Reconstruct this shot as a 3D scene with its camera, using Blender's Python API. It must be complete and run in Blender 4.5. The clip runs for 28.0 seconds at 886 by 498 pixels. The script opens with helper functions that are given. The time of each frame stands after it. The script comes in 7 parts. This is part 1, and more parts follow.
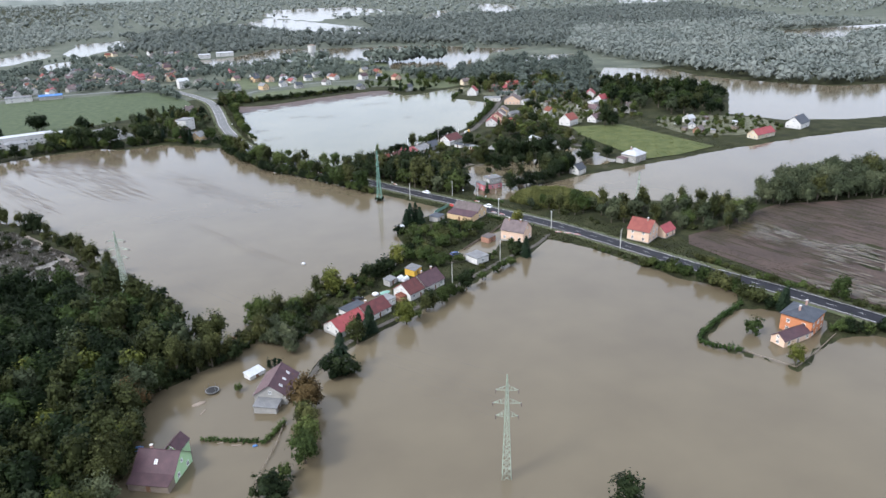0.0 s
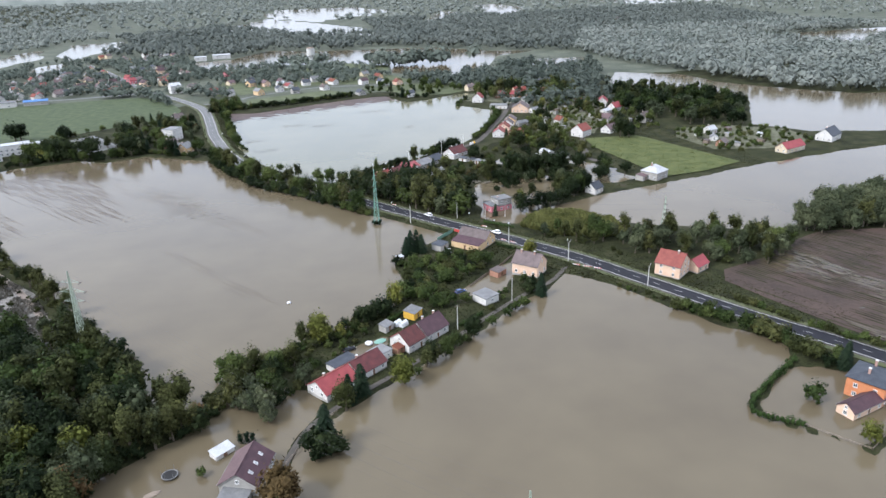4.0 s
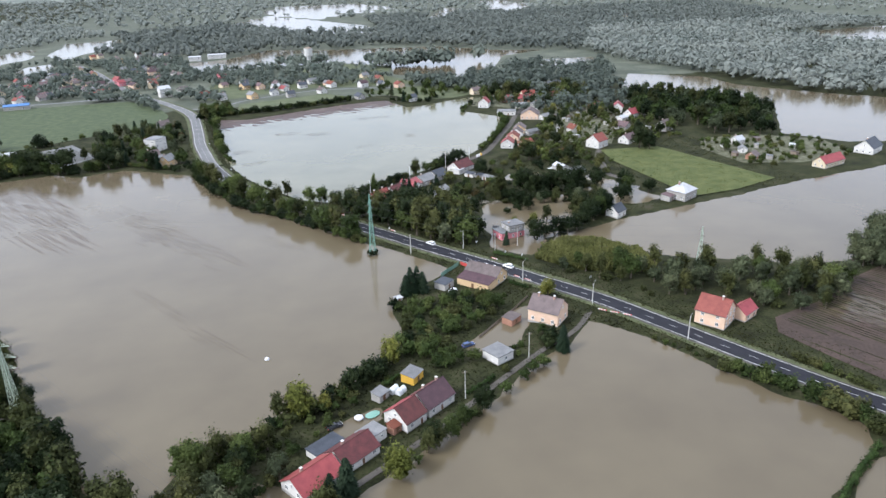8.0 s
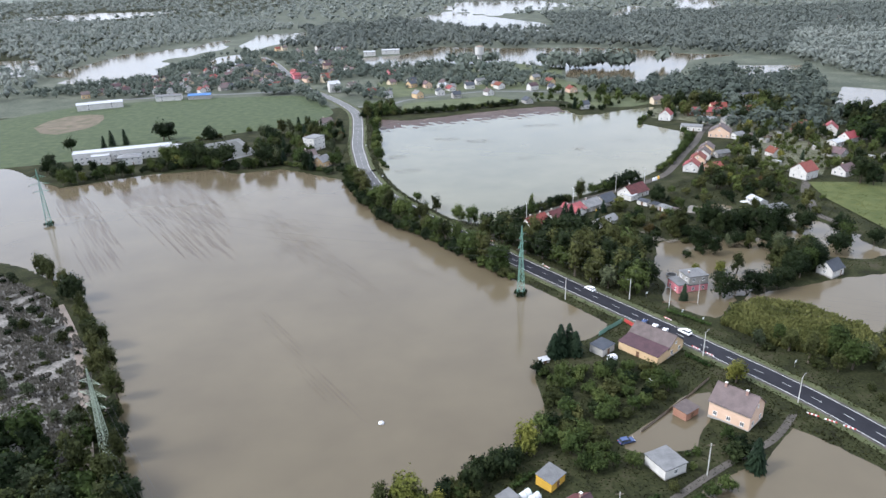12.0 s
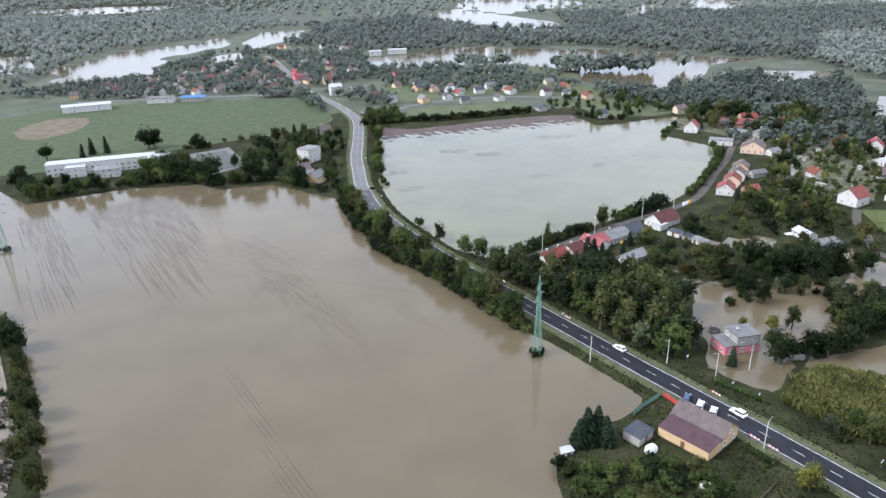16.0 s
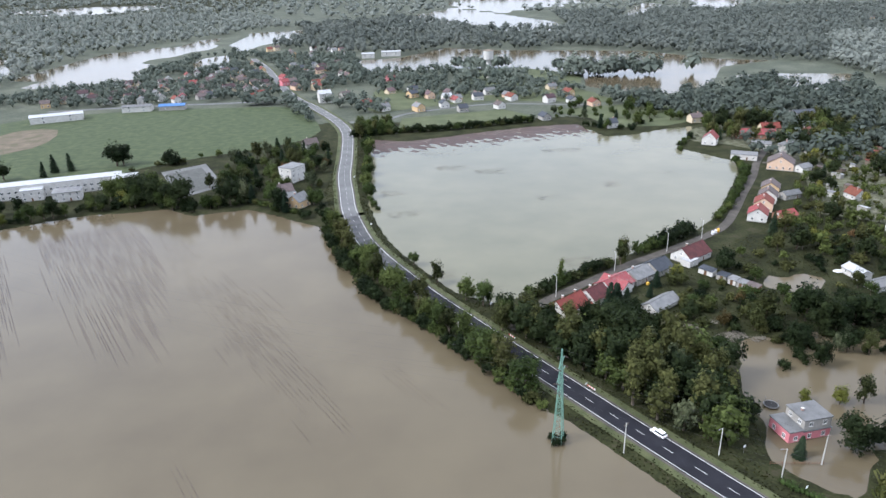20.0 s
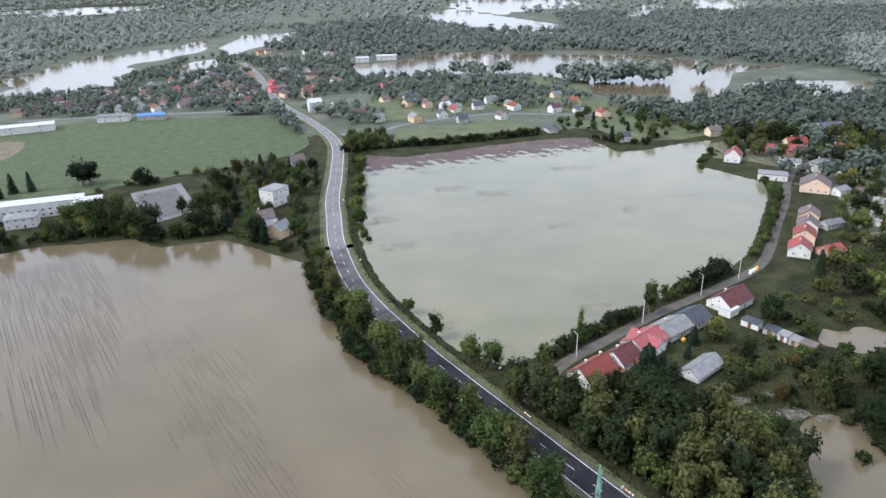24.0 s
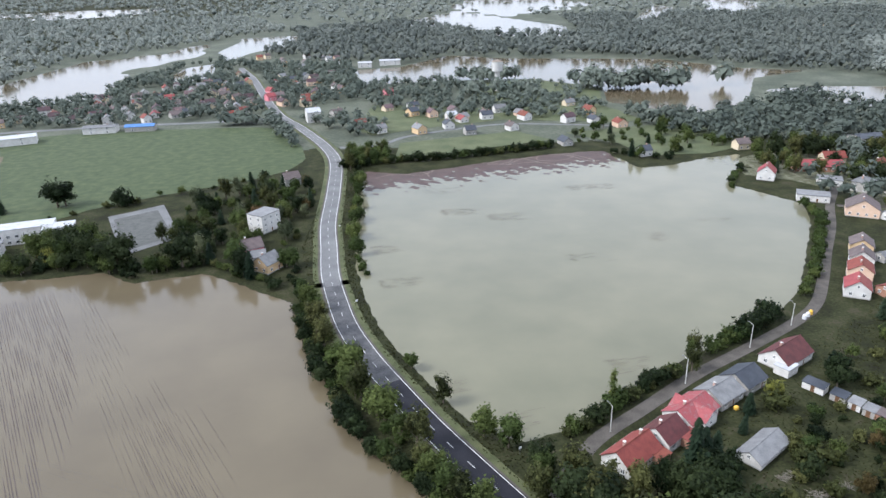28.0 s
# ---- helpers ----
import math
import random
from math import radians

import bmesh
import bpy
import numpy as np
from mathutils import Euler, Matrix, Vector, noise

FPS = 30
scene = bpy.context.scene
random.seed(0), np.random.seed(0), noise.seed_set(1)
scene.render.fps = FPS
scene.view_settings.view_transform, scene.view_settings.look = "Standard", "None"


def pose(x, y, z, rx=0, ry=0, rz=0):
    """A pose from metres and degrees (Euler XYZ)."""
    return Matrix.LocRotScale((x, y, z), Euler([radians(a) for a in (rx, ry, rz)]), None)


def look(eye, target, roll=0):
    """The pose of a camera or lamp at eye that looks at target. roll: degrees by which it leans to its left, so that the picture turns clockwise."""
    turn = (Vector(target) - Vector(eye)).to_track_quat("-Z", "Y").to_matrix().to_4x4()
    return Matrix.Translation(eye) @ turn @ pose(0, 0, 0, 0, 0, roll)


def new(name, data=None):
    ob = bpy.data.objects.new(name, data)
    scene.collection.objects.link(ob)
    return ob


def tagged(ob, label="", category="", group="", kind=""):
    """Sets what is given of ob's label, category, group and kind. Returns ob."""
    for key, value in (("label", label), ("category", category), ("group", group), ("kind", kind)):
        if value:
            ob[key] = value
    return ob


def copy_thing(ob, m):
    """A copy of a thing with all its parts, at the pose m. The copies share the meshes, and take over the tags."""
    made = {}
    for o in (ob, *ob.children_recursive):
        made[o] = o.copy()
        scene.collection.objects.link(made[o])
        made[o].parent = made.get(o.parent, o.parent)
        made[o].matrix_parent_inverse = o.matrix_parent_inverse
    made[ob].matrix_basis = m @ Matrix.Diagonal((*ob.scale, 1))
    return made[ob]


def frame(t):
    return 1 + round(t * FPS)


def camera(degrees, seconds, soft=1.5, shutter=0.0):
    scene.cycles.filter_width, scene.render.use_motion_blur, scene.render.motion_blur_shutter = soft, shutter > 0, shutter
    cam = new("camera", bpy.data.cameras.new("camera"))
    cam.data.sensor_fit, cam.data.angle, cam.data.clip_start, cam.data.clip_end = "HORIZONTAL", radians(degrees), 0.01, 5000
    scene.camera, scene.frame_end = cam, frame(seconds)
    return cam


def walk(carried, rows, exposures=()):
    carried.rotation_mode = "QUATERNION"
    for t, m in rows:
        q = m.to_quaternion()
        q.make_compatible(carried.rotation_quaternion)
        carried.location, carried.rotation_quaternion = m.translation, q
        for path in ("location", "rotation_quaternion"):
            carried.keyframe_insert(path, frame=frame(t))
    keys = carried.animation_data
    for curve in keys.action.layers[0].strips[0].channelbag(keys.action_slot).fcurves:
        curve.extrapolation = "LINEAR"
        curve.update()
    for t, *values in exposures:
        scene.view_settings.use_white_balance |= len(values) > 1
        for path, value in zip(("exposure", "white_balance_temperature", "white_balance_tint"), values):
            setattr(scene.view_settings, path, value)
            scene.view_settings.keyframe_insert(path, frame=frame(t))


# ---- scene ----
cam = camera(65.2, 28.0)
PATH = [
    (0, (-15.846, -15.723, 113.788), (-15.356, -13.931, 113.048), -1.8),
    (1, (-13.649, -7.676, 114.114), (-13.161, -5.883, 113.373), -1.8),
    (1.5, (-12.548, -3.428, 114.243), (-12.06, -1.636, 113.502), -1.7),
    (3, (-9.037, 10.548, 114.084), (-8.552, 12.341, 113.345), -1.7),
    (3.5, (-7.476, 15.57, 113.899), (-6.992, 17.364, 113.16), -1.7),
    (5.5, (-1.955, 35.677, 114.557), (-1.478, 37.47, 113.812), -1.8),
    (7, (2.144, 50.926, 114.488), (2.619, 52.719, 113.741), -1.8),
    (8, (5.003, 61.412, 114.85), (5.475, 63.205, 114.1), -1.8),
    (9, (7.592, 72.246, 114.756), (8.02, 74.05, 114.005), -1.8),
    (10, (10.209, 82.571, 115.404), (10.468, 84.407, 114.655), -2.0),
    (11, (12.411, 93.577, 115.072), (12.527, 95.429, 114.325), -1.9),
    (12, (14.667, 105.324, 114.447), (14.693, 107.18, 113.7), -1.7),
    (12.5, (15.492, 111.205, 114.262), (15.487, 113.06, 113.515), -1.5),
    (14.5, (17.007, 133.405, 114.205), (17.007, 135.259, 113.455), -1.2),
    (16, (17.021, 149.042, 114.959), (17.026, 150.894, 114.204), -1.2),
    (17, (17.183, 159.771, 114.901), (17.19, 161.623, 114.145), -1.2),
    (18.5, (17.084, 176.279, 115.444), (17.095, 178.129, 114.685), -1.3),
    (20, (17.023, 193.43, 115.289), (17.038, 195.28, 114.529), -1.4),
    (21.5, (16.467, 209.809, 115.166), (16.487, 211.659, 114.406), -1.4),
    (23.5, (16.672, 230.677, 115.073), (16.696, 232.528, 114.314), -1.2),
    (25, (16.955, 247.05, 115.244), (16.979, 248.9, 114.484), -1.4),
    (26, (16.758, 256.925, 115.0), (16.781, 258.775, 114.242), -1.3),
    (27, (16.759, 265.634, 115.021), (16.775, 267.485, 114.264), -1.3),
    (28, (16.759, 273.184, 114.968), (16.768, 275.036, 114.212), -1.5),
]
walk(cam, [(t, look(eye, target, roll)) for t, eye, target, roll in PATH], [(0, 1.11, 5760, 12.0), (28, 1.11, 5760, 12.0)])

# ---------------------------------------------------------------- light
world = bpy.data.worlds.new("overcast_sky")
scene.world = world
world.use_nodes = True
wn, wl = world.node_tree.nodes, world.node_tree.links
sky = wn.new("ShaderNodeTexSky")
sky.sky_type, sky.sun_disc = "NISHITA", False
sky.sun_elevation, sky.sun_rotation = radians(42), radians(-75)
sky.air_density, sky.dust_density, sky.ozone_density = 1.0, 2.5, 2.0
veil = wn.new("ShaderNodeMix")  # thin even cloud in front of the blue
veil.data_type = "RGBA"
spread, cloud, thick = wn.new("ShaderNodeTexCoord"), wn.new("ShaderNodeTexNoise"), wn.new("ShaderNodeMapRange")
cloud.inputs["Scale"].default_value, cloud.inputs["Detail"].default_value = 2.3, 4.0
wl.new(spread.outputs["Generated"], cloud.inputs["Vector"])
thick.inputs[1].default_value, thick.inputs[2].default_value = 0.35, 0.65
thick.inputs[3].default_value, thick.inputs[4].default_value = 0.66, 0.98
wl.new(cloud.outputs[0], thick.inputs[0])
wl.new(thick.outputs[0], veil.inputs["Factor"])
wl.new(sky.outputs[0], veil.inputs[6])
split, rise, cover = wn.new("ShaderNodeSeparateXYZ"), wn.new("ShaderNodeMapRange"), wn.new("ShaderNodeVectorMath")  # an overcast sky is brighter overhead
wl.new(spread.outputs["Generated"], split.inputs[0])
wl.new(split.outputs["Z"], rise.inputs[0])
rise.inputs[3].default_value, rise.inputs[4].default_value = 0.74, 1.3
cover.operation = "SCALE"
cover.inputs[0].default_value = (5.6, 5.75, 6.05)
wl.new(rise.outputs[0], cover.inputs["Scale"])
wl.new(cover.outputs[0], veil.inputs[7])
wl.new(veil.outputs[2], wn["Background"].inputs["Color"])
wn["Background"].inputs["Strength"].default_value = 0.145
sun = new("sun", bpy.data.lights.new("sun", "SUN"))
sun.data.energy, sun.data.angle, sun.data.color = 2.1, radians(15), (1.0, 0.95, 0.87)
sun.matrix_world = look((-150, 60, 150), (0, 100, 0))

# ---------------------------------------------------------------- materials


def material(name, colours, rough=0.8, scale=1.0, grain=12.0, bump=0.0, metal=0.0, vary=0.0, spec=0.3):
    """Principled surface: two or three tones mixed by coarse and fine noise; vary shifts brightness per object."""
    m = bpy.data.materials.new(name)
    m.use_nodes = True
    n, l = m.node_tree.nodes, m.node_tree.links
    b = n["Principled BSDF"]
    b.inputs["Roughness"].default_value = rough
    b.inputs["Metallic"].default_value = metal
    b.inputs["Specular IOR Level"].default_value = spec
    geo = n.new("ShaderNodeNewGeometry")
    coarse, fine = n.new("ShaderNodeTexNoise"), n.new("ShaderNodeTexNoise")
    coarse.inputs["Scale"].default_value, coarse.inputs["Detail"].default_value = 0.12 * scale, 5.0
    fine.inputs["Scale"].default_value, fine.inputs["Detail"].default_value = 0.12 * scale * grain, 4.0
    l.new(geo.outputs["Position"], coarse.inputs["Vector"])
    l.new(geo.outputs["Position"], fine.inputs["Vector"])
    mix = n.new("ShaderNodeMath")
    mix.operation = "MULTIPLY_ADD"
    mix.inputs[1].default_value = 0.45
    l.new(fine.outputs[0], mix.inputs[0])
    half = n.new("ShaderNodeMath")
    half.operation = "MULTIPLY"
    half.inputs[1].default_value = 0.55
    l.new(coarse.outputs[0], half.inputs[0])
    l.new(half.outputs[0], mix.inputs[2])
    ramp = n.new("ShaderNodeValToRGB")
    e = ramp.color_ramp.elements
    stops = np.linspace(0.36, 0.64, len(colours))
    e[0].position, e[0].color = stops[0], (*colours[0], 1)
    e[1].position, e[1].color = stops[-1], (*colours[-1], 1)
    for s, c in zip(stops[1:-1], colours[1:-1]):
        e.new(s).color = (*c, 1)
    l.new(mix.outputs[0], ramp.inputs[0])
    out = ramp.outputs[0]
    if vary:
        info = n.new("ShaderNodeObjectInfo")
        span = n.new("ShaderNodeMapRange")
        span.inputs[3].default_value, span.inputs[4].default_value = 1 - vary, 1 + vary
        l.new(info.outputs["Random"], span.inputs[0])
        hsv = n.new("ShaderNodeHueSaturation")
        l.new(span.outputs[0], hsv.inputs["Value"])
        turn = n.new("ShaderNodeMapRange")
        turn.inputs[3].default_value, turn.inputs[4].default_value = 0.5 + 0.06 * vary, 0.5 - 0.08 * vary
        l.new(info.outputs["Random"], turn.inputs[0])
        l.new(turn.outputs[0], hsv.inputs["Hue"])
        l.new(out, hsv.inputs["Color"])
        out = hsv.outputs[0]
    l.new(out, b.inputs["Base Color"])
    if bump:
        bp = n.new("ShaderNodeBump")
        bp.inputs["Strength"].default_value, bp.inputs["Distance"].default_value = bump, 0.05
        l.new(fine.outputs[0], bp.inputs["Height"])
        l.new(bp.outputs[0], b.inputs["Normal"])
    return m


def foliage(name, dark, light, vary=0.3, grain=0.6, patches=0.09):
    """Leaves: tone by island and by object, a little light passes through."""
    m = bpy.data.materials.new(name)
    m.use_nodes = True
    n, l = m.node_tree.nodes, m.node_tree.links
    b = n["Principled BSDF"]
    b.inputs["Roughness"].default_value = 0.65
    b.inputs["Specular IOR Level"].default_value = 0.07
    geo, info = n.new("ShaderNodeNewGeometry"), n.new("ShaderNodeObjectInfo")
    ramp = n.new("ShaderNodeValToRGB")
    ramp.color_ramp.elements[0].color, ramp.color_ramp.elements[1].color = (*dark, 1), (*light, 1)
    patch = n.new("ShaderNodeTexNoise")
    patch.inputs["Scale"].default_value, patch.inputs["Detail"].default_value = patches, 2.0
    l.new(geo.outputs["Position"], patch.inputs["Vector"])
    tone = n.new("ShaderNodeMath")
    tone.operation = "MULTIPLY_ADD"
    tone.inputs[1].default_value = grain
    l.new(geo.outputs["Random Per Island"], tone.inputs[0])
    part_of = n.new("ShaderNodeMath")
    part_of.operation = "MULTIPLY_ADD"
    part_of.inputs[1].default_value, part_of.inputs[2].default_value = 1.6, -0.3 - grain / 2
    l.new(patch.outputs[0], part_of.inputs[0])
    l.new(part_of.outputs[0], tone.inputs[2])
    l.new(tone.outputs[0], ramp.inputs[0])
    hsv = n.new("ShaderNodeHueSaturation")
    for sock, lo, hi in (("Value", 1 - vary, 1 + vary), ("Hue", 0.515, 0.48)):
        span = n.new("ShaderNodeMapRange")
        span.inputs[3].default_value, span.inputs[4].default_value = lo, hi
        l.new(info.outputs["Random"], span.inputs[0])
        l.new(span.outputs[0], hsv.inputs[sock])
    l.new(ramp.outputs[0], hsv.inputs["Color"])
    l.new(hsv.outputs[0], b.inputs["Base Color"])
    tr, ms = n.new("ShaderNodeBsdfTranslucent"), n.new("ShaderNodeMixShader")
    l.new(hsv.outputs[0], tr.inputs["Color"])
    ms.inputs[0].default_value = 0.3
    l.new(b.outputs[0], ms.inputs[1])
    l.new(tr.outputs[0], ms.inputs[2])
    l.new(ms.outputs[0], n["Material Output"].inputs["Surface"])
    return m


def water_material(name, colours):
    m = material(name, colours, rough=0.12, scale=0.07, grain=5.0, spec=0.5)
    n, l = m.node_tree.nodes, m.node_tree.links
    b = n["Principled BSDF"]
    b.inputs["IOR"].default_value = 1.33
    geo, rip, bp = n.new("ShaderNodeNewGeometry"), n.new("ShaderNodeTexNoise"), n.new("ShaderNodeBump")
    rip.inputs["Scale"].default_value, rip.inputs["Detail"].default_value = 0.6, 3.0
    l.new(geo.outputs["Position"], rip.inputs["Vector"])
    bp.inputs["Strength"].default_value, bp.inputs["Distance"].default_value = 0.25, 0.03
    l.new(rip.outputs[0], bp.inputs["Height"])
    l.new(bp.outputs[0], b.inputs["Normal"])
    return m


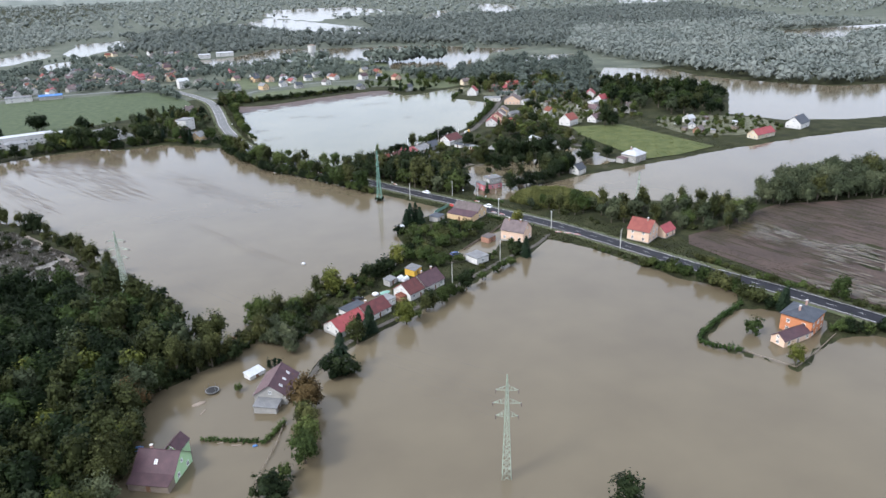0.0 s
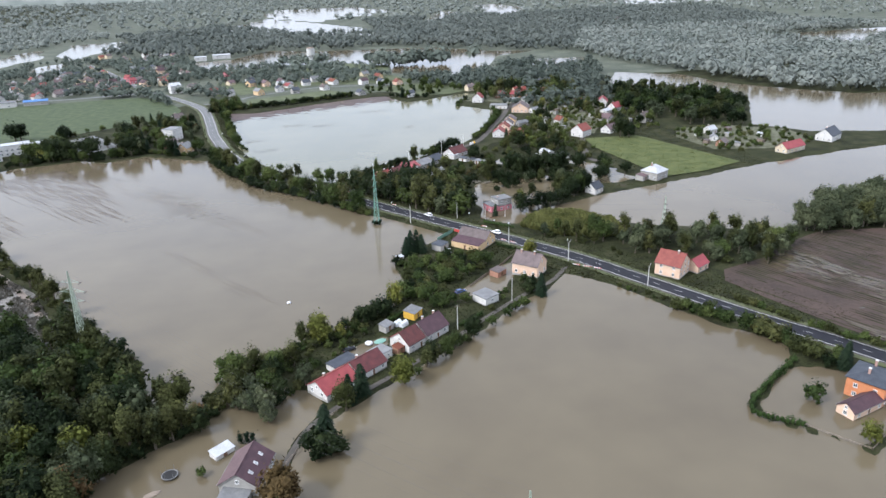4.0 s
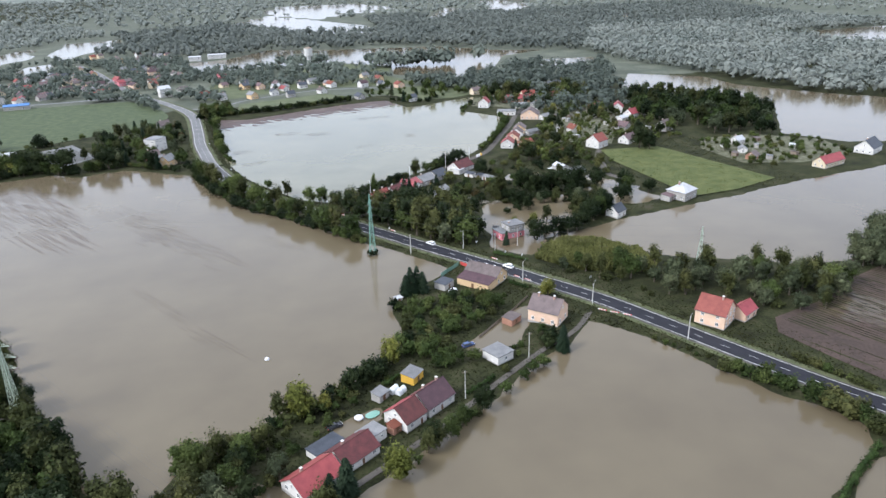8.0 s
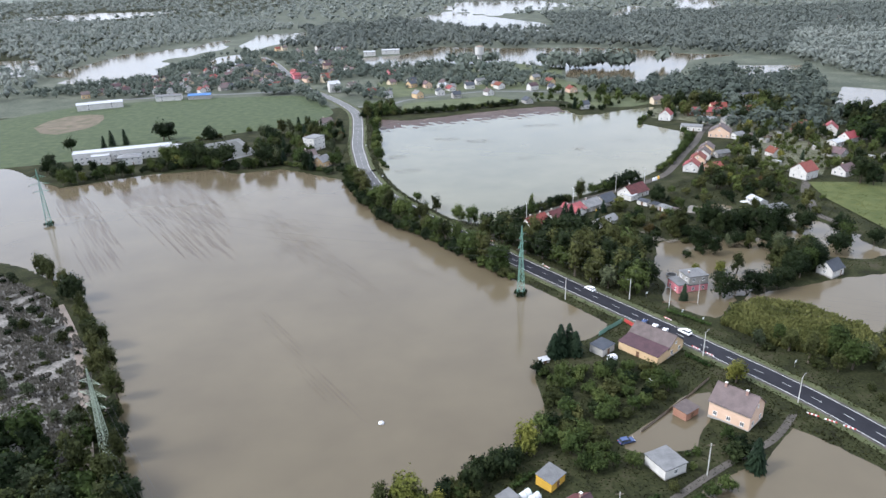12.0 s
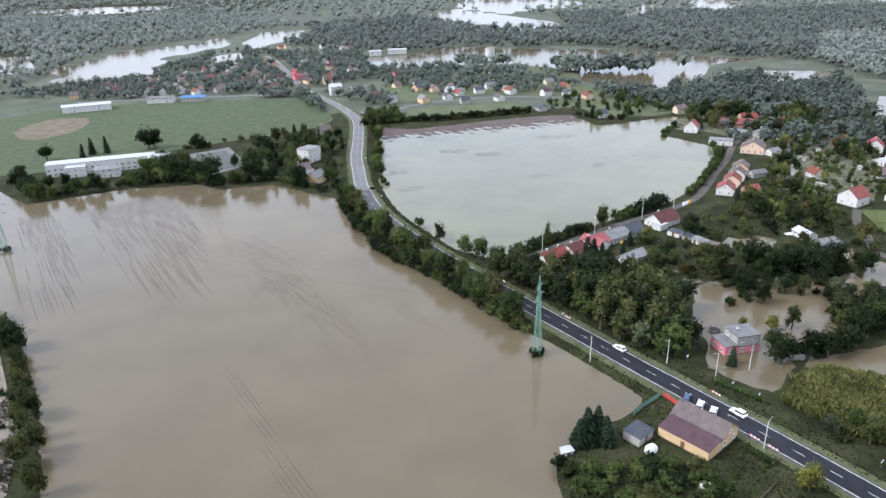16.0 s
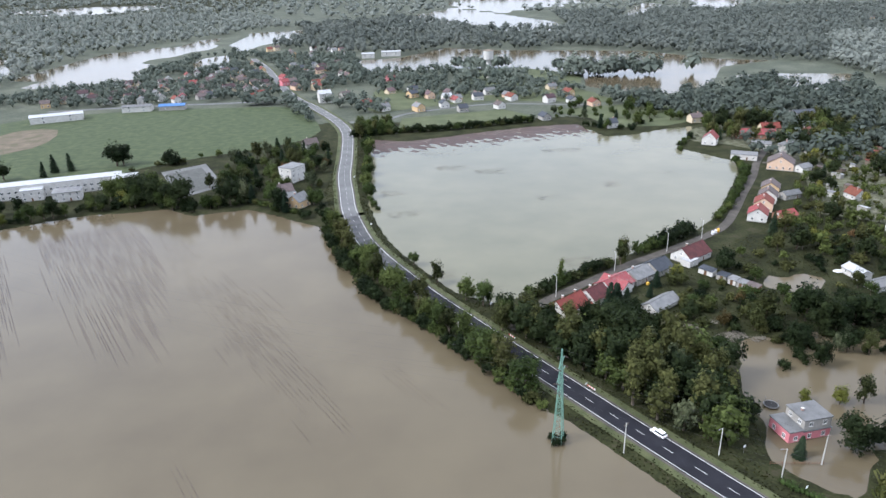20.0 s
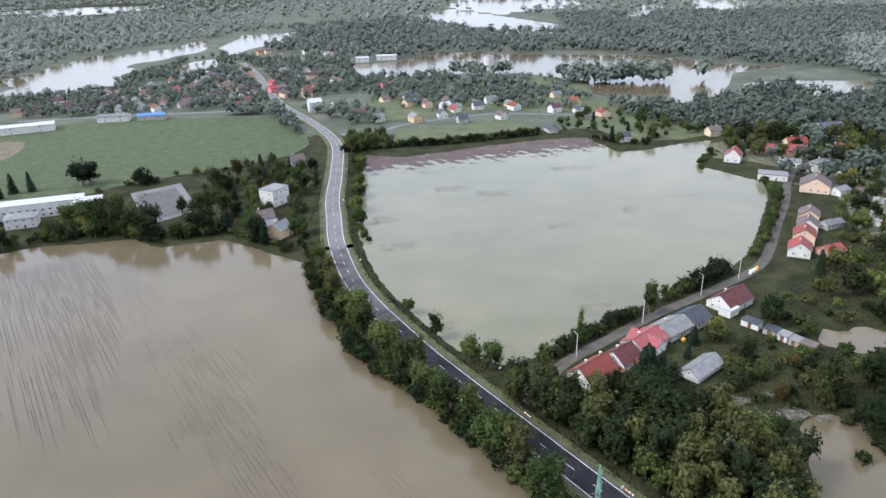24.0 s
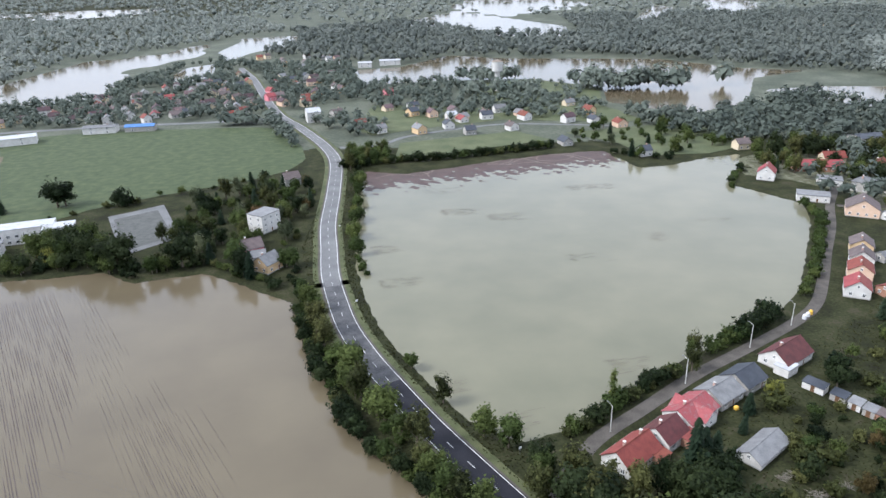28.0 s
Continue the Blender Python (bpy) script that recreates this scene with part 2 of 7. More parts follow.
M = {
    "ground": material("meadow_soil", [(0.011, 0.011, 0.006), (0.017, 0.019, 0.008), (0.027, 0.030, 0.012), (0.040, 0.036, 0.022)], 0.95, 0.9, 12, 0.6, spec=0.1),
    "water": water_material("brown_flood_water", [(0.082, 0.066, 0.041), (0.106, 0.087, 0.054)]),
    "lake": water_material("greenish_flood_water", [(0.100, 0.098, 0.062), (0.138, 0.130, 0.084)]),
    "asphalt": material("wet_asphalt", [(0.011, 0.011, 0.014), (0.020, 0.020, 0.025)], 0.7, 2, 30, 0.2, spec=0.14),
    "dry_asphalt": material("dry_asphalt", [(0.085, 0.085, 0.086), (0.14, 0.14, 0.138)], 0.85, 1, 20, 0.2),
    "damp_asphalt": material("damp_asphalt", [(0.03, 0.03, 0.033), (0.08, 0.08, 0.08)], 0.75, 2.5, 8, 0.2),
    "gravel": material("grey_gravel", [(0.042, 0.037, 0.031), (0.085, 0.076, 0.065)], 0.95, 2, 20, 0.5),
    "paint": material("road_paint", [(0.34, 0.34, 0.33), (0.55, 0.55, 0.53)], 0.7, 14, 6),
    "verge": material("verge_grass", [(0.034, 0.042, 0.016), (0.056, 0.064, 0.026), (0.082, 0.086, 0.040)], 0.95, 2, 20, 0.5),
    "crop": material("crop_leaf", [(0.022, 0.034, 0.011), (0.038, 0.053, 0.019), (0.060, 0.074, 0.029)], 0.85, 1.6, 14, 0.8),
    "meadow": material("meadow_grass", [(0.042, 0.056, 0.022), (0.062, 0.072, 0.032), (0.085, 0.095, 0.045)], 0.9, 0.5, 20, 0.5),
    "green_crop": material("light_crop", [(0.044, 0.056, 0.019), (0.066, 0.077, 0.028), (0.088, 0.097, 0.037)], 0.9, 1.2, 14, 0.5, spec=0.1),
    "plough": material("ploughed_soil", [(0.028, 0.019, 0.014), (0.056, 0.037, 0.028)], 0.85, 0.5, 16, 0.8),
    "garden_soil": material("garden_beds", [(0.045, 0.04, 0.028), (0.07, 0.075, 0.038), (0.15, 0.14, 0.11)], 0.95, 2.6, 9, 0.5),
    "mud": material("pale_mud", [(0.13, 0.105, 0.085), (0.21, 0.175, 0.145)], 0.7, 1, 12, 0.5),
    "stubble": material("stubble", [(0.050, 0.039, 0.034), (0.085, 0.066, 0.056)], 0.95, 2),
    "white": material("white_render", [(0.44, 0.425, 0.395), (0.60, 0.585, 0.55)], 0.85, 4, 10, 0.1),
    "cream": material("cream_render", [(0.48, 0.40, 0.28), (0.56, 0.48, 0.34)], 0.85, 4, 10, 0.1),
    "yellow": material("yellow_render", [(0.48, 0.34, 0.19), (0.56, 0.41, 0.24)], 0.85, 4, 10, 0.1),
    "orange": material("orange_render", [(0.40, 0.15, 0.065), (0.48, 0.20, 0.09)], 0.85, 4, 10, 0.1),
    "pink": material("pink_render", [(0.50, 0.16, 0.19), (0.58, 0.22, 0.24)], 0.85, 4, 10, 0.1),
    "peach": material("peach_render", [(0.54, 0.38, 0.27), (0.62, 0.45, 0.33)], 0.85, 4, 10, 0.1),
    "green_wall": material("mint_render", [(0.33, 0.50, 0.27), (0.40, 0.57, 0.33)], 0.85, 2, 10, 0.1),
    "grey_wall": material("grey_render", [(0.25, 0.24, 0.22), (0.36, 0.345, 0.315)], 0.9, 3, 10, 0.2),
    "brick_wall": material("bare_brick", [(0.24, 0.12, 0.08), (0.34, 0.19, 0.13)], 0.9, 3, 10, 0.3),
    "red_roof": material("red_tiles", [(0.150, 0.032, 0.030), (0.225, 0.056, 0.048)], 0.7, 4, 14, 0.3, vary=0.15),
    "rust_roof": material("rust_tiles", [(0.105, 0.028, 0.019), (0.175, 0.050, 0.032)], 0.75, 4, 14, 0.3, vary=0.15),
    "maroon_roof": material("maroon_tiles", [(0.036, 0.019, 0.022), (0.064, 0.033, 0.037)], 0.65, 4, 14, 0.3, vary=0.12),
    "darkred_roof": material("dark_red_tiles", [(0.05, 0.017, 0.016), (0.095, 0.029, 0.026)], 0.7, 5, 14, 0.4, vary=0.12),
    "mauve_roof": material("faded_mauve_tiles", [(0.075, 0.048, 0.050), (0.118, 0.078, 0.078)], 0.7, 4, 14, 0.3),
    "brown_roof": material("brown_tiles", [(0.068, 0.053, 0.050), (0.115, 0.09, 0.084)], 0.7, 4, 14, 0.3, vary=0.12),
    "grey_roof": material("grey_sheet", [(0.10, 0.10, 0.10), (0.17, 0.17, 0.168)], 0.6, 4, 10, 0.2, vary=0.2),
    "pale_roof": material("pale_sheet", [(0.27, 0.275, 0.28), (0.40, 0.405, 0.41)], 0.55, 3, 10, 0.2),
    "slate_roof": material("slate", [(0.022, 0.026, 0.034), (0.045, 0.05, 0.06)], 0.55, 4, 10, 0.2),
    "worn_roof": material("worn_red_sheet", [(0.20, 0.13, 0.12), (0.20, 0.042, 0.046), (0.25, 0.06, 0.062)], 0.65, 6, 6, 0.2),
    "glass": material("window_glass", [(0.03, 0.035, 0.04), (0.05, 0.055, 0.06)], 0.08, 2, spec=0.6),
    "frame": material("window_frame", [(0.7, 0.7, 0.68), (0.8, 0.8, 0.78)], 0.5, 3),
    "door": material("brown_door", [(0.10, 0.055, 0.03), (0.16, 0.09, 0.05)], 0.6, 4),
    "chimney": material("chimney_brick", [(0.26, 0.15, 0.12), (0.38, 0.27, 0.23)], 0.9, 5),
    "wood": material("weathered_wood", [(0.14, 0.11, 0.085), (0.22, 0.18, 0.14)], 0.9, 4),
    "concrete": material("concrete", [(0.40, 0.39, 0.36), (0.52, 0.51, 0.48)], 0.9, 3, 12, 0.2),
    "steel_green": material("green_painted_steel", [(0.13, 0.25, 0.20), (0.18, 0.31, 0.25)], 0.55, 4, metal=0.1),
    "steel_pale": material("pale_green_steel", [(0.26, 0.31, 0.24), (0.34, 0.39, 0.31)], 0.55, 4, metal=0.1),
    "insulator": material("brown_insulator", [(0.05, 0.035, 0.03), (0.08, 0.055, 0.045)], 0.3, 4),
    "cable": material("conductor", [(0.05, 0.05, 0.05), (0.08, 0.08, 0.08)], 0.7, 4),
    "bark": material("bark", [(0.07, 0.055, 0.04), (0.12, 0.10, 0.075)], 0.95, 4, 10, 0.5),
    "car_white": material("white_car_paint", [(0.76, 0.76, 0.76), (0.8, 0.8, 0.8)], 0.25, 1, spec=0.6),
    "car_blue": material("blue_car_paint", [(0.03, 0.05, 0.12), (0.04, 0.065, 0.15)], 0.25, 1, spec=0.6),
    "car_dark": material("dark_car_paint", [(0.02, 0.02, 0.025), (0.03, 0.03, 0.035)], 0.25, 1, spec=0.6),
    "tyre": material("tyre_rubber", [(0.015, 0.015, 0.015), (0.025, 0.025, 0.025)], 0.9, 4),
    "scrub_soil": material("grey_brush_soil", [(0.06, 0.056, 0.048), (0.12, 0.112, 0.10), (0.24, 0.225, 0.20)], 0.9, 1.2, 9, 0.6),
    "twig": material("pale_twigs", [(0.09, 0.08, 0.062), (0.20, 0.18, 0.15)], 0.9, 4),
    "tarp": material("white_tarp", [(0.46, 0.46, 0.46), (0.62, 0.62, 0.62)], 0.6, 3),
    "yellow_paint": material("yellow_plastic", [(0.5, 0.30, 0.04), (0.58, 0.36, 0.06)], 0.6, 2),
    "red_paint": material("red_sign_paint", [(0.36, 0.05, 0.045), (0.45, 0.07, 0.06)], 0.6, 2),
    "blue_paint": material("blue_tarp", [(0.05, 0.12, 0.27), (0.07, 0.16, 0.34)], 0.6, 2),
    "twig_brush": foliage("dead_brush", (0.05, 0.048, 0.038), (0.16, 0.15, 0.125)),
    "leaf_dark": foliage("dark_leaves", (0.0065, 0.0115, 0.005), (0.026, 0.038, 0.014)),
    "leaf_mid": foliage("green_leaves", (0.014, 0.023, 0.007), (0.080, 0.107, 0.031)),
    "leaf_olive": foliage("olive_leaves", (0.014, 0.018, 0.007), (0.086, 0.094, 0.032)),
    "leaf_yellow": foliage("yellowing_leaves", (0.045, 0.056, 0.012), (0.175, 0.18, 0.040)),
    "leaf_autumn": foliage("autumn_leaves", (0.042, 0.031, 0.012), (0.12, 0.082, 0.034)),
    "leaf_willow": foliage("willow_leaves", (0.026, 0.034, 0.017), (0.108, 0.124, 0.066)),
    # far willow woods: grey-green, paled and blued to paint in distance haze
    "leaf_haze": foliage("far_wood_leaves", (0.108, 0.126, 0.112), (0.200, 0.215, 0.188), grain=0.28, patches=0.011),
    # trees at middle distance: leaves lightened and blued, a painted thinner haze
    "leaf_far_haze": foliage("mixed_far_leaves", (0.060, 0.076, 0.064), (0.150, 0.171, 0.138), grain=0.4, patches=0.03),
    "needle": foliage("spruce_needles", (0.008, 0.016, 0.009), (0.026, 0.042, 0.022)),
    "hedge": foliage("hedge_leaves", (0.020, 0.036, 0.010), (0.066, 0.098, 0.030)),
    "red_mud": material("reddish_mud", [(0.036, 0.022, 0.018), (0.068, 0.042, 0.034)], 0.6, 1.5, 16, 0.6),
    # far grass, made paler than the near soil with haze in the colour
    "plain": material("pale_plain_grass", [(0.036, 0.043, 0.029), (0.058, 0.066, 0.044), (0.092, 0.096, 0.070)], 0.95, 0.25, 16, 0.5),
    "court": material("dull_court_surface", [(0.045, 0.047, 0.042), (0.085, 0.086, 0.078)], 0.8, 3, 8, 0.2),
    "tan_soil": material("bare_tan_soil", [(0.06, 0.065, 0.03), (0.10, 0.08, 0.055), (0.14, 0.11, 0.075)], 0.9, 1.0, 12, 0.5),
    "weed": foliage("low_weeds", (0.017, 0.020, 0.008), (0.046, 0.050, 0.020)),
    "maize": foliage("maize_leaves", (0.045, 0.056, 0.017), (0.135, 0.142, 0.050)),
}

# ---------------------------------------------------------------- plan: water bodies and ground height
WATER = []


def basin(*points):
    WATER.append(np.array(points, float))


# the large flooded field west of the road
basin((-330, 585), (-262, 556), (-207, 508), (-165, 531), (-123, 539), (-107, 527), (-80, 535), (-48, 512), (-35, 501), (-24, 466),
      (-6, 425), (9, 407), (27, 384), (36, 369), (47, 353), (62, 340), (75, 317), (69, 308), (45, 294), (44, 267), (35, 247), (26, 243),
      (11, 232), (-2, 226), (-14, 218), (-24, 215), (-32, 201), (-42, 206), (-50, 220), (-62, 242), (-75, 270), (-95, 310), (-131, 362),
      (-165, 386), (-240, 420), (-330, 470))
# the flooded field nearest the camera
basin((107, 256), (93, 242), (78, 235), (62, 221), (54, 216), (44, 210), (34, 203), (24, 197), (6, 186), (-4, 178), (-12, 184), (-24, 192),
      (-40, 186), (-56, 176), (-60, 150), (-64, 120), (-60, 90), (-70, 40), (-80, -60), (330, -60), (300, 40), (240, 90), (200, 118),
      (176, 136), (160, 141), (133, 128), (115, 150), (119, 158), (144, 171), (149, 178), (147, 190), (139, 196), (132, 211), (128, 222),
      (121, 238), (109, 253))
# the lake beyond the road
basin((-30, 671), (-27, 684), (-6, 674), (29, 688), (67, 704), (108, 716), (126, 716), (138, 674), (160, 680), (184, 693), (208, 700), (198, 672),
      (185, 650), (177, 637), (187, 622), (199, 605), (194, 582), (173, 541), (155, 508), (137, 489), (123, 481), (105, 465), (91, 457),
      (72, 440), (54, 427), (46, 423), (37, 420), (29, 426), (21, 432), (11, 449), (-1, 470), (-12, 505), (-19, 541), (-25, 600))
# east of the road
basin((120, 331), (155, 340), (173, 345), (217, 353), (242, 357), (285, 366), (361, 376), (450, 380), (460, 330), (350, 300), (276, 294), (245, 278),
      (230, 269), (215, 271), (178, 289), (152, 308), (147, 322))
basin((412, 772), (359, 689), (386, 650), (426, 638), (429, 556), (362, 467), (384, 430), (430, 412), (640, 400), (680, 520), (540, 540),
      (505, 584), (468, 656), (470, 718))
# flooded gardens
basin((112, 386), (122, 392), (130, 386), (139, 393), (149, 388), (166, 391), (172, 378), (158, 368), (160, 356), (142, 347), (130, 334), (119, 325), (112, 317), (106, 320), (99, 328), (97, 334), (104, 346), (102, 358), (108, 372))
basin((118, 152), (128, 160), (143, 168), (150, 166), (160, 158), (164, 150), (158, 144), (134, 131), (124, 143))
basin((-36, 190), (-20, 187), (-4, 180), (5, 187), (2, 200), (-10, 206), (-26, 203))
basin((168, 395), (186, 398), (200, 385), (206, 368), (190, 362), (176, 368))
basin((139, 428), (145, 437), (152, 434), (158, 440), (166, 433), (161, 425), (150, 421))
basin((58, 250), (66, 246), (78, 248), (90, 262), (92, 273), (84, 270), (72, 260))
basin((6, 213), (12, 218), (20, 224), (28, 226), (30, 222), (20, 216), (10, 210))
basin((184, 416), (196, 426), (206, 424), (208, 404), (205, 388), (193, 381), (187, 397))
# pools in the ploughed field
basin((224, 186), (234, 194), (246, 188), (262, 178), (250, 160), (222, 148), (198, 148), (206, 162), (215, 176))
# far waters
basin((-82, 1139), (-27, 1156), (36, 1262), (110, 1215), (190, 1196), (300, 1168), (366, 1070), (420, 1040), (347, 1000), (300, 900), (272, 860), (221, 828),
      (169, 888), (182, 967), (122, 1034), (20, 1040), (-58, 1022))
basin((315, 928), (384, 940), (455, 925), (400, 836), (366, 841), (351, 905))
basin((381, 1680), (440, 1790), (487, 1925), (592, 2195), (640, 2195), (540, 1900), (450, 1720))
basin((642, 1870), (726, 1867), (900, 2300), (860, 2600), (800, 2402))
basin((1300, 2300), (1900, 2150), (2300, 2600), (1600, 2900))
basin((60, 2420), (190, 2028), (492, 2440), (420, 2800), (120, 2700))
basin((-70, 1875), (80, 2232), (179, 1975), (276, 1695), (251, 1495), (117, 1529), (62, 1687))
basin((-472, 1066), (-493, 1269), (-391, 1388), (-375, 1515), (-331, 1339), (-382, 1192), (-325, 1006), (-354, 944), (-417, 968))
basin((-311, 1372), (-330, 1607), (-241, 1642), (-212, 1477), (-261, 1361), (-268, 1258))
basin((-1310, 2609), (-1202, 2881), (-896, 2863), (-895, 2385), (-1058, 2322))
basin((-291, 1080), (-306, 1206), (-279, 1242), (-247, 1118), (-277, 1056))
basin((799, 1062), (1100, 1080), (1150, 960), (905, 903), (822, 823), (804, 921))
basin((-820, 1090), (-640, 1250), (-560, 1180), (-540, 1040), (-700, 1000))

ROAD = np.array([(-230, 1180), (-190, 1080), (-155, 974), (-118, 868), (-88, 808), (-61, 747), (-48, 703), (-41, 640), (-37, 590), (-32, 556), (-28, 530),
                 (-23, 509), (-16, 485), (-7, 464), (3, 445), (13, 427), (25, 408), (38, 388), (51, 368), (65, 347), (80, 325), (100, 296),
                 (118, 268), (130, 244), (142, 219), (154, 195), (165, 176), (177, 152), (196, 112), (240, 20), (300, -100)], float)


def smooth_line(points, step):
    """A Catmull-Rom curve through the points, cut into even steps."""
    p = np.vstack([2 * points[0] - points[1], points, 2 * points[-1] - points[-2]])
    out = []
    for a, b, c, d in zip(p, p[1:], p[2:], p[3:]):
        n = max(2, int(np.linalg.norm(c - b) / step))
        u = (np.arange(n) / n)[:, None]
        out.append(0.5 * (2 * b + (c - a) * u + (2 * a - 5 * b + 4 * c - d) * u * u + (3 * b - a - 3 * c + d) * u**3))
    return np.vstack(out + [points[-1:]])


ROAD_LINE = smooth_line(ROAD, 4.0)


def edge_distance(xy, line):
    """Distance of each place to a line of points."""
    best = np.full(len(xy), 1e9)
    for a, b in zip(line, line[1:]):
        ab = b - a
        u = np.clip(((xy - a) @ ab) / max(ab @ ab, 1e-9), 0, 1)
        best = np.minimum(best, np.hypot(*(xy - a - u[:, None] * ab).T))
    return best


def inside(xy, poly):
    hit = np.zeros(len(xy), bool)
    for a, b in zip(poly, np.roll(poly, -1, 0)):
        cross = (a[1] > xy[:, 1]) != (b[1] > xy[:, 1])
        with np.errstate(divide="ignore", invalid="ignore"):
            x = (b[0] - a[0]) * (xy[:, 1] - a[1]) / (b[1] - a[1]) + a[0]
        hit ^= cross & (xy[:, 0] < x)
    return hit


def shore(xy):
    """Signed distance to the nearest water's edge, positive on land."""
    best = np.full(len(xy), 1e9)
    wet = np.zeros(len(xy), bool)
    for poly in WATER:
        near = (xy[:, 0] > poly[:, 0].min() - 60) & (xy[:, 0] < poly[:, 0].max() + 60) & (xy[:, 1] > poly[:, 1].min() - 60) & (xy[:, 1] < poly[:, 1].max() + 60)
        if near.any():
            best[near] = np.minimum(best[near], edge_distance(xy[near], np.vstack([poly, poly[:1]])))
            wet[near] |= inside(xy[near], poly)
    return np.where(wet, -best, best)


def wave(x, y):
    """Uneven ground: a few sines that never line up."""
    return (np.sin(x * 0.21 + 1.3 * np.sin(y * 0.13)) + np.sin(y * 0.27 + 1.1 * np.sin(x * 0.17)) + np.sin((x + y) * 0.47) + np.sin((x - 0.6 * y) * 0.83)) / 4


LANES = [
    (((38, 395), (47, 408), (56, 420), (72, 433), (92, 449), (113, 463), (136, 479), (150, 492), (163, 512), (178, 538), (196, 568), (211, 597), (224, 618), (240, 645)), 2.1, 0.55, "gravel", "grey village lane along the lake"),
    (((112, 262), (100, 250), (84, 241), (66, 229), (48, 216), (30, 204), (12, 193), (0, 184), (-7, 173), (-11, 163)), 0.95, 0.24, "gravel", "wet grey lane along the gardens"),
    (((-52, 745), (-36, 742), (-20, 752), (-5, 772), (30, 792), (70, 806), (110, 800), (150, 790)), 2.2, 0.6, "dry_asphalt", "pale side road behind the lake"),
    (((-330, 822), (-240, 838), (-180, 842), (-130, 850), (-106, 858)), 3.5, 0.6, "dry_asphalt", "pale street at the edge of the town"),
    (((-128, 345), (-108, 315), (-90, 281), (-77, 255), (-68, 238)), 1.3, 0.5, "mud", "pale trodden path through the brush"),
    (((222, 470), (212, 452), (206, 434), (200, 415), (206, 398)), 2.0, 0.5, "gravel", "wet yard track among the gardens"),
    (((214, 596), (246, 590), (280, 575), (310, 560)), 1.8, 0.5, "gravel", "grey lane between gardens"),
]
LANES = [(smooth_line(np.array(p, float), 3.0), w, z, m, t) for p, w, z, m, t in LANES]


def ground_height(xy):
    xy = np.atleast_2d(np.asarray(xy, float))
    d = shore(xy) + 1.6 * wave(xy[:, 0], xy[:, 1])
    h = np.clip(d * 0.13, -1.6, 0.55) + 0.1 * wave(xy[:, 0] * 0.7, xy[:, 1] * 0.7) * (d > 2)
    r = edge_distance(xy, ROAD)
    bank = 0.95 - np.maximum(r - 7.0, 0) * 0.3
    h = np.where(r < 40, np.maximum(h, np.where(bank > -0.4, bank, -9)), h)
    for line, w, z, _, _ in LANES:
        near = np.flatnonzero((xy[:, 0] > line[:, 0].min() - 12) & (xy[:, 0] < line[:, 0].max() + 12) & (xy[:, 1] > line[:, 1].min() - 12) & (xy[:, 1] < line[:, 1].max() + 12))
        if len(near):
            k = np.clip((w + (6.5 if w > 1.2 else 2.4) - edge_distance(xy[near], line)) / (3.0 if w > 1.2 else 1.8), 0, 1)
            k = np.where(r[near] < 10, 0, k)
            h[near] = h[near] * (1 - k) + (z - 0.1) * k
    return h


def height_at(x, y):
    return float(ground_height([(x, y)])[0])


# ---------------------------------------------------------------- mesh helpers
def part(name, bm, mat, parent=None, label=""):
    """Links a bmesh as one mesh object, under a thing or part if one is given."""
    me = bpy.data.meshes.new(name)
    bm.to_mesh(me)
    bm.free()
    me.materials.append(mat)
    ob = new(name, me)
    if parent is not None:
        ob.parent = parent
    if label:
        ob["label"] = label
    return ob


def mesh_part(name, verts, faces, mat, parent=None, label=""):
    me = bpy.data.meshes.new(name)
    me.from_pydata([tuple(map(float, v)) for v in verts], [], [tuple(f) for f in faces])
    me.materials.append(mat)
    ob = new(name, me)
    if parent is not None:
        ob.parent = parent
    if label:
        ob["label"] = label
    return ob


def thing(name, m, label, category, group="", kind=""):
    ob = new(name)
    ob.matrix_world = m
    ob.empty_display_size = 0.5
    return tagged(ob, label, category, group, kind)


def box(bm, x0, y0, z0, x1, y1, z1, bevel=0.0):
    v = [bm.verts.new(p) for p in ((x0, y0, z0), (x1, y0, z0), (x1, y1, z0), (x0, y1, z0), (x0, y0, z1), (x1, y0, z1), (x1, y1, z1), (x0, y1, z1))]
    fs = [bm.faces.new([v[i] for i in f]) for f in ((3, 2, 1, 0), (4, 5, 6, 7), (0, 1, 5, 4), (1, 2, 6, 5), (2, 3, 7, 6), (3, 0, 4, 7))]
    if bevel:
        bmesh.ops.bevel(bm, geom=list({e for f in fs for e in f.edges}), offset=bevel, segments=1, affect="EDGES")
    return bm


def boxes(*rows):
    bm = bmesh.new()
    for r in rows:
        box(bm, *r)
    return bm


def bar(bm, a, b, r0, r1=None, sides=4):
    """A straight tapered bar from a to b."""
    a, b = Vector(a), Vector(b)
    r1 = r0 if r1 is None else r1
    z = (b - a).normalized()
    x = z.cross(Vector((0.13, 0.31, 0.94))).normalized()
    y = z.cross(x)
    rings = []
    for c, r in ((a, r0), (b, r1)):
        rings.append([bm.verts.new(c + r * (math.cos(t) * x + math.sin(t) * y)) for t in (2 * math.pi * k / sides + 0.4 for k in range(sides))])
    for k in range(sides):
        j = (k + 1) % sides
        bm.faces.new((rings[0][k], rings[0][j], rings[1][j], rings[1][k]))
    bm.faces.new(rings[0][::-1])
    bm.faces.new(rings[1])
    return bm


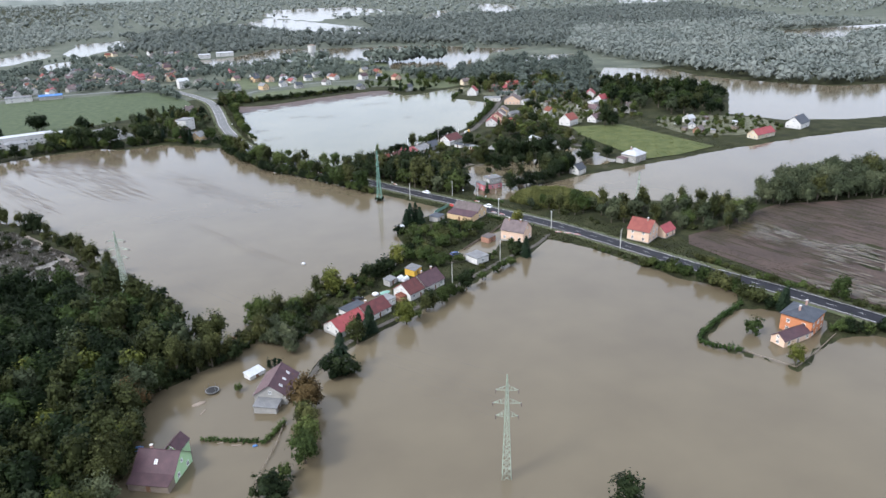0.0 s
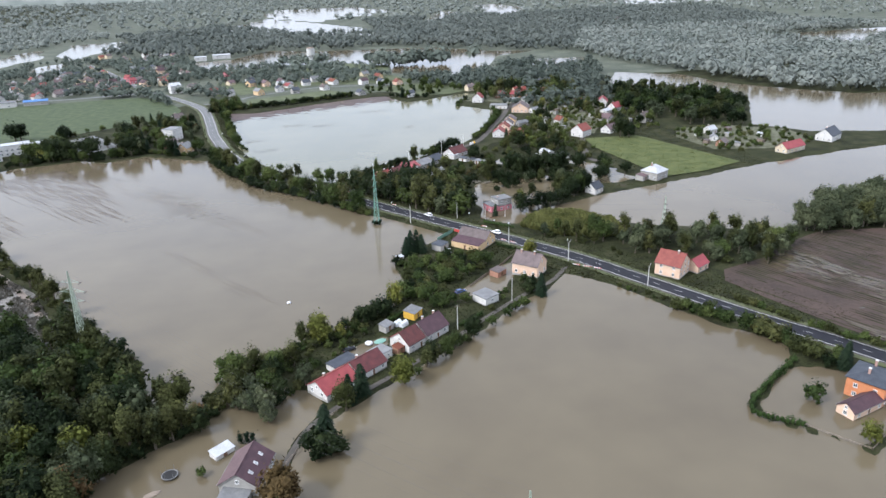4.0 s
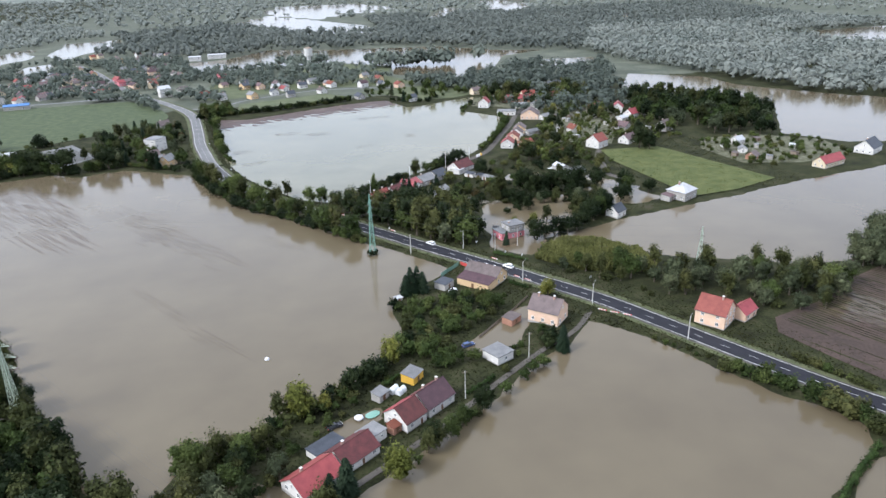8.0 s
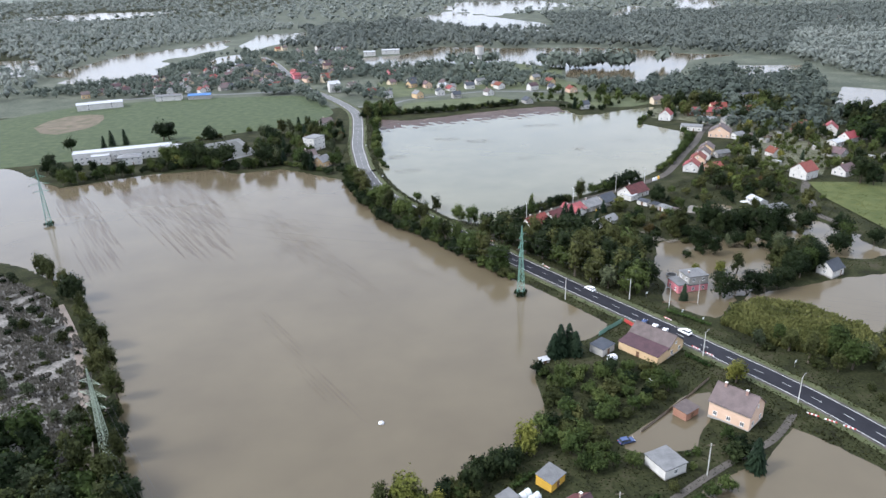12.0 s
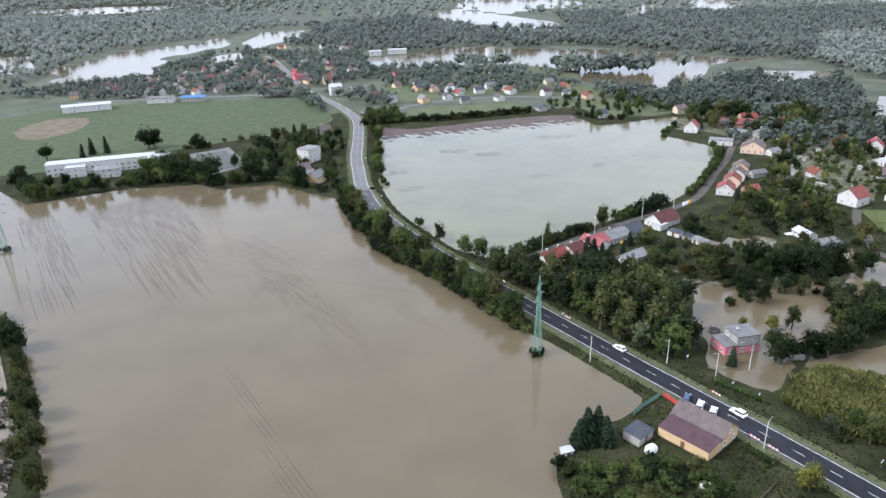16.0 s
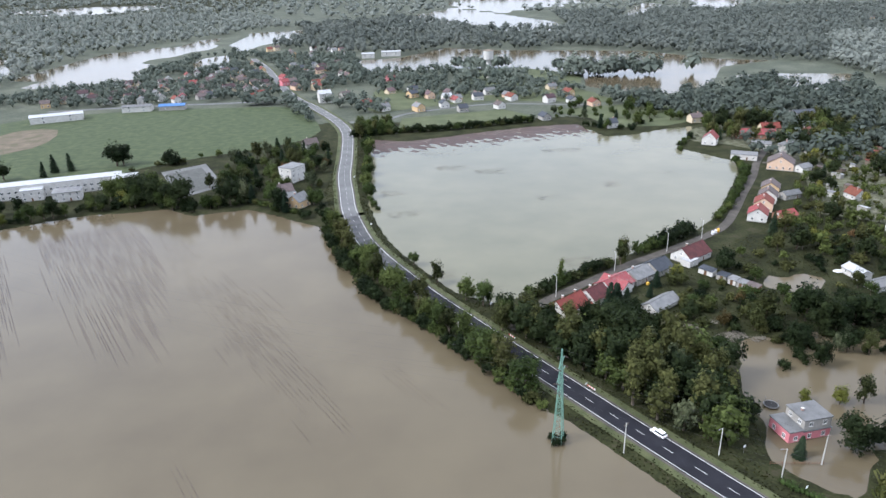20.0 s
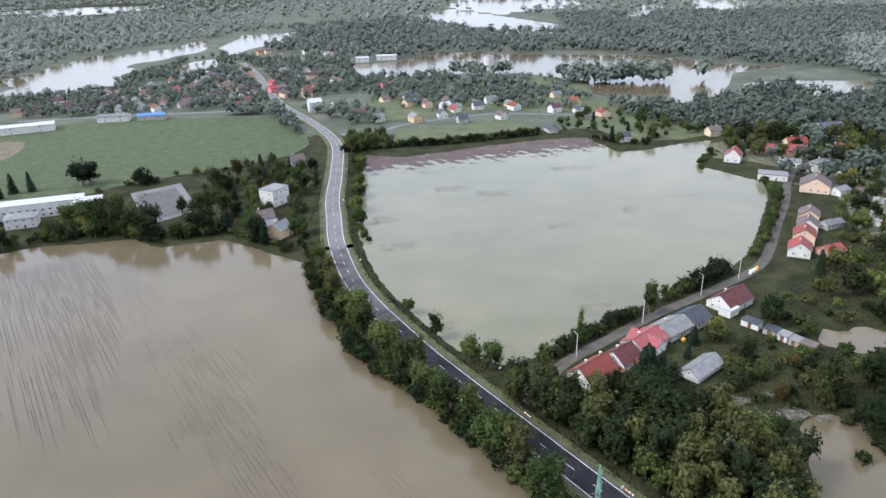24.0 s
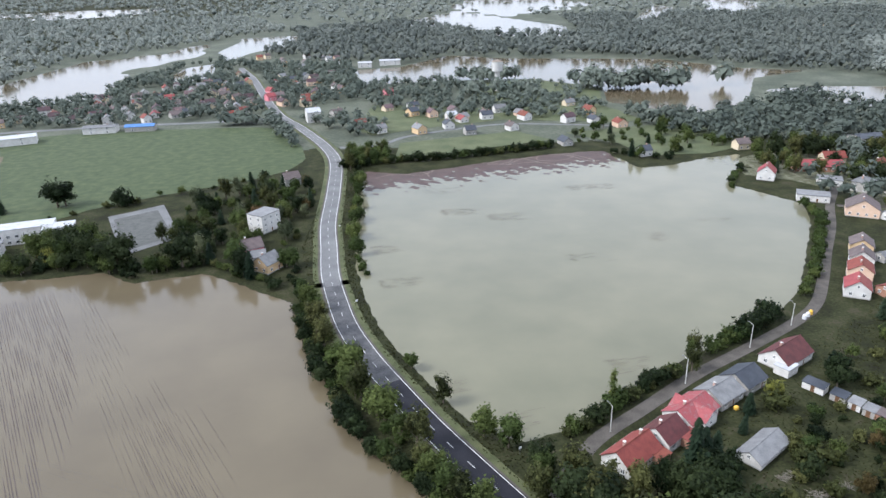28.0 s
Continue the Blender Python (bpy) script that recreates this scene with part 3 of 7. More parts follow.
def sheet(name, points, z, mat, label, category, drape=True, step=4.0, thick=0.06, kind="structure"):
    """A field or yard: its outline filled and laid on the ground."""
    poly = np.array(points, float)
    lo, hi = poly.min(0), poly.max(0)
    bm = bmesh.new()
    loop = [bm.verts.new((x, y, 0)) for x, y in poly]
    edges = [bm.edges.new((a, b)) for a, b in zip(loop, loop[1:] + loop[:1])]
    bmesh.ops.triangle_fill(bm, edges=edges, use_beauty=True)
    for axis in (0, 1):
        for c in np.arange(lo[axis] + step, hi[axis], step):
            bmesh.ops.bisect_plane(bm, geom=bm.verts[:] + bm.edges[:] + bm.faces[:], plane_co=(c, 0, 0) if axis == 0 else (0, c, 0),
                                   plane_no=(1, 0, 0) if axis == 0 else (0, 1, 0))
    if drape:
        h = np.maximum(ground_height([(v.co.x, v.co.y) for v in bm.verts]), -0.4)
        for v, k in zip(bm.verts, h):
            v.co.z = k + z
    else:
        for v in bm.verts:
            v.co.z = z
    bmesh.ops.recalc_face_normals(bm, faces=bm.faces)
    if sum(f.normal.z for f in bm.faces) < 0:
        bmesh.ops.reverse_faces(bm, faces=bm.faces)
    ob = part(name, bm, mat)
    return tagged(ob, label, category, kind=kind)


def ribbon(name, line, half_left, half_right, z, mat, parent=None, skip=None, label=""):
    """A strip along a line of plan points, from -half_left to half_right across it."""
    t = np.gradient(line, axis=0)
    t /= np.linalg.norm(t, axis=1)[:, None]
    nrm = np.stack([t[:, 1], -t[:, 0]], 1)
    a, b = line - nrm * half_left, line + nrm * half_right
    verts = [(x, y, z) for x, y in np.stack([a, b], 1).reshape(-1, 2)]
    faces = [(2 * i, 2 * i + 1, 2 * i + 3, 2 * i + 2) for i in range(len(line) - 1) if skip is None or not skip(i)]
    return mesh_part(name, verts, faces, mat, parent, label)


# ---------------------------------------------------------------- ground, water, road
def grown(start, step, end, factor=1.25):
    out, s = [], step
    x = start
    while abs(x) < abs(end) and abs(x - start) < abs(end - start):
        s *= factor
        x += math.copysign(s, end - start)
        out.append(x)
    return out


gx = sorted(grown(-260, 3.5, -4800) + list(np.arange(-260, 470, 3.5)) + grown(470, 3.5, 4800))
gy = sorted(grown(60, 4, -1500) + list(np.arange(60, 760, 3.5)) + list(np.arange(760, 1700, 9)) + grown(1700, 9, 4900))
grid = np.stack(np.meshgrid(gx, gy), -1).reshape(-1, 2)
gz = ground_height(grid)
nx, ny = len(gx), len(gy)
idx = np.arange(nx * ny).reshape(ny, nx)
quads = np.stack([idx[:-1, :-1], idx[:-1, 1:], idx[1:, 1:], idx[1:, :-1]], -1).reshape(-1, 4)
gme = bpy.data.meshes.new("ground")
gme.vertices.add(nx * ny)
gme.vertices.foreach_set("co", np.column_stack([grid, gz]).ravel())
gme.loops.add(quads.size)
gme.loops.foreach_set("vertex_index", quads.ravel())
gme.polygons.add(len(quads))
gme.polygons.foreach_set("loop_start", np.arange(0, quads.size, 4))
gme.update()
gme.validate()
gme.materials.append(M["ground"])
gme.materials.append(M["plain"])
# ground beyond the lake takes the haze-paled grass
mid_of = grid[quads].mean(1)
gme.polygons.foreach_set("material_index", ((mid_of[:, 1] > 742 + 5 * wave(mid_of[:, 0], mid_of[:, 1])) & (mid_of[:, 0] > -600)).astype(np.int32))
gme.shade_smooth()
tagged(new("ground", gme), "low flood plain of meadow and soil with muddy shores", "ground", kind="structure")

tagged(mesh_part("water", [(-4900, -1600, 0), (4900, -1600, 0), (4900, 4900, 0), (-4900, 4900, 0)], [(0, 1, 2, 3)], M["water"]),
       "still brown flood water covering the fields", "water", kind="structure")
sheet("water_lake", WATER[2] + (WATER[2] - WATER[2].mean(0)) * 0.03, 0.012, M["lake"], "still grey-green flood water between road and village", "water", drape=False, step=400)

ROAD_Z = 1.0
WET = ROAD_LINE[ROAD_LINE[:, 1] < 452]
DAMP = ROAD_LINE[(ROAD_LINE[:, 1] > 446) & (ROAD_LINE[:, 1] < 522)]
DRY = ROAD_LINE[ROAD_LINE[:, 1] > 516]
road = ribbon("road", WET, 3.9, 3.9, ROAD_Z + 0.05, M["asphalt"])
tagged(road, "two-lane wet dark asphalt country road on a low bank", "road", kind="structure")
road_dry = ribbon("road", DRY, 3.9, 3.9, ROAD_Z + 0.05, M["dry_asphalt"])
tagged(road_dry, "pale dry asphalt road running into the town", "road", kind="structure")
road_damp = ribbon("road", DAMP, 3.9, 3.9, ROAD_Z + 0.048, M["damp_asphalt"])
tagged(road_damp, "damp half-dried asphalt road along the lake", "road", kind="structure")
for line, owner in ((WET, road), (DAMP, road_damp), (DRY, road_dry)):
    ribbon("shoulder", line, 4.5, -3.9, ROAD_Z + 0.04, M["gravel"], owner)
    ribbon("shoulder", line, -3.9, 4.7, ROAD_Z + 0.04, M["gravel"], owner)
    ribbon("verge", line, 6.7, -4.5, ROAD_Z + 0.03, M["verge"], owner, label="rough grass verge")
    ribbon("verge", line, -4.7, 6.9, ROAD_Z + 0.03, M["verge"], owner, label="rough grass verge")
    ribbon("edge_line", line, 3.62, -3.4, ROAD_Z + 0.056, M["paint"], owner)
    ribbon("edge_line", line, -3.4, 3.62, ROAD_Z + 0.056, M["paint"], owner)
DASH = smooth_line(ROAD[(ROAD[:, 1] < 900) & (ROAD[:, 1] > 90)], 1.0)
for k in range(0, len(DASH) - 8, 9):
    ribbon("centre_dash", DASH[k:k + 4], 0.08, 0.08, ROAD_Z + 0.056, M["paint"], road if DASH[k, 1] < 486 else road_dry)


for line, w, z, m, text in LANES:
    tagged(ribbon("lane", line, w, w, z, M[m]), text, "lane", kind="structure")
# ---------------------------------------------------------------- kinds of things
TAKEN = []  # plan circles that trees keep clear of
WINDOW_MESHES = {}


def window_meshes(w, h):
    """Frame with two lights, pane and sill, shared by all windows of a size."""
    key = (round(w, 2), round(h, 2))
    if key not in WINDOW_MESHES:
        xs, zs = (-w / 2, -w / 2 + 0.1, -0.05, 0.05, w / 2 - 0.1, w / 2), (-h / 2, -h / 2 + 0.1, h / 2 - 0.1, h / 2)
        bm = bmesh.new()
        v = [[bm.verts.new((x, 0.02, z)) for z in zs] for x in xs]
        fs = [bm.faces.new((v[i][j], v[i + 1][j], v[i + 1][j + 1], v[i][j + 1])) for i in range(5) for j in range(3) if not (i in (1, 3) and j == 1)]
        ext = bmesh.ops.extrude_face_region(bm, geom=fs)
        bmesh.ops.translate(bm, verts=[g for g in ext["geom"] if isinstance(g, bmesh.types.BMVert)], vec=(0, -0.09, 0))
        bmesh.ops.recalc_face_normals(bm, faces=bm.faces)
        made = []
        for nm, b, mt in (("window", bm, M["frame"]), ("pane", boxes((-w / 2 + 0.05, -0.03, -h / 2 + 0.05, w / 2 - 0.05, 0.01, h / 2 - 0.05)), M["glass"]),
                          ("sill", boxes((-w / 2 - 0.08, -0.16, -h / 2 - 0.08, w / 2 + 0.08, 0.0, -h / 2 - 0.003)), M["concrete"])):
            me = bpy.data.meshes.new(nm)
            b.to_mesh(me)
            b.free()
            me.materials.append(mt)
            made.append(me)
        WINDOW_MESHES[key] = made
    return WINDOW_MESHES[key]


def add_window(parent, x, y, z, yaw, w=1.1, h=1.3, sill=True):
    fr, gl, sl = window_meshes(w, h)
    win = new("window", fr)
    win.parent = parent
    win.matrix_local = pose(x, y, z, 0, 0, yaw)
    for nm, me in (("pane", gl), ("sill", sl))[: 2 if sill else 1]:
        new(nm, me).parent = win
    return win


def roof_slope(name, L, y0, z0, y1, z1, mat, parent, over=0.35, thick=0.16):
    """One slope of a roof from the eave (y0, z0) to the ridge (y1, z1)."""
    dy, dz = y1 - y0, z1 - z0
    n = math.hypot(dy, dz)
    ey, ez = y0 - dy / n * over, z0 - dz / n * over
    bm = bmesh.new()
    x = L / 2 + over
    low, top = [], []
    for px, py, pz in ((-x, ey, ez), (x, ey, ez), (x, y1, z1), (-x, y1, z1)):
        low.append(bm.verts.new((px, py, pz + 0.01)))
        top.append(bm.verts.new((px, py, pz + thick)))
    bm.faces.new(top)
    bm.faces.new(low[::-1])
    for k in range(4):
        j = (k + 1) % 4
        bm.faces.new((low[k], low[j], top[j], top[k]))
    bmesh.ops.recalc_face_normals(bm, faces=bm.faces)
    return part(name, bm, mat, parent)


def house(x, y, yaw, L, W, eave, ridge, wall, roof, label, z=None, chimneys=1, back_roof=None, floors=None, sides="fblr", hip=False,
          category="house", name="house", group="", skylights=0, door=True, win=1.1):
    """A house with its ridge along yaw: walls, roof slopes or hip, chimneys, windows with panes, a door."""
    z = max(height_at(x, y), -0.3) - 0.15 if z is None else z
    t = thing(name, pose(x, y, z, 0, 0, yaw), label, category, group)
    TAKEN.append((x, y, max(L, W) * 0.5 + 1.0))
    bm = bmesh.new()
    if hip or ridge <= eave + 0.2:
        box(bm, -L / 2, -W / 2, -0.6, L / 2, W / 2, eave)
    else:
        vs = [[bm.verts.new((s * L / 2, py, pz)) for py, pz in ((-W / 2, -0.6), (W / 2, -0.6), (W / 2, eave), (0, ridge), (-W / 2, eave))] for s in (-1, 1)]
        bm.faces.new(vs[0][::-1])
        bm.faces.new(vs[1])
        for k in range(5):
            j = (k + 1) % 5
            bm.faces.new((vs[0][k], vs[0][j], vs[1][j], vs[1][k]))
        bmesh.ops.recalc_face_normals(bm, faces=bm.faces)
    part("wall", bm, M[wall], t)
    if wall not in ("brick_wall", "grey_wall") and L > 6:
        part("plinth", boxes((-L / 2 - 0.04, -W / 2 - 0.04, -0.6, L / 2 + 0.04, W / 2 + 0.04, 0.45)), M["grey_wall"], t, "grey wet plinth")
    if hip:
        bm = bmesh.new()
        o = 0.45
        r = max(L / 2 - W / 2, 0.4)
        b = [bm.verts.new(p) for p in ((-L / 2 - o, -W / 2 - o, eave - 0.1), (L / 2 + o, -W / 2 - o, eave - 0.1), (L / 2 + o, W / 2 + o, eave - 0.1), (-L / 2 - o, W / 2 + o, eave - 0.1))]
        e = [bm.verts.new(v.co + Vector((0, 0, 0.14))) for v in b]
        u, w = bm.verts.new((-r, 0, ridge)), bm.verts.new((r, 0, ridge))
        bm.faces.new(b[::-1])
        for k in range(4):
            bm.faces.new((b[k], b[(k + 1) % 4], e[(k + 1) % 4], e[k]))
        for f in ((e[0], e[1], w, u), (e[1], e[2], w), (e[2], e[3], u, w), (e[3], e[0], u)):
            bm.faces.new(f)
        part("roof", bm, M[roof], t)
    elif ridge <= eave + 0.2:
        part("roof", boxes((-L / 2 - 0.25, -W / 2 - 0.25, eave + 0.01, L / 2 + 0.25, W / 2 + 0.25, eave + 0.25)), M[roof], t)
    else:
        roof_slope("roof", L, -W / 2, eave, 0, ridge, M[roof], t)
        roof_slope("roof", L, W / 2, eave, 0, ridge, M[back_roof or roof], t)
        part("ridge_cap", bar(bmesh.new(), (-L / 2 - 0.36, 0, ridge + 0.15), (L / 2 + 0.36, 0, ridge + 0.15), 0.13, sides=6), M[roof], t)
        for s in (-1, 1):
            ge = eave - (ridge - eave) / (W / 2) * 0.3
            part("gutter", bar(bmesh.new(), (-L / 2 - 0.3, s * (W / 2 + 0.38), ge), (L / 2 + 0.3, s * (W / 2 + 0.38), ge), 0.07, sides=5), M["grey_roof"], t)
    for k in range(chimneys):
        cx = (-0.22, 0.3, 0.05)[k % 3] * L
        cz = ridge if ridge > eave else eave
        c = part("chimney", boxes((cx - 0.3, 0.15, cz - 0.9, cx + 0.3, 0.75, cz + 0.9)), M["chimney"], t)
        part("cap", boxes((cx - 0.38, 0.07, cz + 0.9, cx + 0.38, 0.83, cz + 1.0)), M["concrete"], c)
    floors = floors or max(1, int(eave / 2.6))
    for side, length, off, a in (("f", L, W / 2, 0), ("b", L, W / 2, 180), ("l", W, L / 2, -90), ("r", W, L / 2, 90)):
        if side not in sides or math.cos(radians(yaw + a)) < -0.35:
            continue
        n = max(1, int(length / 3.4))
        ca, sa = math.cos(radians(a)), math.sin(radians(a))
        for f in range(floors):
            zc = 1.65 + f * 2.7
            if zc + 0.6 > eave:
                continue
            for k in range(n):
                u = (k + 0.5) / n * length - length / 2
                if door and side == "f" and f == 0 and k == n // 2 and n > 1:
                    d = part("door", boxes((-0.5, -0.05, -0.1, 0.5, 0.02, 2.1)), M["door"], t)
                    d.matrix_local = pose(u, -off, 0.0)
                    part("door_frame", boxes((-0.6, -0.08, -0.1, -0.5, 0.02, 2.2), (0.5, -0.08, -0.1, 0.6, 0.02, 2.2), (-0.5, -0.08, 2.1, 0.5, 0.02, 2.2)), M["frame"], d)
                    continue
                add_window(t, u * ca + off * sa, u * sa - off * ca, zc, a, win, sill=y < 480)
        if side in "lr" and ridge > eave + 1.6 and not hip:
            add_window(t, off * sa, -off * ca, eave + (ridge - eave) * 0.3, a, 0.9, 1.0)
    for k in range(skylights):
        sx = (k - (skylights - 1) / 2) * L / (skylights + 0.5)
        v, ang = 0.5, math.degrees(math.atan2(ridge - eave, W / 2))
        s = part("skylight", boxes((-0.4, -0.6, 0.17, 0.4, 0.6, 0.26)), M["frame"], t)
        s.matrix_local = pose(sx, -W / 2 * (1 - v), eave + (ridge - eave) * v, ang)
        part("pane", boxes((-0.32, -0.52, 0.262, 0.32, 0.52, 0.275)), M["pale_roof"], s)
    return t


# --- plants
RNG = np.random.default_rng(7)


def leaves(lobes, n, size):
    """Leaf sprays gathered in tufts round the skins of ellipsoid lobes: (centre, radii) each. Verts and faces."""
    lob = np.array([list(c) + list(r) for c, r in lobes], float)
    w = lob[:, 3] * lob[:, 4] + lob[:, 3] * lob[:, 5]
    n = int(n * 1.6)
    tufts = max(20, n // 16)
    home = RNG.choice(len(lob), tufts, p=w / w.sum())
    d = RNG.normal(size=(tufts, 3)) + (0, 0, 0.25)
    d /= np.linalg.norm(d, axis=1)[:, None]
    heart = lob[home, :3] + d * lob[home, 3:] * RNG.uniform(0.72, 1.14, (tufts, 1))
    pick = RNG.integers(0, tufts, n)
    wide = lob[home[pick], 3:].mean(1)[:, None]
    p = heart[pick] + RNG.normal(size=(n, 3)) * wide * (0.2, 0.2, 0.26)
    nr = d[pick] + RNG.normal(size=(n, 3)) * 0.5 + (0, 0, 0.35)
    nr /= np.linalg.norm(nr, axis=1)[:, None]
    a = np.cross(nr, RNG.normal(size=(n, 3)))
    a /= np.linalg.norm(a, axis=1)[:, None]
    b = np.cross(nr, a)
    s = 0.92 * size * RNG.uniform(0.5, 1.3, n)[:, None]
    k = RNG.uniform(0.45, 1.0, n)[:, None]
    v = np.stack([p + a * s, p - a * s * 0.6 + b * s * k, p - a * s * 0.6 - b * s * k], 1).reshape(-1, 3)
    return v, np.arange(3 * n).reshape(-1, 3)


def cores(lobes, shrink=0.68):
    """Closed, uneven inner bodies that keep a crown from being seen through."""
    bm = bmesh.new()
    for c, r in lobes:
        res = bmesh.ops.create_icosphere(bm, subdivisions=1, radius=1.0)
        for v in res["verts"]:
            j = shrink * random.uniform(0.8, 1.05)
            v.co = Vector((c[0] + v.co.x * r[0] * j, c[1] + v.co.y * r[1] * j, c[2] + v.co.z * r[2] * j))
    vs = np.array([v.co[:] for v in bm.verts])
    for i, v in enumerate(bm.verts):
        v.index = i
    fs = [[v.index for v in f.verts] for f in bm.faces]
    bm.free()
    return vs, fs


def crown_part(lobes, n, size, mat, parent, name="crown", core=True):
    v, f = leaves(lobes, n, size)
    f = [tuple(q) for q in f]
    if core:
        cv, cf = cores(lobes)
        f += [tuple(i + len(v) for i in q) for q in cf]
        v = np.vstack([v, cv])
    return mesh_part(name, v, f, mat, parent)


def trunk_part(h, r, parent, limbs=4, spread=2.0):
    bm = bmesh.new()
    bar(bm, (0, 0, -0.6), (0.15, 0.1, h * 0.5), r, r * 0.6, 7)
    bar(bm, (0.15, 0.1, h * 0.5), (0, 0, h * 0.85), r * 0.6, r * 0.2, 6)
    for k in range(limbs):
        a = k * 2.4 + 0.5
        bar(bm, (0.1, 0.05, h * (0.28 + 0.07 * k)), (math.cos(a) * spread, math.sin(a) * spread, h * (0.5 + 0.08 * k)), r * 0.4, r * 0.12, 5)
    return part("trunk", bm, M["bark"], parent)


def tree_lobes(h, r, base, count, rise=1.0):
    lobes = [((0, 0, base + (h - base) * 0.55), (r * 0.75, r * 0.75, (h - base) * 0.45))]
    for k in range(count):
        a = k * 2.399 + RNG.uniform(-0.4, 0.4)
        q = RNG.uniform(0.0, 1.0)
        zz = base + (h - base) * (0.22 + 0.6 * q)
        rr = r * (0.68 - 0.3 * abs(q - 0.35)) * RNG.uniform(0.8, 1.1)
        s = r * RNG.uniform(0.36, 0.52)
        lobes.append(((math.cos(a) * rr, math.sin(a) * rr, zz), (s, s * RNG.uniform(0.85, 1.15), s * RNG.uniform(0.8, 1.15) * rise)))
    return lobes


KINDS = {
    # kind: leaf material, height, radius, crown base, lobes, clumps, clump size, label
    "oak": ("leaf_dark", 12.5, 4.8, 1.4, 11, 1050, 0.49, "dark green broad-crowned tree"),
    "maple": ("leaf_mid", 11.5, 4.2, 1.2, 10, 1000, 0.46, "green leafy tree with a full crown"),
    "ash": ("leaf_olive", 13.0, 3.7, 1.4, 10, 1000, 0.42, "olive green tree with a loose crown"),
    "alder": ("leaf_olive", 14.0, 3.0, 0.8, 12, 950, 0.40, "tall olive green alder with an upright crown"),
    "willow": ("leaf_willow", 11.0, 4.1, 0.6, 10, 1100, 0.40, "grey-green willow with a soft crown"),
    "linden": ("leaf_yellow", 8.5, 3.3, 1.4, 8, 900, 0.38, "yellow-green tree with thinning leaves"),
    "autumn_tree": ("leaf_autumn", 8.5, 3.6, 1.5, 8, 850, 0.38, "tree in brown autumn leaf"),
    "fruit_tree": ("leaf_mid", 5.2, 2.6, 1.0, 6, 480, 0.34, "low green garden fruit tree"),
    "poplar": ("leaf_mid", 15.0, 2.0, 1.5, 9, 800, 0.38, "slender upright green poplar"),
    "bush": ("leaf_mid", 3.4, 2.4, 0.1, 6, 420, 0.33, "rounded green leafy bush on wet ground"),
    "dark_bush": ("leaf_dark", 4.2, 2.8, 0.1, 7, 420, 0.36, "dense dark green leafy bush"),
    "olive_bush": ("leaf_olive", 3.6, 2.6, 0.1, 6, 420, 0.33, "loose olive green leafy bush"),
}
PROTO = {}


def build_plant(kind, variant, lod=1.0):
    key = (kind, variant)
    if kind == "spruce":
        t = thing("spruce", Matrix(), "dark spruce with drooping tiers of branches", "tree", "spruces")
        bm = bar(bmesh.new(), (0, 0, -0.5), (0, 0, 11.5), 0.22, 0.04, 7)
        part("trunk", bm, M["bark"], t)
        vs, fs = [], []
        tiers = 13
        for k in range(tiers):
            z0 = 0.7 + 10.6 * k / tiers
            r0 = 3.1 * (1 - k / tiers) ** 0.6 + 0.3
            for j in range(int(14 + 18 * (1 - k / tiers))):
                a = RNG.uniform(0, 6.283)
                r = r0 * RNG.uniform(0.75, 1.1)
                wv = 0.28 + 0.22 * r0 / 2.7
                c, s = math.cos(a), math.sin(a)
                b = len(vs)
                vs += [(c * 0.1, s * 0.1, z0 + 0.9), (c * r * 0.6 - s * wv, s * r * 0.6 + c * wv, z0 + 0.32), (c * r, s * r, z0 - 0.25 * RNG.uniform(0, 1.6)), (c * r * 0.6 + s * wv, s * r * 0.6 - c * wv, z0 + 0.32)]
                fs += [(b, b + 1, b + 2), (b, b + 2, b + 3)]
        mesh_part("crown", vs, fs, M["needle"], t)
    elif kind == "thuja":
        t = thing("thuja", Matrix(), "narrow dark evergreen column", "tree", "evergreen columns")
        trunk_part(1.2, 0.1, t, 0)
        crown_part([((0, 0, 1.6), (0.75, 0.75, 1.6)), ((0, 0, 3.0), (0.5, 0.5, 1.3))], 260, 0.25, M["needle"], t)
    else:
        mt, h, r, base, count, n, size, label = KINDS[kind]
        bushy = "bush" in kind
        t = thing(kind if bushy or kind.endswith("tree") else kind + "_tree", Matrix(), label, "bush" if bushy else "tree", kind.replace("_", " ") + " group")
        if not bushy:
            trunk_part(h * 0.8, 0.035 * h, t, 5, r * 0.5)
        crown_part(tree_lobes(h, r, base, count, {"poplar": 1.5, "alder": 1.45, "ash": 1.2}.get(kind, 1.0)), int(n * lod), size / lod**0.45, M[mt], t)
    PROTO[key] = [t, False]


def plant(kind, x, y, s=1.0, z=None, tall=1.0):
    """A plant of a kind at a place; the first of each form is the original, the rest are copies."""
    v = int(RNG.integers(0, 3 if kind in KINDS else 2))
    if (kind, v) not in PROTO:
        build_plant(kind, v)
    z = max(height_at(x, y), -0.35) - 0.05 if z is None else z
    m = pose(x, y, z, RNG.uniform(-3, 3), RNG.uniform(-3, 3), RNG.uniform(0, 360)) @ Matrix.Diagonal((s * RNG.uniform(0.9, 1.1), s * RNG.uniform(0.9, 1.1), s * tall * RNG.uniform(0.9, 1.1), 1))
    proto = PROTO[(kind, v)]
    if not proto[1]:
        proto[1] = True
        proto[0].matrix_basis = m
        return proto[0]
    q = proto[0]
    keep, q.scale = tuple(q.scale), (1, 1, 1)
    c = copy_thing(q, m)
    q.scale = keep
    return c


WOODS = {}


